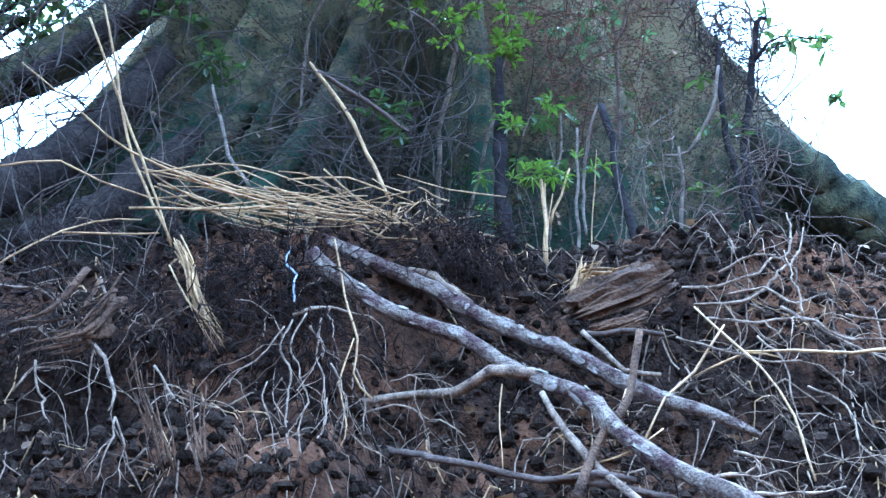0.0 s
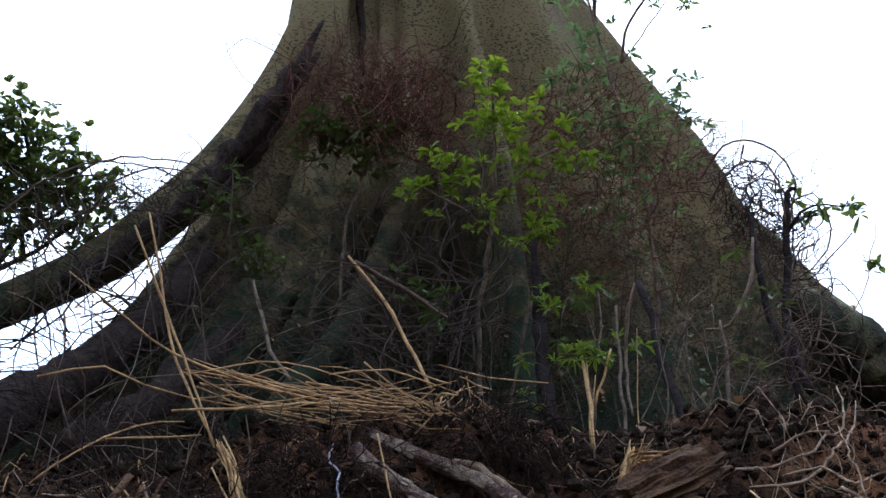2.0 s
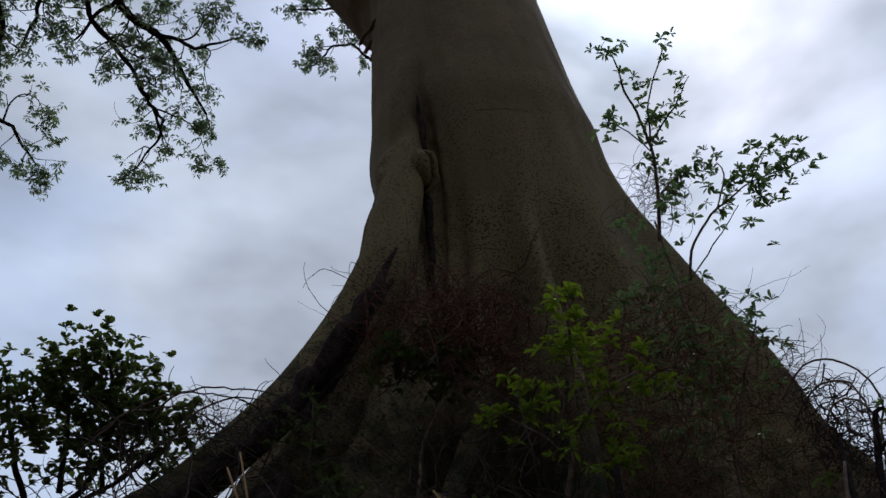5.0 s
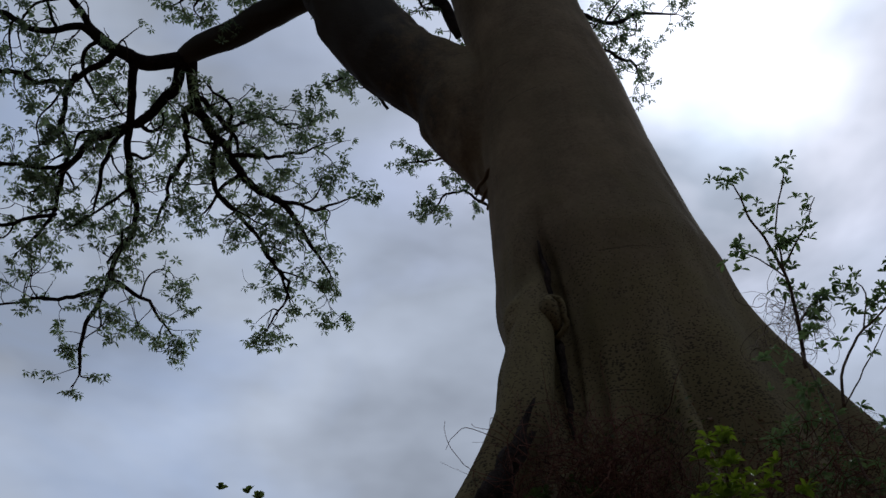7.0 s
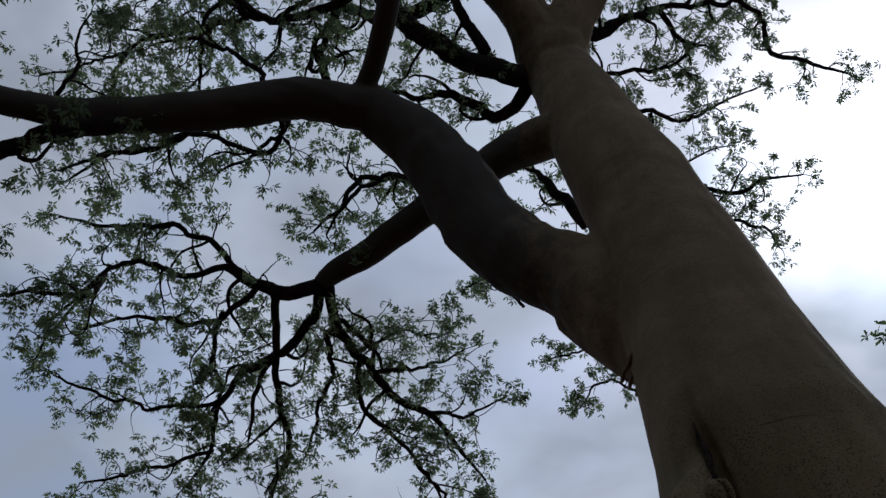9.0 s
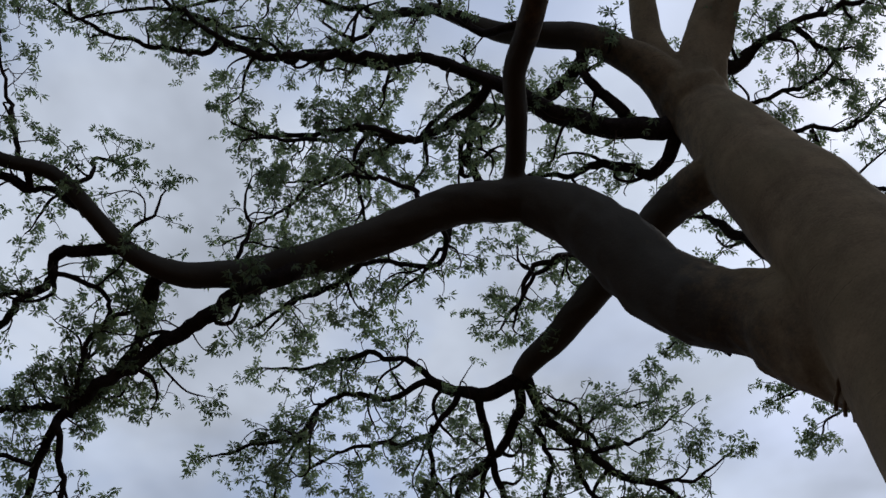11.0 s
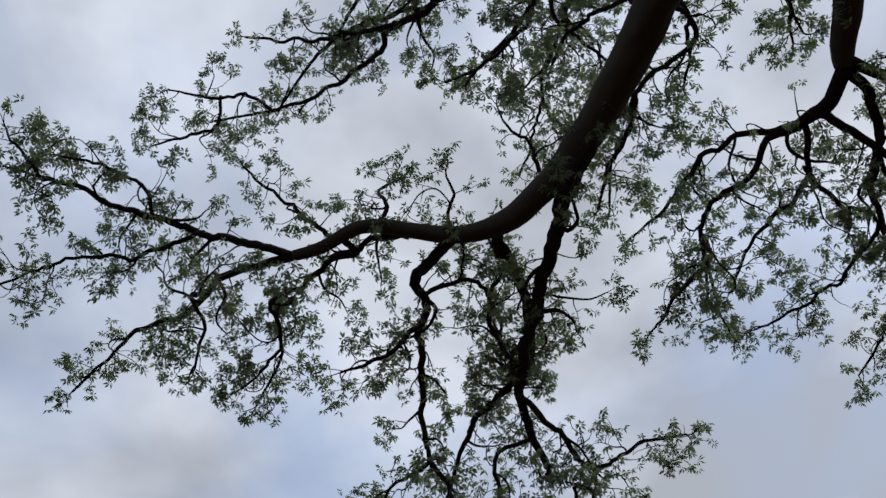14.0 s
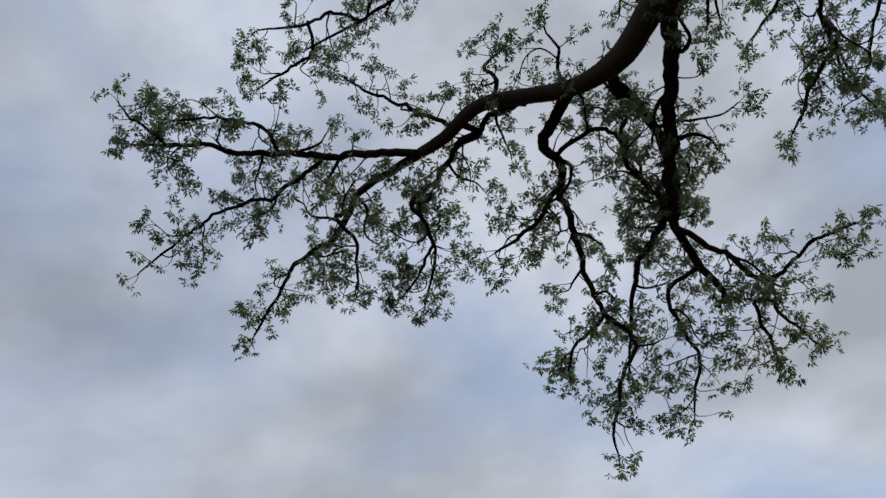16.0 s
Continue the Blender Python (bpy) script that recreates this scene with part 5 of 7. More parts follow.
root([(-0.27, 2.01, 1.87, 0.004), (-0.29, 1.96, 1.80, 0.004), (-0.25, 1.87, 1.70, 0.004), (-0.25, 1.82, 1.63, 0.004), (-0.22, 1.75, 1.54, 0.003), (-0.21, 1.71, 1.50, 0.003)], ROOT_PALE, "pale thin root hanging from the earth face", "hanging roots", 71, 0.72)
root([(-0.24, 2.01, 1.86, 0.005), (-0.24, 1.96, 1.79, 0.004), (-0.21, 1.86, 1.67, 0.004), (-0.21, 1.78, 1.60, 0.004), (-0.17, 1.69, 1.51, 0.004)], ROOT_PALE, "pale thin root hanging from the earth face", "hanging roots", 72, 0.72)
root([(-0.21, 1.88, 1.69, 0.003), (-0.21, 1.82, 1.63, 0.004), (-0.20, 1.75, 1.54, 0.003), (-0.19, 1.71, 1.50, 0.003)], ROOT_PALE, "pale thin root hanging from the earth face", "hanging roots", 73, 0.72)
root([(-0.31, 1.99, 1.84, 0.004), (-0.34, 1.93, 1.78, 0.003), (-0.38, 1.89, 1.74, 0.003), (-0.39, 1.88, 1.71, 0.002)], ROOT_PALE, "pale thin root hanging from the earth face", "hanging roots", 74, 0.72)
root([(-0.31, 1.97, 1.82, 0.003), (-0.35, 2.04, 1.87, 0.003), (-0.35, 1.99, 1.82, 0.003)], ROOT_PALE, "pale thin root hanging from the earth face", "hanging roots", 75, 0.72)
root([(-0.21, 1.93, 1.76, 0.004), (-0.18, 1.88, 1.70, 0.004), (-0.18, 1.83, 1.62, 0.003)], ROOT_PALE, "pale thin root hanging from the earth face", "hanging roots", 76, 0.72)
root([(-0.17, 1.93, 1.76, 0.003), (-0.14, 1.90, 1.71, 0.004), (-0.14, 1.85, 1.63, 0.003)], ROOT_PALE, "pale thin root hanging from the earth face", "hanging roots", 77, 0.72)
root([(-0.32, 1.88, 1.72, 0.003), (-0.32, 1.84, 1.67, 0.003), (-0.29, 1.79, 1.60, 0.002), (-0.27, 1.76, 1.56, 0.002)], ROOT_PALE, "pale thin root hanging from the earth face", "hanging roots", 78, 0.72)
root([(-0.26, 1.99, 1.84, 0.007), (-0.23, 1.98, 1.81, 0.007), (-0.23, 1.95, 1.77, 0.004)], ROOT_PALE, "pale thin root hanging from the earth face", "hanging roots", 79, 0.72)
root([(-0.30, 2.03, 1.87, 0.008), (-0.21, 2.05, 1.89, 0.007), (-0.14, 2.06, 1.87, 0.005)], ROOT_PALE, "pale thin root hanging from the earth face", "hanging roots", 80, 0.72)
root([(-0.10, 1.96, 1.73, 0.004), (-0.07, 1.96, 1.74, 0.004), (-0.04, 1.97, 1.73, 0.003)], ROOT_PALE, "pale thin root hanging from the earth face", "hanging roots", 81, 0.72)
root([(-0.15, 1.89, 1.66, 0.004), (-0.09, 1.91, 1.68, 0.004), (-0.02, 1.89, 1.66, 0.004), (0.04, 1.86, 1.62, 0.003)], ROOT_PALE, "pale thin root hanging from the earth face", "hanging roots", 82, 0.72)
root([(-0.67, 1.92, 1.81, 0.008), (-0.62, 1.88, 1.76, 0.009), (-0.58, 1.82, 1.69, 0.008), (-0.58, 1.80, 1.66, 0.005)], ROOT_PALE, "pale thin root hanging from the earth face", "hanging roots", 83, 0.72)
root([(-0.57, 1.81, 1.65, 0.004), (-0.56, 1.75, 1.59, 0.004), (-0.56, 1.71, 1.54, 0.002)], ROOT_PALE, "pale thin root hanging from the earth face", "hanging roots", 84, 0.72)
root([(-0.57, 1.81, 1.65, 0.004), (-0.53, 1.76, 1.59, 0.003), (-0.52, 1.70, 1.53, 0.002)], ROOT_PALE, "pale thin root hanging from the earth face", "hanging roots", 85, 0.72)
root([(-0.75, 1.89, 1.76, 0.005), (-0.72, 1.84, 1.69, 0.005), (-0.68, 1.80, 1.64, 0.005)], ROOT_PALE, "pale thin root hanging from the earth face", "hanging roots", 86, 0.72)
root([(-0.83, 1.92, 1.81, 0.007), (-0.80, 1.96, 1.83, 0.008), (-0.73, 1.96, 1.82, 0.007)], ROOT_PALE, "pale thin root hanging from the earth face", "hanging roots", 87, 0.72)
root([(-0.77, 1.85, 1.70, 0.005), (-0.75, 1.89, 1.74, 0.005), (-0.71, 1.92, 1.75, 0.004)], ROOT_PALE, "pale thin root hanging from the earth face", "hanging roots", 88, 0.72)
root([(-0.53, 1.89, 1.75, 0.005), (-0.49, 1.86, 1.70, 0.005), (-0.45, 1.84, 1.67, 0.003)], ROOT_PALE, "pale thin root hanging from the earth face", "hanging roots", 89, 0.72)
root([(-0.91, 2.07, 1.94, 0.006), (-0.81, 2.07, 1.92, 0.006), (-0.71, 2.03, 1.87, 0.005)], ROOT_PALE, "pale thin root hanging from the earth face", "hanging roots", 90, 0.72)
root([(-0.71, 2.09, 1.96, 0.006), (-0.66, 2.02, 1.89, 0.005), (-0.59, 1.99, 1.84, 0.004), (-0.54, 2.00, 1.85, 0.003)], ROOT_PALE, "pale thin root hanging from the earth face", "hanging roots", 91, 0.72)
root([(-0.80, 1.99, 1.86, 0.005), (-0.75, 2.03, 1.89, 0.006), (-0.70, 2.05, 1.91, 0.005)], ROOT_PALE, "pale thin root hanging from the earth face", "hanging roots", 92, 0.72)
root([(-0.59, 1.97, 1.81, 0.005), (-0.55, 2.01, 1.86, 0.005), (-0.51, 2.04, 1.89, 0.004)], ROOT_PALE, "pale thin root hanging from the earth face", "hanging roots", 93, 0.72)
rod("cord", [(-0.32, 2.11, 2.03, 0.002), (-0.33, 2.10, 1.99, 0.002), (-0.30, 2.08, 1.97, 0.002), (-0.30, 2.05, 1.93, 0.002), (-0.30, 2.04, 1.90, 0.002)], material("white_cord", (0.6, 0.62, 0.72), 0.6, (0.42, 0.42, 0.52), 60, 300, 0.1), "thin bluish white cord hanging on the bank", "cord", seed=5)


# ---- dry straw ----
def straw(points, seed, label="long dry golden straw lying over the bank"):
    points = [(x, y, z, r * 0.46) for x, y, z, r in points]
    return rod("straw", points, STRAW, label, "straw", "dry straws", seed, 0.003, 0.04, 6, 0.05)


straw([(-0.73, 1.95, 2.48, 0.005), (-0.69, 2.02, 2.36, 0.006), (-0.63, 2.05, 2.21, 0.006), (-0.56, 2.06, 2.02, 0.005)], 200)
straw([(-0.73, 2.03, 2.55, 0.004), (-0.71, 2.08, 2.42, 0.006), (-0.68, 2.08, 2.28, 0.006), (-0.63, 2.09, 2.16, 0.006), (-0.56, 2.06, 2.03, 0.005)], 201)
straw([(-0.86, 1.95, 2.38, 0.003), (-0.75, 2.03, 2.29, 0.005), (-0.67, 2.08, 2.23, 0.006), (-0.55, 2.12, 2.19, 0.006), (-0.45, 2.20, 2.17, 0.006), (-0.29, 2.25, 2.14, 0.005)], 202)
straw([(-0.88, 1.91, 2.14, 0.005), (-0.78, 1.99, 2.18, 0.005), (-0.71, 2.04, 2.16, 0.005), (-0.63, 2.12, 2.14, 0.004), (-0.55, 2.13, 2.15, 0.004)], 203)
straw([(-0.64, 2.02, 2.09, 0.006), (-0.49, 2.12, 2.12, 0.007), (-0.36, 2.20, 2.14, 0.007), (-0.17, 2.26, 2.14, 0.005)], 204)
straw([(-0.76, 1.99, 2.03, 0.005), (-0.68, 2.04, 2.04, 0.005), (-0.59, 2.07, 2.05, 0.004)], 205)
straw([(-0.89, 1.96, 1.94, 0.005), (-0.82, 2.00, 2.01, 0.005), (-0.73, 2.06, 2.07, 0.004), (-0.64, 2.11, 2.09, 0.003)], 206)
straw([(-0.34, 2.44, 2.60, 0.006), (-0.30, 2.47, 2.55, 0.010), (-0.23, 2.45, 2.44, 0.010), (-0.19, 2.45, 2.36, 0.010), (-0.13, 2.39, 2.22, 0.009)], 207)
straw([(-0.23, 2.12, 2.05, 0.004), (-0.20, 2.05, 1.92, 0.005), (-0.17, 1.95, 1.81, 0.005), (-0.17, 1.92, 1.74, 0.004), (-0.13, 1.89, 1.69, 0.005)], 208)
straw([(-0.17, 1.95, 1.81, 0.003), (-0.19, 1.90, 1.72, 0.004), (-0.17, 1.85, 1.64, 0.003), (-0.18, 1.83, 1.60, 0.002)], 209)
straw([(0.56, 2.03, 1.85, 0.005), (0.48, 1.98, 1.75, 0.006), (0.41, 1.90, 1.69, 0.005), (0.35, 1.82, 1.61, 0.004)], 210)
straw([(0.52, 2.10, 1.90, 0.005), (0.56, 2.02, 1.83, 0.006), (0.59, 1.91, 1.75, 0.005), (0.61, 1.82, 1.65, 0.005), (0.60, 1.70, 1.54, 0.004)], 211)
straw([(0.81, 1.81, 1.77, 0.007), (0.73, 1.84, 1.77, 0.007), (0.65, 1.91, 1.78, 0.006), (0.58, 1.98, 1.79, 0.004)], 212)
straw([(0.63, 1.92, 1.77, 0.003), (0.59, 1.97, 1.79, 0.005), (0.54, 1.97, 1.77, 0.005), (0.48, 1.98, 1.74, 0.003)], 213)
straw([(0.38, 1.80, 1.63, 0.003), (0.32, 1.77, 1.59, 0.004), (0.25, 1.76, 1.57, 0.004), (0.18, 1.75, 1.54, 0.003)], 214)
straw([(0.27, 2.61, 2.33, 0.004), (0.26, 2.55, 2.20, 0.007), (0.26, 2.50, 2.08, 0.006)], 215)
straw([(0.29, 2.61, 2.30, 0.003), (0.27, 2.57, 2.20, 0.004)], 216)
straw([(0.44, 2.80, 2.49, 0.002), (0.42, 2.75, 2.30, 0.004), (0.40, 2.70, 2.13, 0.004)], 217)
straw([(-0.41, 2.26, 2.21, 0.006), (-0.32, 2.30, 2.20, 0.007), (-0.23, 2.31, 2.17, 0.006), (-0.11, 2.34, 2.17, 0.004)], 218)
straw([(-0.59, 2.13, 2.21, 0.004), (-0.50, 2.18, 2.19, 0.006), (-0.40, 2.25, 2.18, 0.006), (-0.25, 2.29, 2.16, 0.005)], 219)
straw([(-0.64, 2.09, 2.20, 0.004), (-0.55, 2.16, 2.16, 0.006), (-0.44, 2.23, 2.15, 0.005)], 220)
straw([(-0.11, 2.28, 2.08, 0.005), (-0.07, 2.31, 2.13, 0.005), (-0.03, 2.33, 2.16, 0.004)], 221)
straw([(-0.16, 2.26, 2.08, 0.004), (-0.12, 2.29, 2.13, 0.005), (-0.10, 2.32, 2.18, 0.004)], 222)
straw([(-0.55, 2.02, 1.97, 0.004), (-0.50, 1.98, 1.89, 0.005), (-0.46, 1.97, 1.85, 0.003)], 223)
straw([(0.11, 1.92, 1.72, 0.003), (0.10, 1.83, 1.63, 0.003), (0.10, 1.76, 1.56, 0.002)], 224)
straw([(0.34, 1.92, 1.71, 0.005), (0.31, 1.85, 1.65, 0.005), (0.29, 1.77, 1.60, 0.003)], 225)

# the heap of straw on the crest
HEAP_LEFT, HEAP_RIGHT = Vector([(-0.667, 2.132, 2.197)][0]), Vector([(-0.058, 2.332, 2.144)][0])
straw_rng = np.random.default_rng(77)
for i in range(44):
    a, b = sorted(straw_rng.uniform(0, 1, 2))
    if b - a < 0.3:
        b = min(1.0, a + straw_rng.uniform(0.3, 0.6))
    p, q = HEAP_LEFT.lerp(HEAP_RIGHT, a), HEAP_LEFT.lerp(HEAP_RIGHT, b)
    lift = straw_rng.normal(size=2) * (0.06 - 0.04 * a, 0.045 - 0.03 * b)
    shift = straw_rng.normal(size=2) * 0.11
    r = straw_rng.uniform(0.0012, 0.0046)
    mid = p.lerp(q, straw_rng.uniform(0.3, 0.7))
    straw([(p.x, p.y + shift[0], p.z + lift[0], r), (mid.x, mid.y + shift.mean(), mid.z + lift.mean() + straw_rng.normal() * 0.02, r), (q.x, q.y + shift[1], q.z + lift[1] - 0.02, r * 0.7)], 300 + i, "dry golden straw strewn over the crest")
STUBBLE = Vector([(-0.091, 2.330, 2.148)][0])
for i in range(22):
    d = straw_rng.normal(size=3) * (0.08, 0.07, 0.03)
    e = straw_rng.normal(size=3) * (0.08, 0.06, 0.035)
    r = straw_rng.uniform(0.0015, 0.004)
    p = np.array(STUBBLE) + d
    straw([(*(p - e), r), (*p, r), (*(p + e * 0.9 + (0, 0, 0.01)), r * 0.7)], 420 + i, "short broken straw in the litter on the crest")


# ---- loose stuff on the earth ----
def fibres(name, count, seed, mat, label, xr, yr, length, radius, lift=0.02, sink=0.0):
    """Fine roots that creep over the earth and hang from it."""
    rng = np.random.default_rng(seed)
    s = Soup()
    for _ in range(count):
        x, y = rng.uniform(*xr), rng.uniform(*yr)
        a = rng.uniform(0, 2 * math.pi) if rng.random() < 0.4 else rng.normal(-1.6, 0.6)
        n, ln = 8, rng.uniform(*length)
        hop = rng.uniform(0.2, 1) * lift
        r = rng.uniform(*radius)
        pts = []
        for k in range(n):
            u = k / (n - 1)
            pts.append((x, y, ground_height(x, y) + hop * math.sin(math.pi * u) * 2 - sink + 0.002, r * (1 - 0.5 * u)))
            a += rng.normal() * 0.45
            x, y = x + math.cos(a) * ln / n, y + math.sin(a) * ln / n * 0.7
        tube(s, np.array(pts), 4, cap=False)
    tagged(new(name, s.mesh(name, mat)), label, "roots", kind="stuff")


fibres("root_fibre", 1400, 1, FIBRE, "dark fine root fibres matted over the earth", (-1.3, 1.4), (1.6, 2.6), (0.06, 0.26), (0.0006, 0.0018), 0.022)
fibres("pale_rootlet", 260, 2, ROOT_PALE, "pale rootlets scattered over the earth", (-1.3, 1.4), (1.65, 2.6), (0.10, 0.42), (0.0008, 0.0024), 0.018)
fibres("pale_rootlet", 110, 3, ROOT_PALE, "tangled pale rootlets on the far end of the bank", (0.35, 1.4), (1.7, 2.5), (0.12, 0.42), (0.0009, 0.003), 0.02)
fibres("straw_litter", 160, 4, STRAW, "bits of dry straw scattered on the earth", (-1.2, 1.3), (1.65, 2.9), (0.05, 0.25), (0.001, 0.003), 0.015)


def root_mat(at, radius, count, seed):
    """A shaggy ball of root fibres and earth."""
    rng = np.random.default_rng(seed)
    s = Soup()
    for _ in range(count):
        d = rng.normal(size=3)
        d /= np.linalg.norm(d)
        p = np.array(at) + d * radius * rng.uniform(0.3, 1) * (1.3, 0.8, 0.8)
        pts, r = [], rng.uniform(0.0006, 0.0017)
        for k in range(7):
            pts.append((*p, r * (1 - 0.08 * k)))
            d = d + rng.normal(size=3) * 0.5 + np.array((0, -0.1, -0.28))
            d /= np.linalg.norm(d)
            p = p + d * radius * rng.uniform(0.12, 0.25)
        tube(s, np.array(pts), 4, cap=False)
    standing("root_mat", s, FIBRE, at, "shaggy dark mat of root fibres on the crest", "roots", "root mats")


root_mat([(-0.353, 2.143, 1.961)][0], 0.13, 360, 31)
root_mat([(-0.430, 2.114, 1.931)][0], 0.10, 140, 34)
root_mat([(-0.018, 2.286, 2.085)][0], 0.12, 280, 32)
root_mat([(0.087, 2.349, 2.073)][0], 0.10, 200, 33)
root_mat([(-0.247, 2.003, 1.796)][0], 0.09, 160, 35)
root_mat([(-0.548, 1.995, 1.861)][0], 0.12, 140, 36)
root_mat([(-0.757, 1.991, 1.861)][0], 0.13, 150, 37)
# these three mats are added to darken the shaded hollow behind the crest
root_mat([(-0.990, 2.486, 2.136)][0], 0.16, 150, 38)
root_mat([(-0.758, 2.507, 2.156)][0], 0.15, 150, 39)
root_mat([(-1.171, 2.664, 2.228)][0], 0.18, 140, 40)


def clods(count, seed):
    """Crumbs of earth and small stones."""
    rng = np.random.default_rng(seed)
    s = Soup()
    base = [(1, 0, 0), (-1, 0, 0), (0, 1, 0), (0, -1, 0), (0, 0, 1), (0, 0, -1)]
    plain, faces, mids = ((0, 2, 4), (2, 1, 4), (1, 3, 4), (3, 0, 4), (2, 0, 5), (1, 2, 5), (3, 1, 5), (0, 3, 5)), [], {}

    def middle(a, b):
        if (min(a, b), max(a, b)) not in mids:
            mids[min(a, b), max(a, b)] = len(base)
            v = Vector(base[a]) + Vector(base[b])
            base.append(tuple(v.normalized()))
        return mids[min(a, b), max(a, b)]

    for a, b, c in plain:
        d, e, f = middle(a, b), middle(b, c), middle(c, a)
        faces += [(a, d, f), (d, b, e), (f, e, c), (d, e, f)]
    base = np.array(base, float)
    for _ in range(count):
        x, y = rng.uniform(-1.3, 1.4), rng.uniform(1.35, 2.65)
        r = 0.0025 + 0.014 * rng.random() ** 3.5
        few = r < 0.005
        n = 6 if few else 18
        v = base[:n] * r * rng.uniform(0.75, 1.25, (n, 1)) * rng.uniform(0.6, 1.3, 3)
        s.add(v + (x, y, ground_height(x, y) + r * 0.3), plain if few else faces)
    tagged(new("earth_crumb", s.mesh("earth_crumb", CRUMB, False)), "loose crumbs of dark earth and small stones", "earth", kind="stuff")


clods(30000, 8)


# ---- living and dead plants round the trunk ----
def leaf_blade(soup, at, d, size, rng, wide=0.32, droop=0.25):
    d = d / (np.linalg.norm(d) + 1e-9)
    w = np.cross(d, (0, 0, 1.0)) + rng.normal(size=3) * 0.25
    w /= np.linalg.norm(w) + 1e-9
    down = np.array((0, 0, -droop * size))
    n = np.cross(w, d) * size * 0.06
    p0, p1, p2, p3 = at, at + d * size * 0.4 + down * 0.1, at + d * size * 0.75 + down * 0.4, at + d * size + down
    soup.add([p0, p1 + w * size * wide * 0.8 + n, p1 - w * size * wide * 0.8 + n, p1, p2 + w * size * wide + n, p2 - w * size * wide + n, p2, p3],
             [(0, 1, 3), (0, 3, 2), (1, 4, 6, 3), (3, 6, 5, 2), (4, 7, 6), (6, 7, 5)])


def rosette(soup, at, size, count, rng, up=0.5, wide=0.32):
    tilt = rng.normal(size=3) * 0.45
    for i in range(count):
        a = 2.4 * i + rng.uniform(0, 0.9)
        d = np.array((math.cos(a), math.sin(a), up * rng.uniform(-0.3, 2.4))) + tilt
        leaf_blade(soup, np.array(at), d, size * rng.uniform(0.45, 1.15), rng, wide * rng.uniform(0.75, 1.15))
    # the blades share their hub
    soup.f = [tuple(0 if q % 8 == 0 else q for q in f) for f in soup.f]


def plant(name, label, category, stems, spots, seed, stem_mat, leaf_mat, leaf=0.05, count=8, wide=0.32, group="", near=0.03, each=2):
    """A shrub: each stem a part, each leaf cluster a part. spots: places of leaf clusters."""
    rng = np.random.default_rng(seed)
    top = tagged(new(name), label, category, group)
    top.location = stems[0][0][:3]
    bpy.context.view_layer.update()
    for row in stems:
        s = Soup()
        tube(s, smooth_line(row, 0.04, 0.006, rng), 6)
        part_of("stem", s.mesh("stem", stem_mat), top)
    for at in spots:
        for _ in range(each):
            s = Soup()
            rosette(s, np.array(at[:3]) + rng.normal(size=3) * near, leaf, count, rng, 0.5, wide)
            part_of("sprig", s.mesh("sprig", leaf_mat, False), top)
    return top


plant("young_shrub", "leafy young shrub with bright yellow-green leaves before the trunk", "shrub", [
    [(-0.01, 3.20, 2.30, 0.007), (-0.01, 3.20, 2.65, 0.008), (0.04, 3.13, 2.94, 0.008), (0.07, 3.07, 3.19, 0.007), (0.07, 2.93, 3.43, 0.004)],
    [(0.06, 3.10, 3.03, 0.006), (0.16, 3.03, 3.14, 0.005), (0.28, 3.04, 3.22, 0.004)],
    [(0.04, 3.13, 2.94, 0.006), (-0.05, 3.05, 3.01, 0.005), (-0.17, 3.01, 3.08, 0.003)],
    [(0.06, 3.20, 2.29, 0.005), (0.16, 3.17, 2.71, 0.006), (0.21, 3.12, 2.95, 0.004)],
    [(0.21, 3.11, 2.22, 0.004), (0.18, 3.13, 2.51, 0.005), (0.21, 3.12, 2.69, 0.004)],
], [(0.048, 2.911, 3.458), (0.064, 2.941, 3.409), (0.094, 2.931, 3.424), (0.024, 2.966, 3.371), (0.080, 2.964, 3.334), (0.128, 2.981, 3.341), (0.011, 3.010, 3.298), (0.057, 2.985, 3.260), (0.113, 2.990, 3.249), (0.171, 3.033, 3.248), (0.177, 3.048, 3.180), (0.136, 3.035, 3.143), (0.225, 3.027, 3.353), (0.274, 3.044, 3.216), (0.308, 3.062, 3.280), (-0.079, 2.997, 3.155), (-0.098, 2.987, 3.130), (-0.044, 3.015, 3.079), (-0.007, 2.994, 3.077), (-0.183, 3.004, 3.090), (-0.156, 3.014, 3.073), (0.030, 3.051, 3.006), (0.143, 3.070, 3.076), (0.156, 3.122, 2.964), (0.212, 3.118, 2.966), (0.259, 3.118, 2.958), (0.212, 3.123, 2.692), (0.228, 3.129, 3.058), (0.386, 3.139, 3.229), (0.328, 3.152, 3.217)], 51, DEAD_TWIG, LEAF_BRIGHT, 0.05, 10, 0.17, near=0.035, each=4)
plant("young_shrub", "low seedling with feathery green leaves on a pale stem", "shrub", [
    [(0.26, 2.52, 2.09, 0.006), (0.26, 2.57, 2.20, 0.006), (0.26, 2.61, 2.34, 0.004)], [(0.28, 2.59, 2.21, 0.004), (0.34, 2.64, 2.38, 0.003)],
], [(0.249, 2.608, 2.368), (0.227, 2.607, 2.376), (0.271, 2.601, 2.350), (0.343, 2.636, 2.381), (0.373, 2.629, 2.388), (0.241, 2.608, 2.337), (0.328, 2.643, 2.364), (0.189, 2.794, 2.576), (0.173, 2.798, 2.569), (0.336, 2.858, 2.654), (0.303, 2.867, 2.640), (0.108, 2.855, 2.416), (0.113, 2.789, 2.287)], 52, STRAW, LEAF_BRIGHT, 0.042, 9, 0.11, near=0.02, each=2)
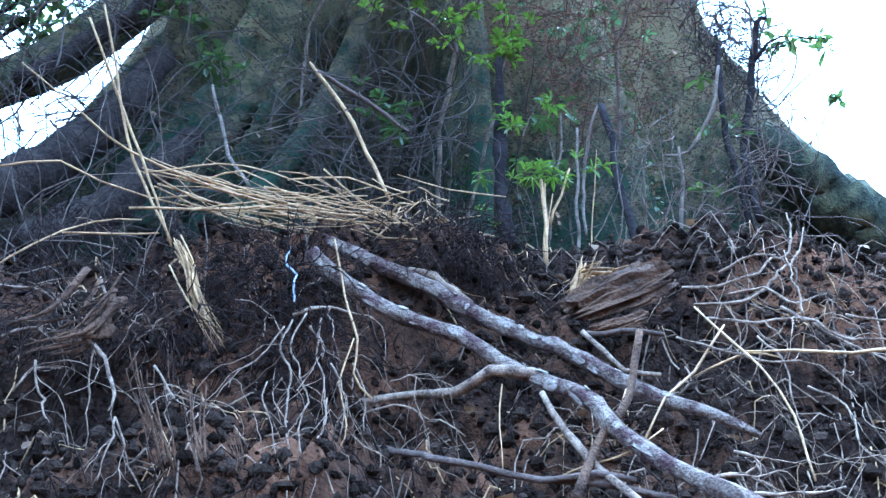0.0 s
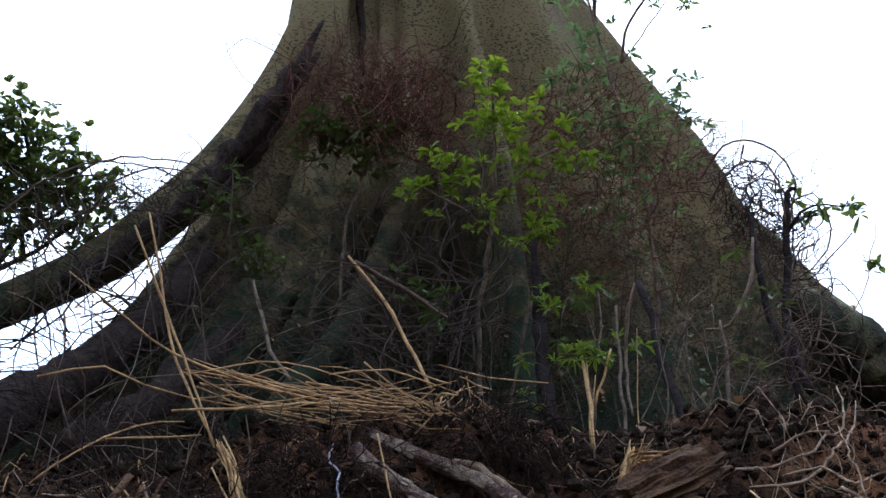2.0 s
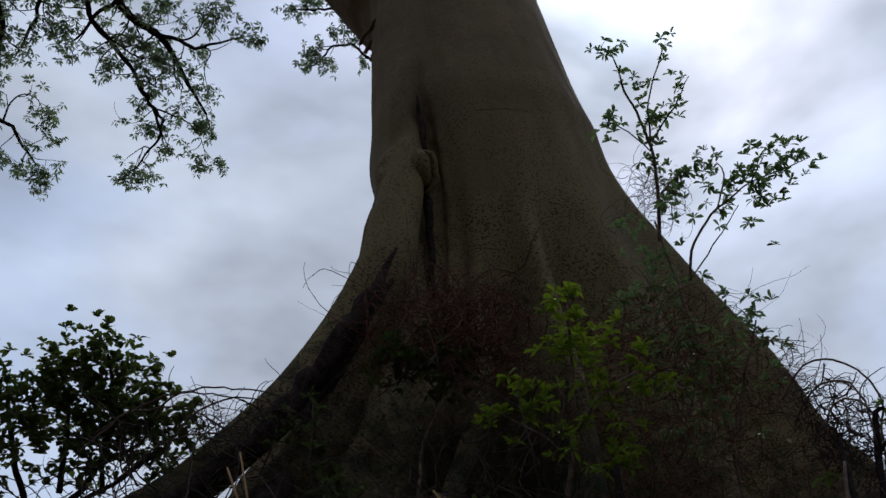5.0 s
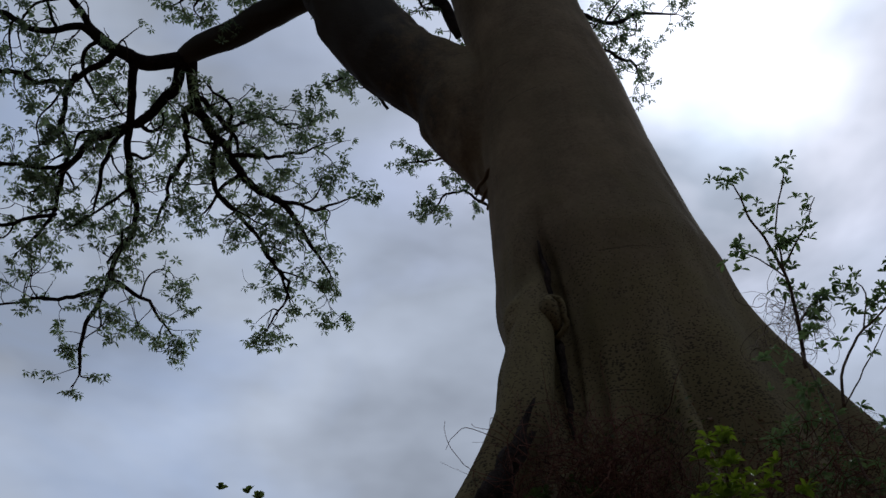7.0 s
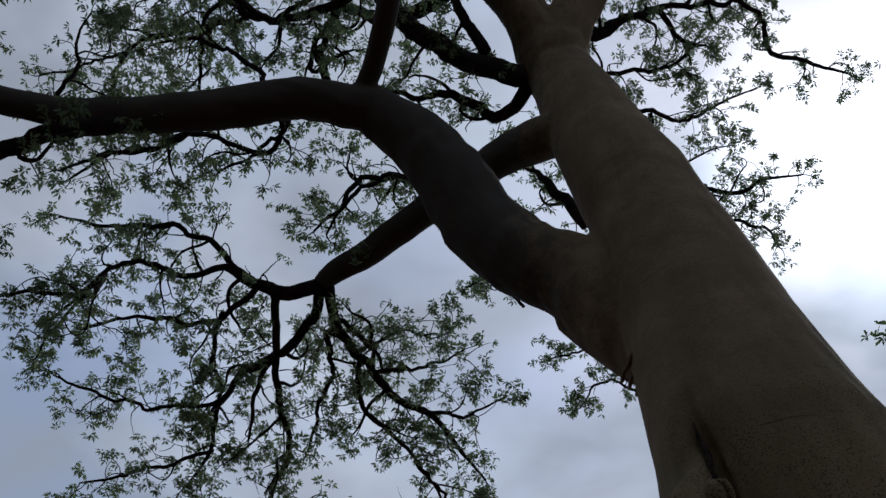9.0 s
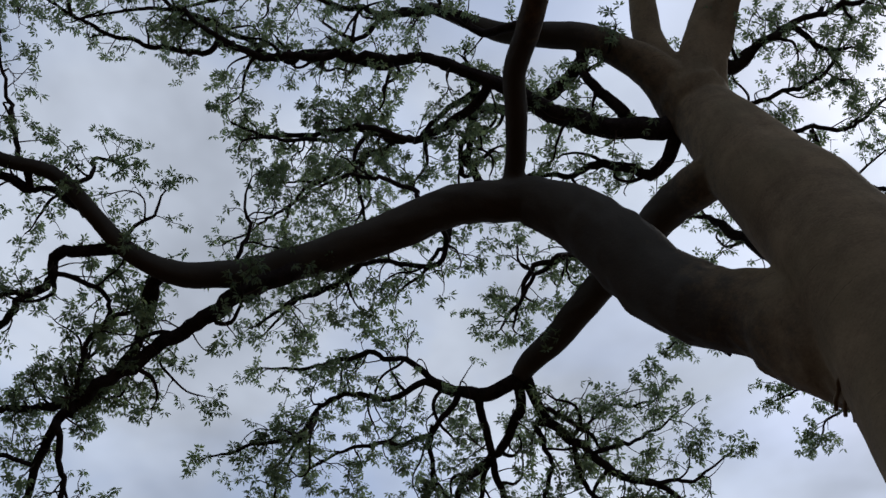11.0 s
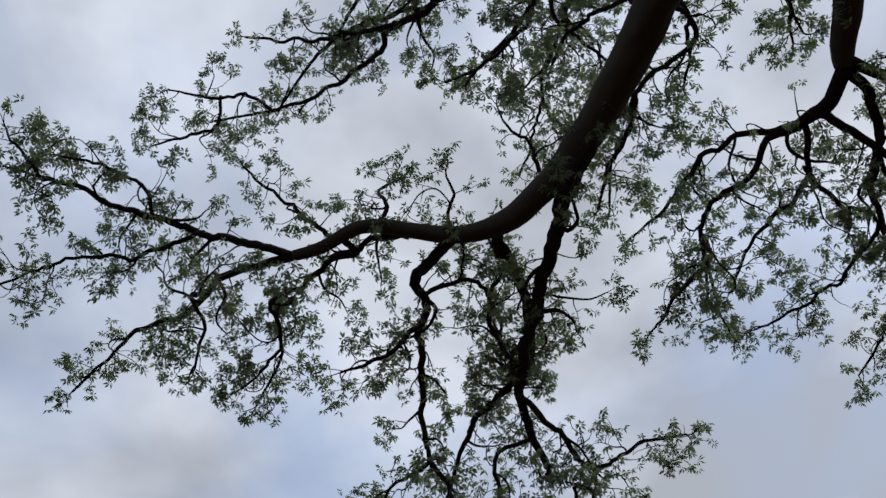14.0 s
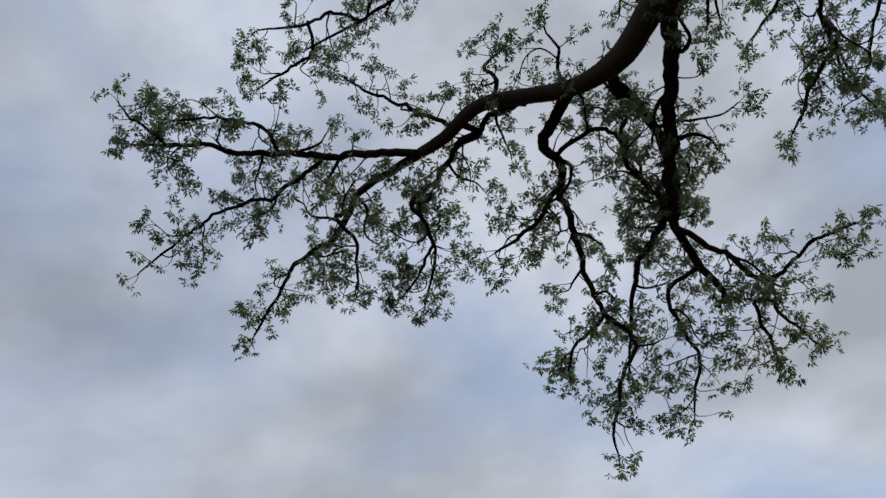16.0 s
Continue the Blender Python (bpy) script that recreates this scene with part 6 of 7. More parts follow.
plant("creeper", "dark-leaved creeper hanging on the trunk", "creeper", [
    [(-0.54, 3.63, 2.82, 0.006), (-0.52, 3.61, 3.14, 0.007), (-0.45, 3.55, 3.40, 0.006), (-0.42, 3.50, 3.60, 0.004)], [(-0.45, 3.55, 3.40, 0.004), (-0.34, 3.53, 3.53, 0.004)],
], [(-0.627, 3.515, 3.627), (-0.570, 3.512, 3.648), (-0.522, 3.492, 3.596), (-0.465, 3.488, 3.616), (-0.410, 3.494, 3.578), (-0.353, 3.489, 3.597), (-0.604, 3.520, 3.565), (-0.534, 3.506, 3.528), (-0.443, 3.495, 3.529), (-0.377, 3.499, 3.515), (-0.333, 3.508, 3.569), (-0.488, 3.502, 3.485), (-0.410, 3.503, 3.481), (-0.171, 2.982, 2.647), (-0.153, 2.977, 2.663), (-0.906, 3.284, 3.191), (-0.965, 3.324, 3.306), (-0.791, 3.200, 2.950), (-0.754, 3.205, 2.960), (-0.645, 3.507, 3.534)], 53, DEAD_TWIG, LEAF_DARK, 0.052, 9, 0.22, near=0.045, each=6)
plant("side_shrub", "soft green shrub growing over the buttress", "shrub", [
    [(0.62, 3.43, 2.74, 0.008), (0.62, 3.39, 3.10, 0.007), (0.57, 3.35, 3.43, 0.006), (0.47, 3.33, 4.04, 0.005)], [(0.62, 3.39, 3.10, 0.005), (0.74, 3.37, 3.43, 0.005), (0.78, 3.34, 3.56, 0.003)], [(0.57, 3.35, 3.43, 0.005), (0.48, 3.39, 3.58, 0.004), (0.41, 3.36, 3.83, 0.003)],
], [(0.425, 3.342, 4.025), (0.457, 3.373, 3.977), (0.405, 3.392, 3.872), (0.432, 3.373, 3.805), (0.358, 3.395, 3.693), (0.422, 3.408, 3.660), (0.478, 3.395, 3.572), (0.543, 3.362, 3.611), (0.433, 3.437, 3.512), (0.553, 3.383, 3.474), (0.616, 3.355, 3.503), (0.709, 3.355, 3.572), (0.749, 3.360, 3.549), (0.780, 3.339, 3.571), (0.728, 3.351, 3.471), (0.646, 3.359, 3.383), (0.543, 3.391, 3.358), (0.594, 3.370, 3.273), (0.653, 3.372, 3.248), (0.484, 3.364, 3.206), (0.725, 3.358, 3.355), (0.467, 3.432, 3.409), (0.383, 3.438, 3.416), (0.427, 3.426, 3.323)], 54, DEAD_TWIG, LEAF_GREY, 0.046, 9, 0.17, near=0.07, each=7)
plant("low_shrub", "small green fern-like shrub at the foot of the trunk", "shrub", [
    [(0.30, 3.00, 2.19, 0.004), (0.31, 2.96, 2.35, 0.004), (0.31, 2.98, 2.47, 0.003)], [(0.35, 3.03, 2.47, 0.004), (0.37, 3.05, 2.70, 0.003)],
], [(0.277, 2.975, 2.489), (0.320, 2.966, 2.503), (0.359, 2.973, 2.468), (0.400, 3.007, 2.509), (0.292, 2.981, 2.464), (0.335, 3.052, 2.708), (0.380, 3.045, 2.712), (0.360, 3.060, 2.681), (0.914, 3.062, 2.657), (0.779, 3.051, 2.475)], 55, DEAD_TWIG, LEAF_DARK, 0.05, 8, 0.22)
plant("shoulder_sapling", "sapling with grey-green leaf rosettes on the trunk's shoulder", "sapling", [
    [(0.61, 4.17, 4.53, 0.0105), (0.62, 4.06, 4.76, 0.0099), (0.61, 3.96, 4.97, 0.0081), (0.54, 3.87, 5.17, 0.0062), (0.46, 3.73, 5.40, 0.0037)],
    [(0.61, 3.96, 4.97, 0.0062), (0.62, 3.85, 5.17, 0.0043), (0.71, 3.71, 5.38, 0.0037)],
    [(0.62, 3.94, 4.99, 0.0056), (0.74, 3.87, 5.13, 0.0043), (0.83, 3.79, 5.26, 0.0025)],
    [(0.61, 3.98, 4.95, 0.0043), (0.50, 3.92, 5.04, 0.0037), (0.41, 3.89, 5.09, 0.0025)],
    [(0.62, 4.09, 4.72, 0.0062), (0.68, 4.04, 4.77, 0.0056), (0.74, 4.00, 4.80, 0.0043)],
], [(0.409, 3.702, 5.436), (0.472, 3.708, 5.421), (0.709, 3.705, 5.381), (0.528, 3.804, 5.285), (0.579, 3.823, 5.254), (0.401, 3.884, 5.097), (0.439, 3.903, 5.069), (0.616, 3.887, 5.132), (0.653, 3.905, 5.103), (0.741, 3.856, 5.139), (0.624, 3.923, 5.011), (0.611, 3.995, 4.926), (0.648, 4.012, 4.897), (0.814, 3.808, 5.249), (0.665, 4.058, 4.752), (0.710, 4.022, 4.788), (0.765, 4.002, 4.799), (0.805, 3.991, 4.802), (0.738, 4.030, 4.719), (0.668, 4.059, 4.699), (0.572, 3.915, 5.031)], 56, DEAD_TWIG, LEAF_GREY, 0.052, 8, 0.18, near=0.04, each=4)
plant("shoulder_sapling", "spreading sapling with small leaves rising from the buttress", "sapling", [
    [(0.72, 4.18, 4.29, 0.0081), (0.76, 4.11, 4.47, 0.0068), (0.89, 4.05, 4.61, 0.0062), (1.06, 3.99, 4.71, 0.0043), (1.23, 3.97, 4.76, 0.0037), (1.34, 3.92, 4.78, 0.0025)],
    [(0.72, 4.18, 4.29, 0.0043), (0.85, 4.12, 4.43, 0.0037), (0.99, 4.03, 4.61, 0.0025)],
    [(0.89, 4.05, 4.61, 0.0043), (0.94, 3.99, 4.76, 0.0037), (0.91, 3.95, 4.82, 0.0025)],
    [(1.06, 3.99, 4.71, 0.0037), (1.14, 3.94, 4.83, 0.0025)],
], [(0.887, 3.957, 4.821), (0.936, 3.965, 4.795), (0.968, 3.991, 4.751), (1.074, 3.975, 4.817), (1.157, 3.915, 4.861), (1.180, 3.921, 4.844), (1.068, 3.978, 4.732), (1.115, 3.981, 4.710), (1.177, 3.966, 4.705), (1.210, 3.952, 4.794), (1.327, 3.923, 4.779), (1.358, 3.907, 4.786), (0.971, 4.013, 4.636), (1.082, 3.993, 4.621), (1.088, 4.024, 4.576), (1.023, 3.991, 4.646), (0.884, 4.021, 4.655), (1.210, 3.978, 4.675)], 57, DEAD_TWIG, LEAF_GREY, 0.052, 8, 0.18, near=0.05, each=5)
plant("dark_bush", "dense dark-leaved bush behind the raised root", "bush", [
    [(-1.89, 3.40, 2.80, 0.016), (-1.84, 3.41, 2.98, 0.014), (-1.72, 3.40, 3.15, 0.011), (-1.67, 3.37, 3.37, 0.008), (-1.69, 3.24, 3.59, 0.005)],
    [(-1.84, 3.41, 2.98, 0.011), (-1.64, 3.40, 3.10, 0.009), (-1.47, 3.41, 3.23, 0.007), (-1.40, 3.40, 3.32, 0.004)],
    [(-1.72, 3.40, 3.15, 0.009), (-1.57, 3.42, 3.26, 0.007), (-1.50, 3.37, 3.41, 0.006), (-1.57, 3.34, 3.51, 0.003)],
    [(-1.89, 3.37, 2.88, 0.013), (-1.99, 3.30, 3.18, 0.012), (-2.01, 3.17, 3.40, 0.007)],
    [(-1.82, 3.26, 3.20, 0.009), (-1.63, 3.33, 3.27, 0.007), (-1.46, 3.40, 3.27, 0.004)],
], [(-1.743, 3.206, 3.593), (-1.682, 3.242, 3.587), (-1.659, 3.279, 3.546), (-1.732, 3.255, 3.524), (-1.625, 3.309, 3.525), (-1.701, 3.306, 3.465), (-1.585, 3.338, 3.465), (-1.643, 3.337, 3.419), (-1.742, 3.325, 3.394), (-1.540, 3.358, 3.401), (-1.495, 3.385, 3.388), (-1.672, 3.337, 3.325), (-1.600, 3.371, 3.326), (-1.745, 3.325, 3.275), (-1.516, 3.389, 3.295), (-1.452, 3.383, 3.313), (-1.416, 3.415, 3.280), (-1.699, 3.334, 3.231), (-1.574, 3.386, 3.250), (-1.394, 3.394, 3.339), (-1.818, 3.208, 3.525), (-1.878, 3.244, 3.405), (-1.852, 3.317, 3.300), (-1.945, 3.220, 3.491), (-1.950, 3.251, 3.318), (-2.033, 3.209, 3.418)], 58, BARK_DARK, LEAF_DARK, 0.044, 8, 0.26, near=0.055, each=14)
high_bush = plant("dark_bush", "upper part of a dense dark-leaved bush", "bush", [
    [(-2.17, 3.18, 3.24, 0.012), (-2.09, 3.18, 3.47, 0.009), (-2.12, 3.11, 3.67, 0.006)], [(-1.82, 3.36, 3.29, 0.012), (-1.81, 3.32, 3.50, 0.008), (-1.85, 3.23, 3.73, 0.005)], [(-1.68, 3.42, 3.30, 0.010), (-1.67, 3.32, 3.51, 0.006)],
], [(-2.145, 3.053, 3.731), (-2.130, 3.085, 3.698), (-2.094, 3.109, 3.695), (-2.151, 3.090, 3.628), (-2.191, 3.066, 3.558), (-2.085, 3.111, 3.595), (-2.032, 3.155, 3.577), (-2.228, 3.078, 3.497), (-1.985, 3.186, 3.503), (-2.110, 3.122, 3.484), (-1.910, 3.201, 3.551), (-1.895, 3.220, 3.488), (-1.858, 3.221, 3.732), (-1.836, 3.243, 3.717), (-1.782, 3.278, 3.705), (-1.855, 3.250, 3.646), (-1.767, 3.277, 3.614), (-1.707, 3.296, 3.630), (-1.670, 3.339, 3.586), (-1.741, 3.308, 3.516), (-1.615, 3.340, 3.519), (-1.579, 3.374, 3.595), (-1.557, 3.383, 3.486), (-1.639, 3.372, 3.441), (-1.775, 3.315, 3.427), (-1.962, 3.229, 3.404), (-2.104, 3.157, 3.383), (-2.206, 3.101, 3.366), (-1.498, 3.425, 3.453), (-1.460, 3.458, 3.417), (-1.890, 3.283, 3.376), (-1.700, 3.376, 3.378), (-2.053, 3.222, 3.318)], 59, BARK_DARK, LEAF_DARK, 0.044, 8, 0.26, near=0.05, each=16)
high_bush.location.z -= 0.24
plant("vine_sapling", "leaning dark sapling with long drooping leaves", "sapling", [
    [(0.94, 2.94, 2.32, 0.012), (0.95, 3.09, 2.54, 0.013), (1.01, 3.20, 2.80, 0.013), (1.05, 3.23, 2.98, 0.012), (1.07, 3.22, 3.10, 0.010), (1.10, 3.21, 3.11, 0.006)],
    [(1.05, 3.23, 2.96, 0.008), (1.15, 3.22, 3.04, 0.004), (1.32, 3.22, 3.04, 0.003)],
    [(0.92, 2.96, 2.29, 0.011), (0.91, 3.09, 2.57, 0.011), (0.92, 3.19, 2.89, 0.010), (0.94, 3.24, 3.03, 0.006)],
    [(1.01, 3.21, 2.77, 0.004), (1.14, 3.26, 2.82, 0.003), (1.28, 3.27, 2.96, 0.002)],
], [(1.098, 3.212, 3.099), (1.121, 3.240, 3.025), (1.148, 3.224, 3.038), (1.182, 3.219, 3.023), (1.251, 3.227, 3.024), (1.277, 3.211, 3.036), (1.310, 3.205, 3.021), (1.317, 3.293, 2.866), (1.356, 3.292, 2.827), (0.949, 3.151, 2.689), (0.856, 3.199, 2.914)], 60, BARK_DARK, LEAF_DARK, 0.06, 4, 0.22, near=0.015)
rod("bare_stem", [(0.48, 2.93, 2.68, 0.011), (0.49, 2.87, 2.56, 0.012), (0.50, 2.81, 2.43, 0.013), (0.51, 2.73, 2.28, 0.013), (0.53, 2.63, 2.11, 0.014)], BARK_DARK, "dark bare stem standing before the buttress", "stem", "bare stems", 61)
# rough rod that draws the upright dark stripe beside the rib
rod("bare_stem", [(0.18, 3.09, 2.91, 0.009), (0.18, 3.08, 2.68, 0.018), (0.18, 3.00, 2.44, 0.021), (0.19, 2.90, 2.23, 0.023)], BARK_DARK, "rough dark upright stripe against the trunk", "stem", "bare stems", 62, lump=0.2)
rod("bare_stem", [(0.71, 2.94, 2.55, 0.004), (0.70, 2.90, 2.36, 0.006), (0.65, 2.80, 2.15, 0.006)], DEAD_TWIG, "thin bare stem before the buttress", "stem", "bare stems", 63)
rod("bare_stem", [(0.41, 2.97, 2.62, 0.004), (0.39, 2.85, 2.36, 0.005), (0.37, 2.75, 2.16, 0.005)], DEAD_TWIG, "thin bare stem before the buttress", "stem", "bare stems", 64)
rod("bare_stem", [(0.47, 2.93, 2.68, 0.004), (0.44, 2.93, 2.58, 0.005), (0.42, 2.93, 2.42, 0.005), (0.40, 2.78, 2.23, 0.004)], DEAD_TWIG, "thin curved bare stem", "stem", "bare stems", 65)
rod("bare_stem", [(0.89, 3.09, 2.88, 0.005), (0.85, 3.06, 2.72, 0.006), (0.76, 3.03, 2.57, 0.005), (0.69, 3.05, 2.56, 0.004)], DEAD_TWIG, "pale looping vine stem", "stem", "bare stems", 66)
rod("bare_stem", [(-0.61, 2.64, 2.54, 0.003), (-0.65, 2.70, 2.65, 0.004), (-0.57, 2.58, 2.42, 0.005), (-0.48, 2.44, 2.27, 0.004)], DEAD_TWIG, "grey bare stem above the straw", "stem", "bare stems", 67)
rod("bare_stem", [(-0.36, 2.72, 2.70, 0.007), (-0.27, 2.76, 2.66, 0.007), (-0.20, 2.78, 2.61, 0.007), (-0.10, 2.81, 2.55, 0.004)], STICK, "bare brown stem across the hollow", "stem", "bare stems", 68)

for i, row in enumerate((
    [(-1.46, 3.19, 3.22, 0.004), (-1.35, 3.18, 3.33, 0.004), (-1.18, 3.22, 3.37, 0.003), (-1.04, 3.32, 3.38, 0.003), (-0.97, 3.44, 3.31, 0.003)],
    [(-1.62, 3.14, 3.17, 0.004), (-1.46, 3.15, 3.28, 0.004), (-1.28, 3.20, 3.34, 0.003), (-1.14, 3.30, 3.35, 0.003), (-1.04, 3.43, 3.28, 0.003)],
    [(-1.38, 3.17, 3.09, 0.004), (-1.25, 3.19, 3.27, 0.004), (-1.11, 3.26, 3.34, 0.003), (-1.01, 3.36, 3.34, 0.002)],
    [(-1.64, 3.06, 3.05, 0.004), (-1.50, 3.11, 3.22, 0.004), (-1.32, 3.22, 3.28, 0.003), (-1.15, 3.32, 3.21, 0.003)],
    [(-1.48, 3.07, 2.96, 0.004), (-1.36, 3.16, 3.13, 0.003), (-1.20, 3.20, 3.18, 0.003), (-1.08, 3.32, 3.14, 0.003)],
)):
    rod("bare_stem", row, STICK, "thin dead vine arching over the raised root", "stem", "arching vines", 620 + i, 0.006, 0.05, 5)
for i, row in enumerate((
    [(0.82, 3.39, 3.25, 0.004), (0.90, 3.32, 3.34, 0.004), (0.99, 3.25, 3.32, 0.004), (1.07, 3.22, 3.22, 0.004), (1.09, 3.23, 3.07, 0.004), (1.04, 3.27, 2.88, 0.004), (0.94, 3.25, 2.71, 0.003)],
    [(0.84, 3.37, 3.15, 0.004), (0.91, 3.31, 3.25, 0.004), (0.99, 3.23, 3.24, 0.004), (1.04, 3.21, 3.13, 0.004), (1.05, 3.23, 2.97, 0.003)],
    [(0.92, 3.34, 3.07, 0.004), (0.96, 3.28, 3.17, 0.004), (1.03, 3.24, 3.16, 0.004), (1.08, 3.24, 3.06, 0.004), (1.07, 3.28, 2.84, 0.003), (1.07, 3.24, 2.63, 0.003)],
    [(1.08, 3.23, 3.07, 0.004), (1.15, 3.20, 3.08, 0.003), (1.20, 3.22, 3.00, 0.003), (1.16, 3.23, 2.88, 0.003), (1.08, 3.23, 2.80, 0.003)],
    [(0.89, 3.25, 2.76, 0.004), (1.00, 3.28, 2.89, 0.004), (1.09, 3.26, 2.86, 0.003), (1.13, 3.25, 2.72, 0.003), (1.07, 3.22, 2.54, 0.003)],
)):
    rod("bare_stem", row, DEAD_TWIG, "grey dead vine looping at the buttress edge", "stem", "looping vines", 640 + i, 0.006, 0.05, 5)


def dead_shrub(foot, way, length, seed, mat, label, stems=3, forks=7, r=0.004, droop=-0.02, group="dead shrubs"):
    """A leafless shrub: thin crooked stems with side twigs."""
    rng = np.random.default_rng(seed)
    top = tagged(new("dead_shrub"), label, "shrub", group)
    top.location = foot
    bpy.context.view_layer.update()
    for _ in range(stems):
        s = Soup()

        def grow(p, d, ln, rad, depth):
            n = max(5, int(ln / 0.06))
            pts = [(*p, rad)]
            for k in range(n):
                d = d + rng.normal(size=3) * 0.13 + np.array((0, 0, droop))
                d /= np.linalg.norm(d)
                p = p + d * ln / n
                pts.append((*p, rad * (1 - 0.75 * (k + 1) / n)))
                if depth and k > n * 0.2 and rng.random() < forks / n:
                    grow(p, d + rng.normal(size=3) * 0.55, ln * rng.uniform(0.25, 0.55), rad * 0.6, depth - 1)
            tube(s, np.array(pts), 5, cap=False)

        d = np.array(way, float) + rng.normal(size=3) * 0.15
        grow(np.array(foot, float) + rng.normal(size=3) * (0.08, 0.08, 0.01), d / np.linalg.norm(d), length * rng.uniform(0.7, 1.15), r * rng.uniform(0.7, 1.2), 2)
        part_of("stem", s.mesh("stem", mat), top)


thicket_rng = np.random.default_rng(91)
for i in range(20):
    x, y = thicket_rng.uniform(-1.05, 0.1), thicket_rng.uniform(2.5, 3.3)
    lean = (-0.6 + 0.3 * thicket_rng.normal(), 0.1 * thicket_rng.normal(), 1.0)
    dead_shrub((x, y, ground_height(x, y) - 0.02), lean, thicket_rng.uniform(0.3, 0.65), 500 + i, STICK if i % 2 else TWIG_DARK, "leafless grey thicket stems before the trunk", 2, 4, 0.0026)
# stems in the hollow wear darker twig bark in place of its shade
for i in range(9):
    x, y = thicket_rng.uniform(-0.25, 0.1), thicket_rng.uniform(2.9, 3.4)
    dead_shrub((x, y, ground_height(x, y) - 0.02), (0.06 * thicket_rng.normal(), 0.15, 1.0), thicket_rng.uniform(0.65, 1.0), 540 + i, TWIG_DARK, "upright leafless stems in the hollow of the trunk", 3, 4, 0.004)
for i in range(8):
    x, y = thicket_rng.uniform(0.25, 0.66), thicket_rng.uniform(2.7, 3.3)
    dead_shrub((x, y, ground_height(x, y) - 0.02), (0.1 * thicket_rng.normal(), 0.15, 1.0), thicket_rng.uniform(0.3, 0.6), 560 + i, DEAD_TWIG, "thin leafless stems before the buttress", 2, 4, 0.0028)
for i in range(6):
    x, y = thicket_rng.uniform(-2.0, -1.1), thicket_rng.uniform(2.7, 3.3)
    dead_shrub((x, y, ground_height(x, y) - 0.02), (-0.2 + 0.3 * thicket_rng.normal(), 0.1, 1.0), thicket_rng.uniform(0.15, 0.3), 580 + i, DEAD_TWIG, "leafless dark stems under the raised root", 2, 6, 0.004)


def vine_mass(at, spread, count, seed, mat, label, ln=0.34, r=0.002, name="dead_vine", bend=0.45):
    """A tangle of thin dead vines: too many strands to count."""
    rng = np.random.default_rng(seed)
    s = Soup()
    for _ in range(count):
        p = np.array(at) + np.clip(rng.normal(size=3), -1.7, 1.7) * spread
        d = rng.normal(size=3)
        d[1] *= 0.4
        d /= np.linalg.norm(d)
        axis = rng.normal(size=3)
        axis *= bend * rng.uniform(0.5, 1.5) / np.linalg.norm(axis)
        pts, rad = [], r * rng.uniform(0.5, 1.4)
        for k in range(11):
            pts.append((*p, rad * (1 - 0.06 * k)))
            d = d + np.cross(axis, d) + rng.normal(size=3) * 0.14
            d /= np.linalg.norm(d)
            p = p + d * ln * rng.uniform(0.06, 0.17)
        tube(s, np.array(pts), 4, cap=False)
    tagged(new(name, s.mesh(name, mat)), label, "vine", kind="stuff")


vine_mass([(-0.426, 3.526, 3.755)][0], (0.18, 0.06, 0.10), 380, 71, RED_TWIG, "red-brown tangle of dead vine on the trunk")
vine_mass([(-0.220, 3.500, 3.636)][0], (0.12, 0.06, 0.08), 140, 72, RED_TWIG, "red-brown dead vine trailing over the trunk")
vine_mass([(0.553, 3.347, 3.104)][0], (0.20, 0.10, 0.20), 330, 73, RED_TWIG, "red-brown dead brush before the buttress", 0.34, 0.0015)
vine_mass([(0.469, 3.401, 3.464)][0], (0.15, 0.08, 0.16), 160, 74, RED_TWIG, "thin dead brush on the buttress")
vine_mass([(0.981, 3.405, 3.133)][0], (0.06, 0.05, 0.10), 130, 75, TWIG_DARK, "brown looping vine tangle at the edge of the buttress", 0.19, 0.0024, bend=0.5)
vine_mass([(1.056, 3.288, 2.965)][0], (0.07, 0.05, 0.13), 130, 76, TWIG_DARK, "brown vine strands hanging from a leaning sapling", 0.17, 0.0022, bend=0.4)
vine_mass([(0.917, 3.032, 2.411)][0], (0.12, 0.10, 0.12), 70, 77, STICK, "brown vine strands at the foot of the buttress", 0.42, 0.0022, bend=0.6)
vine_mass([(0.865, 3.436, 3.366)][0], (0.03, 0.05, 0.05), 40, 78, DEAD_TWIG, "fine vine loops against the sky", 0.2, 0.0014, bend=0.8)
vine_mass([(0.563, 4.039, 4.717)][0], (0.08, 0.05, 0.06), 80, 79, DEAD_TWIG, "fine dead twigs round the sapling's foot", 0.26, 0.0016, bend=0.6)
vine_mass([(-1.207, 3.276, 3.247)][0], (0.18, 0.10, 0.03), 110, 80, TWIG_DARK, "thin dead twigs arching over the raised root", 0.15, 0.0022)
vine_mass([(-1.436, 3.103, 2.918)][0], (0.20, 0.10, 0.10), 80, 81, TWIG_DARK, "thin dark dead twigs under the bush", 0.3, 0.0028, bend=0.25)
vine_mass([(-1.316, 3.032, 2.649)][0], (0.22, 0.10, 0.10), 70, 82, TWIG_DARK, "thin dead twigs under the raised root", 0.45, 0.003, bend=0.16)
vine_mass([(-0.899, 3.151, 2.996)][0], (0.20, 0.10, 0.13), 50, 83, TWIG_DARK, "thin dead twigs before the roots", 0.34, 0.0026, bend=0.2)
# darker twig colour stands for shade inside the hollow
vine_mass([(-0.134, 3.188, 2.811)][0], (0.10, 0.10, 0.18), 60, 84, TWIG_DARK, "thin hanging stems in the hollow of the trunk", 0.6, 0.0022)

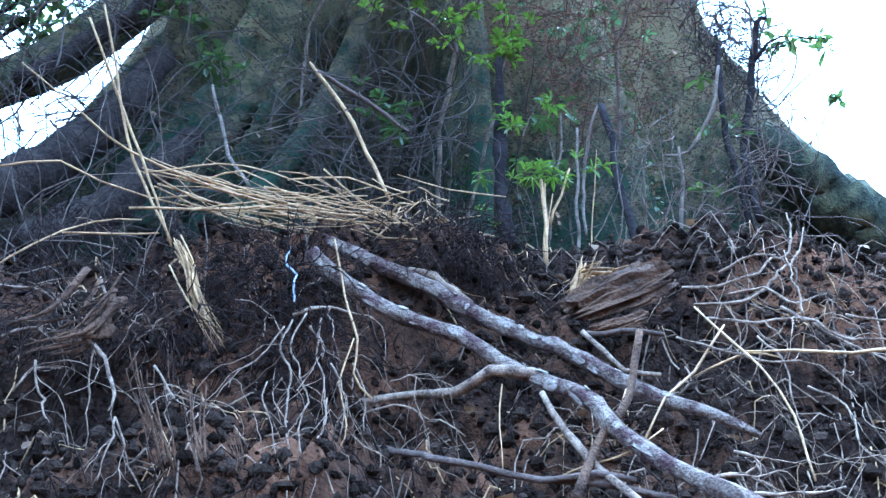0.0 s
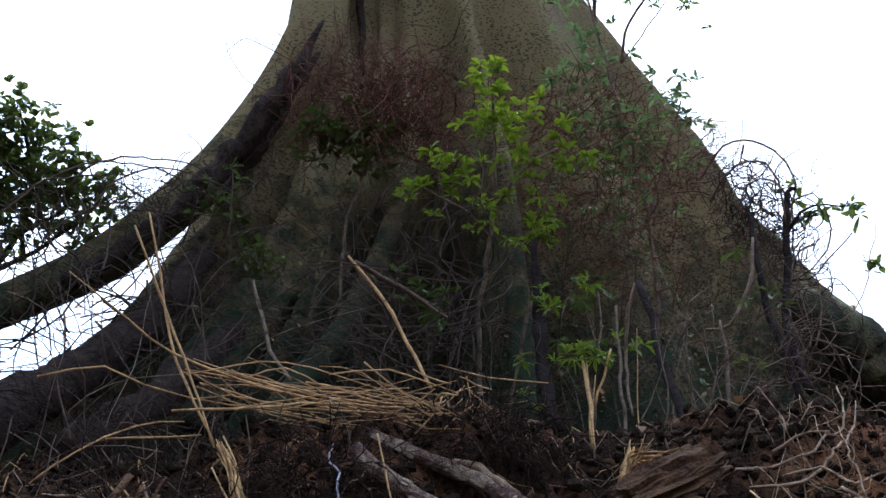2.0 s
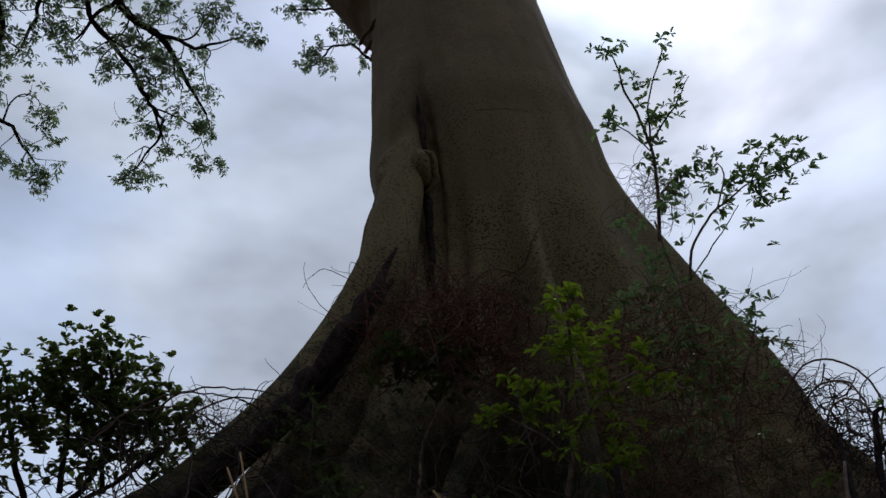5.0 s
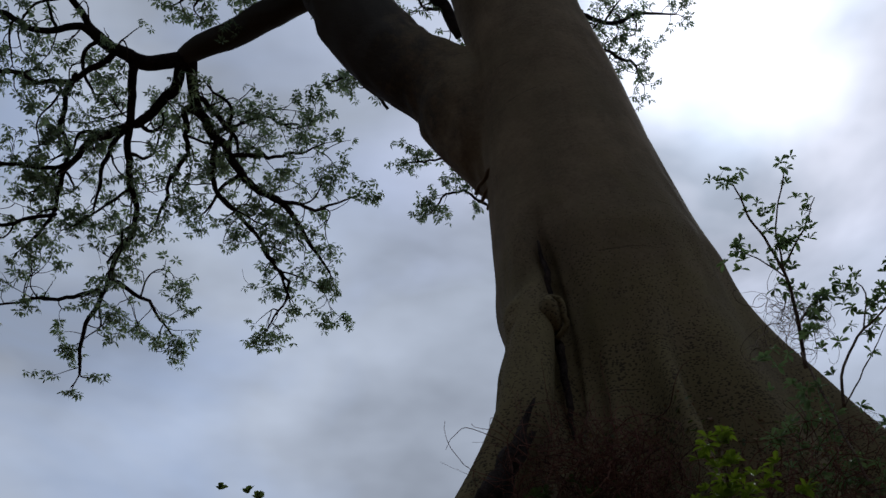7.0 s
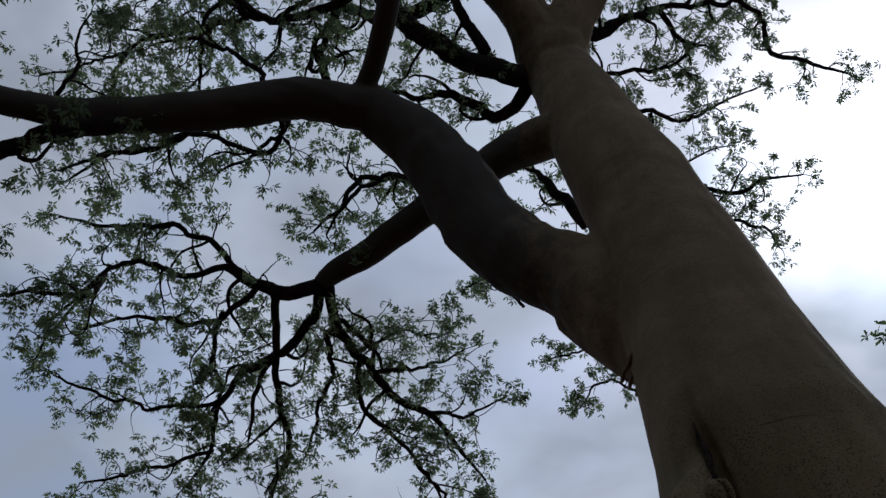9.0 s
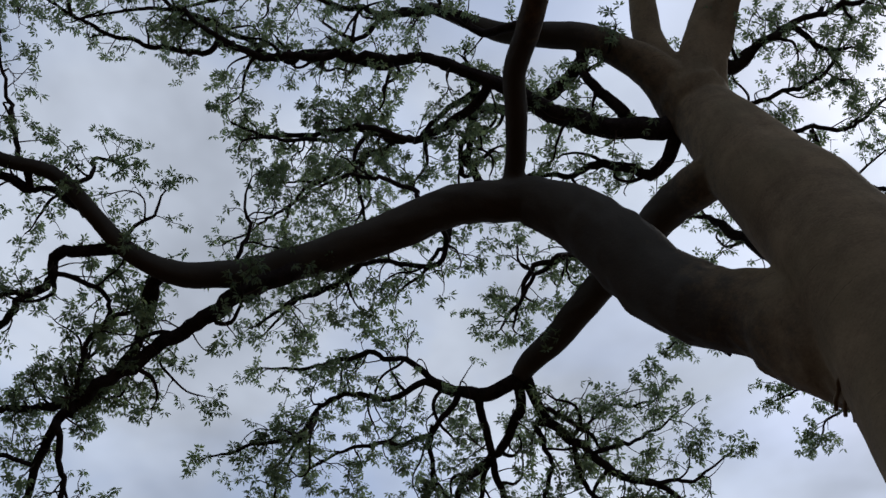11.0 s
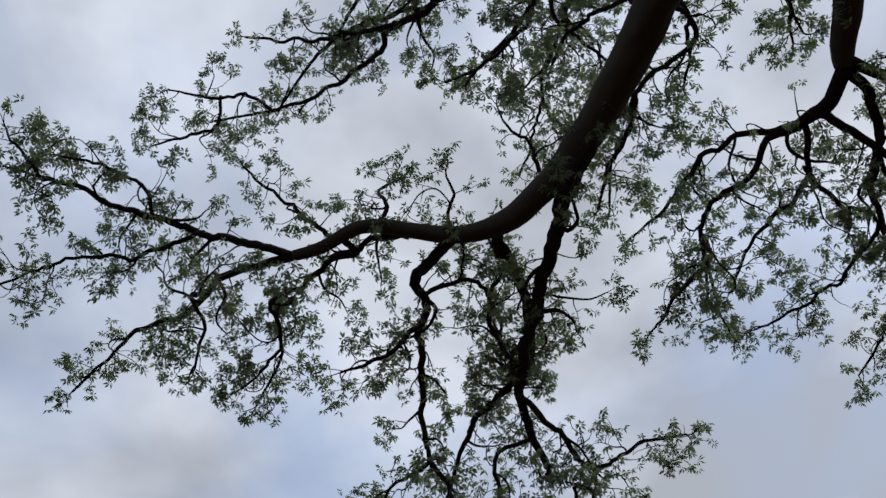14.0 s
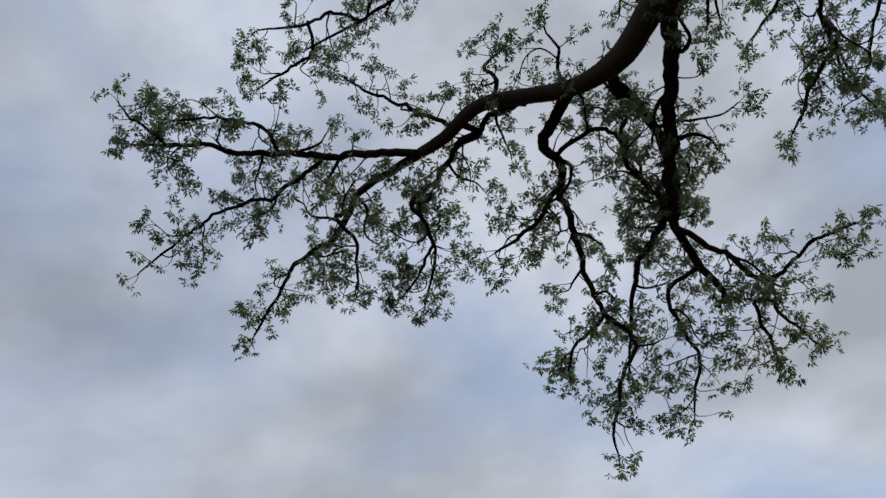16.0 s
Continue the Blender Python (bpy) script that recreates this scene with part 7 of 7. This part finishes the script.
vine_mass([(-0.740, 2.635, 2.458)][0], (0.30, 0.14, 0.09), 34, 85, TWIG_DARK, "fine brown dead stems tangled before the ribs", 0.42, 0.0018, bend=0.13)
# strands before the hollow, darkened by colour as if shaded
vine_mass([(-0.234, 2.800, 2.552)][0], (0.18, 0.12, 0.10), 40, 86, TWIG_DARK, "fine brown dead stems tangled before the hollow", 0.42, 0.0018, bend=0.13)
vine_mass([(0.838, 2.946, 2.428)][0], (0.20, 0.12, 0.10), 26, 87, STICK, "fine brown dead stems before the buttress", 0.36, 0.0018, bend=0.2)
vine_mass([(-0.855, 2.273, 2.095)][0], (0.20, 0.12, 0.05), 34, 88, DEAD_TWIG, "fine dead stems over the dark earth", 0.5, 0.0016, bend=0.15)


def litter(count, seed):
    rng = np.random.default_rng(seed)
    s = Soup()
    for _ in range(count):
        x, y = rng.uniform(-1.4, 1.4), rng.uniform(1.6, 3.4)
        d = rng.normal(size=3) * (1, 1, 0.4)
        leaf_blade(s, np.array((x, y, ground_height(x, y) + 0.012)), d, rng.uniform(0.02, 0.05), rng, 0.35)
    tagged(new("fallen_leaf", s.mesh("fallen_leaf", LEAF_DRY, False)), "dry brown fallen leaves on the earth", "leaves", kind="stuff")


litter(260, 9)


# ---- flakes of moss, dead leaf and lichen that cling to the foot of the trunk ----
def bark_flakes(count, seed):
    rng = np.random.default_rng(seed)
    dark, dry = Soup(), Soup()
    for _ in range(count):
        a, z = radians(rng.uniform(-150, 2)), 2.05 + 2.4 * rng.random() ** 1.6
        r = trunk_reach(a, z) + rng.uniform(-0.015, 0.02)
        p = np.array((float(np.interp(z, AXIS_Z, AXIS_X)) + r * math.cos(a), AXIS_Y + r * math.sin(a), z))
        d = rng.normal(size=3) + np.array((math.cos(a), math.sin(a), -0.6)) * 0.5
        leaf_blade(dark if rng.random() < 0.7 else dry, p, d, rng.uniform(0.010, 0.034), rng, 0.38)
    tagged(part_of("moss_flake", dark.mesh("moss_flake", LEAF_DARK, False), tree, "dark green moss and small leaves on the bark"), kind="stuff")
    tagged(part_of("dead_leaf", dry.mesh("dead_leaf", LEAF_DRY, False), tree, "dead brown leaf bits caught on the bark"), kind="stuff")


bark_flakes(6500, 12)
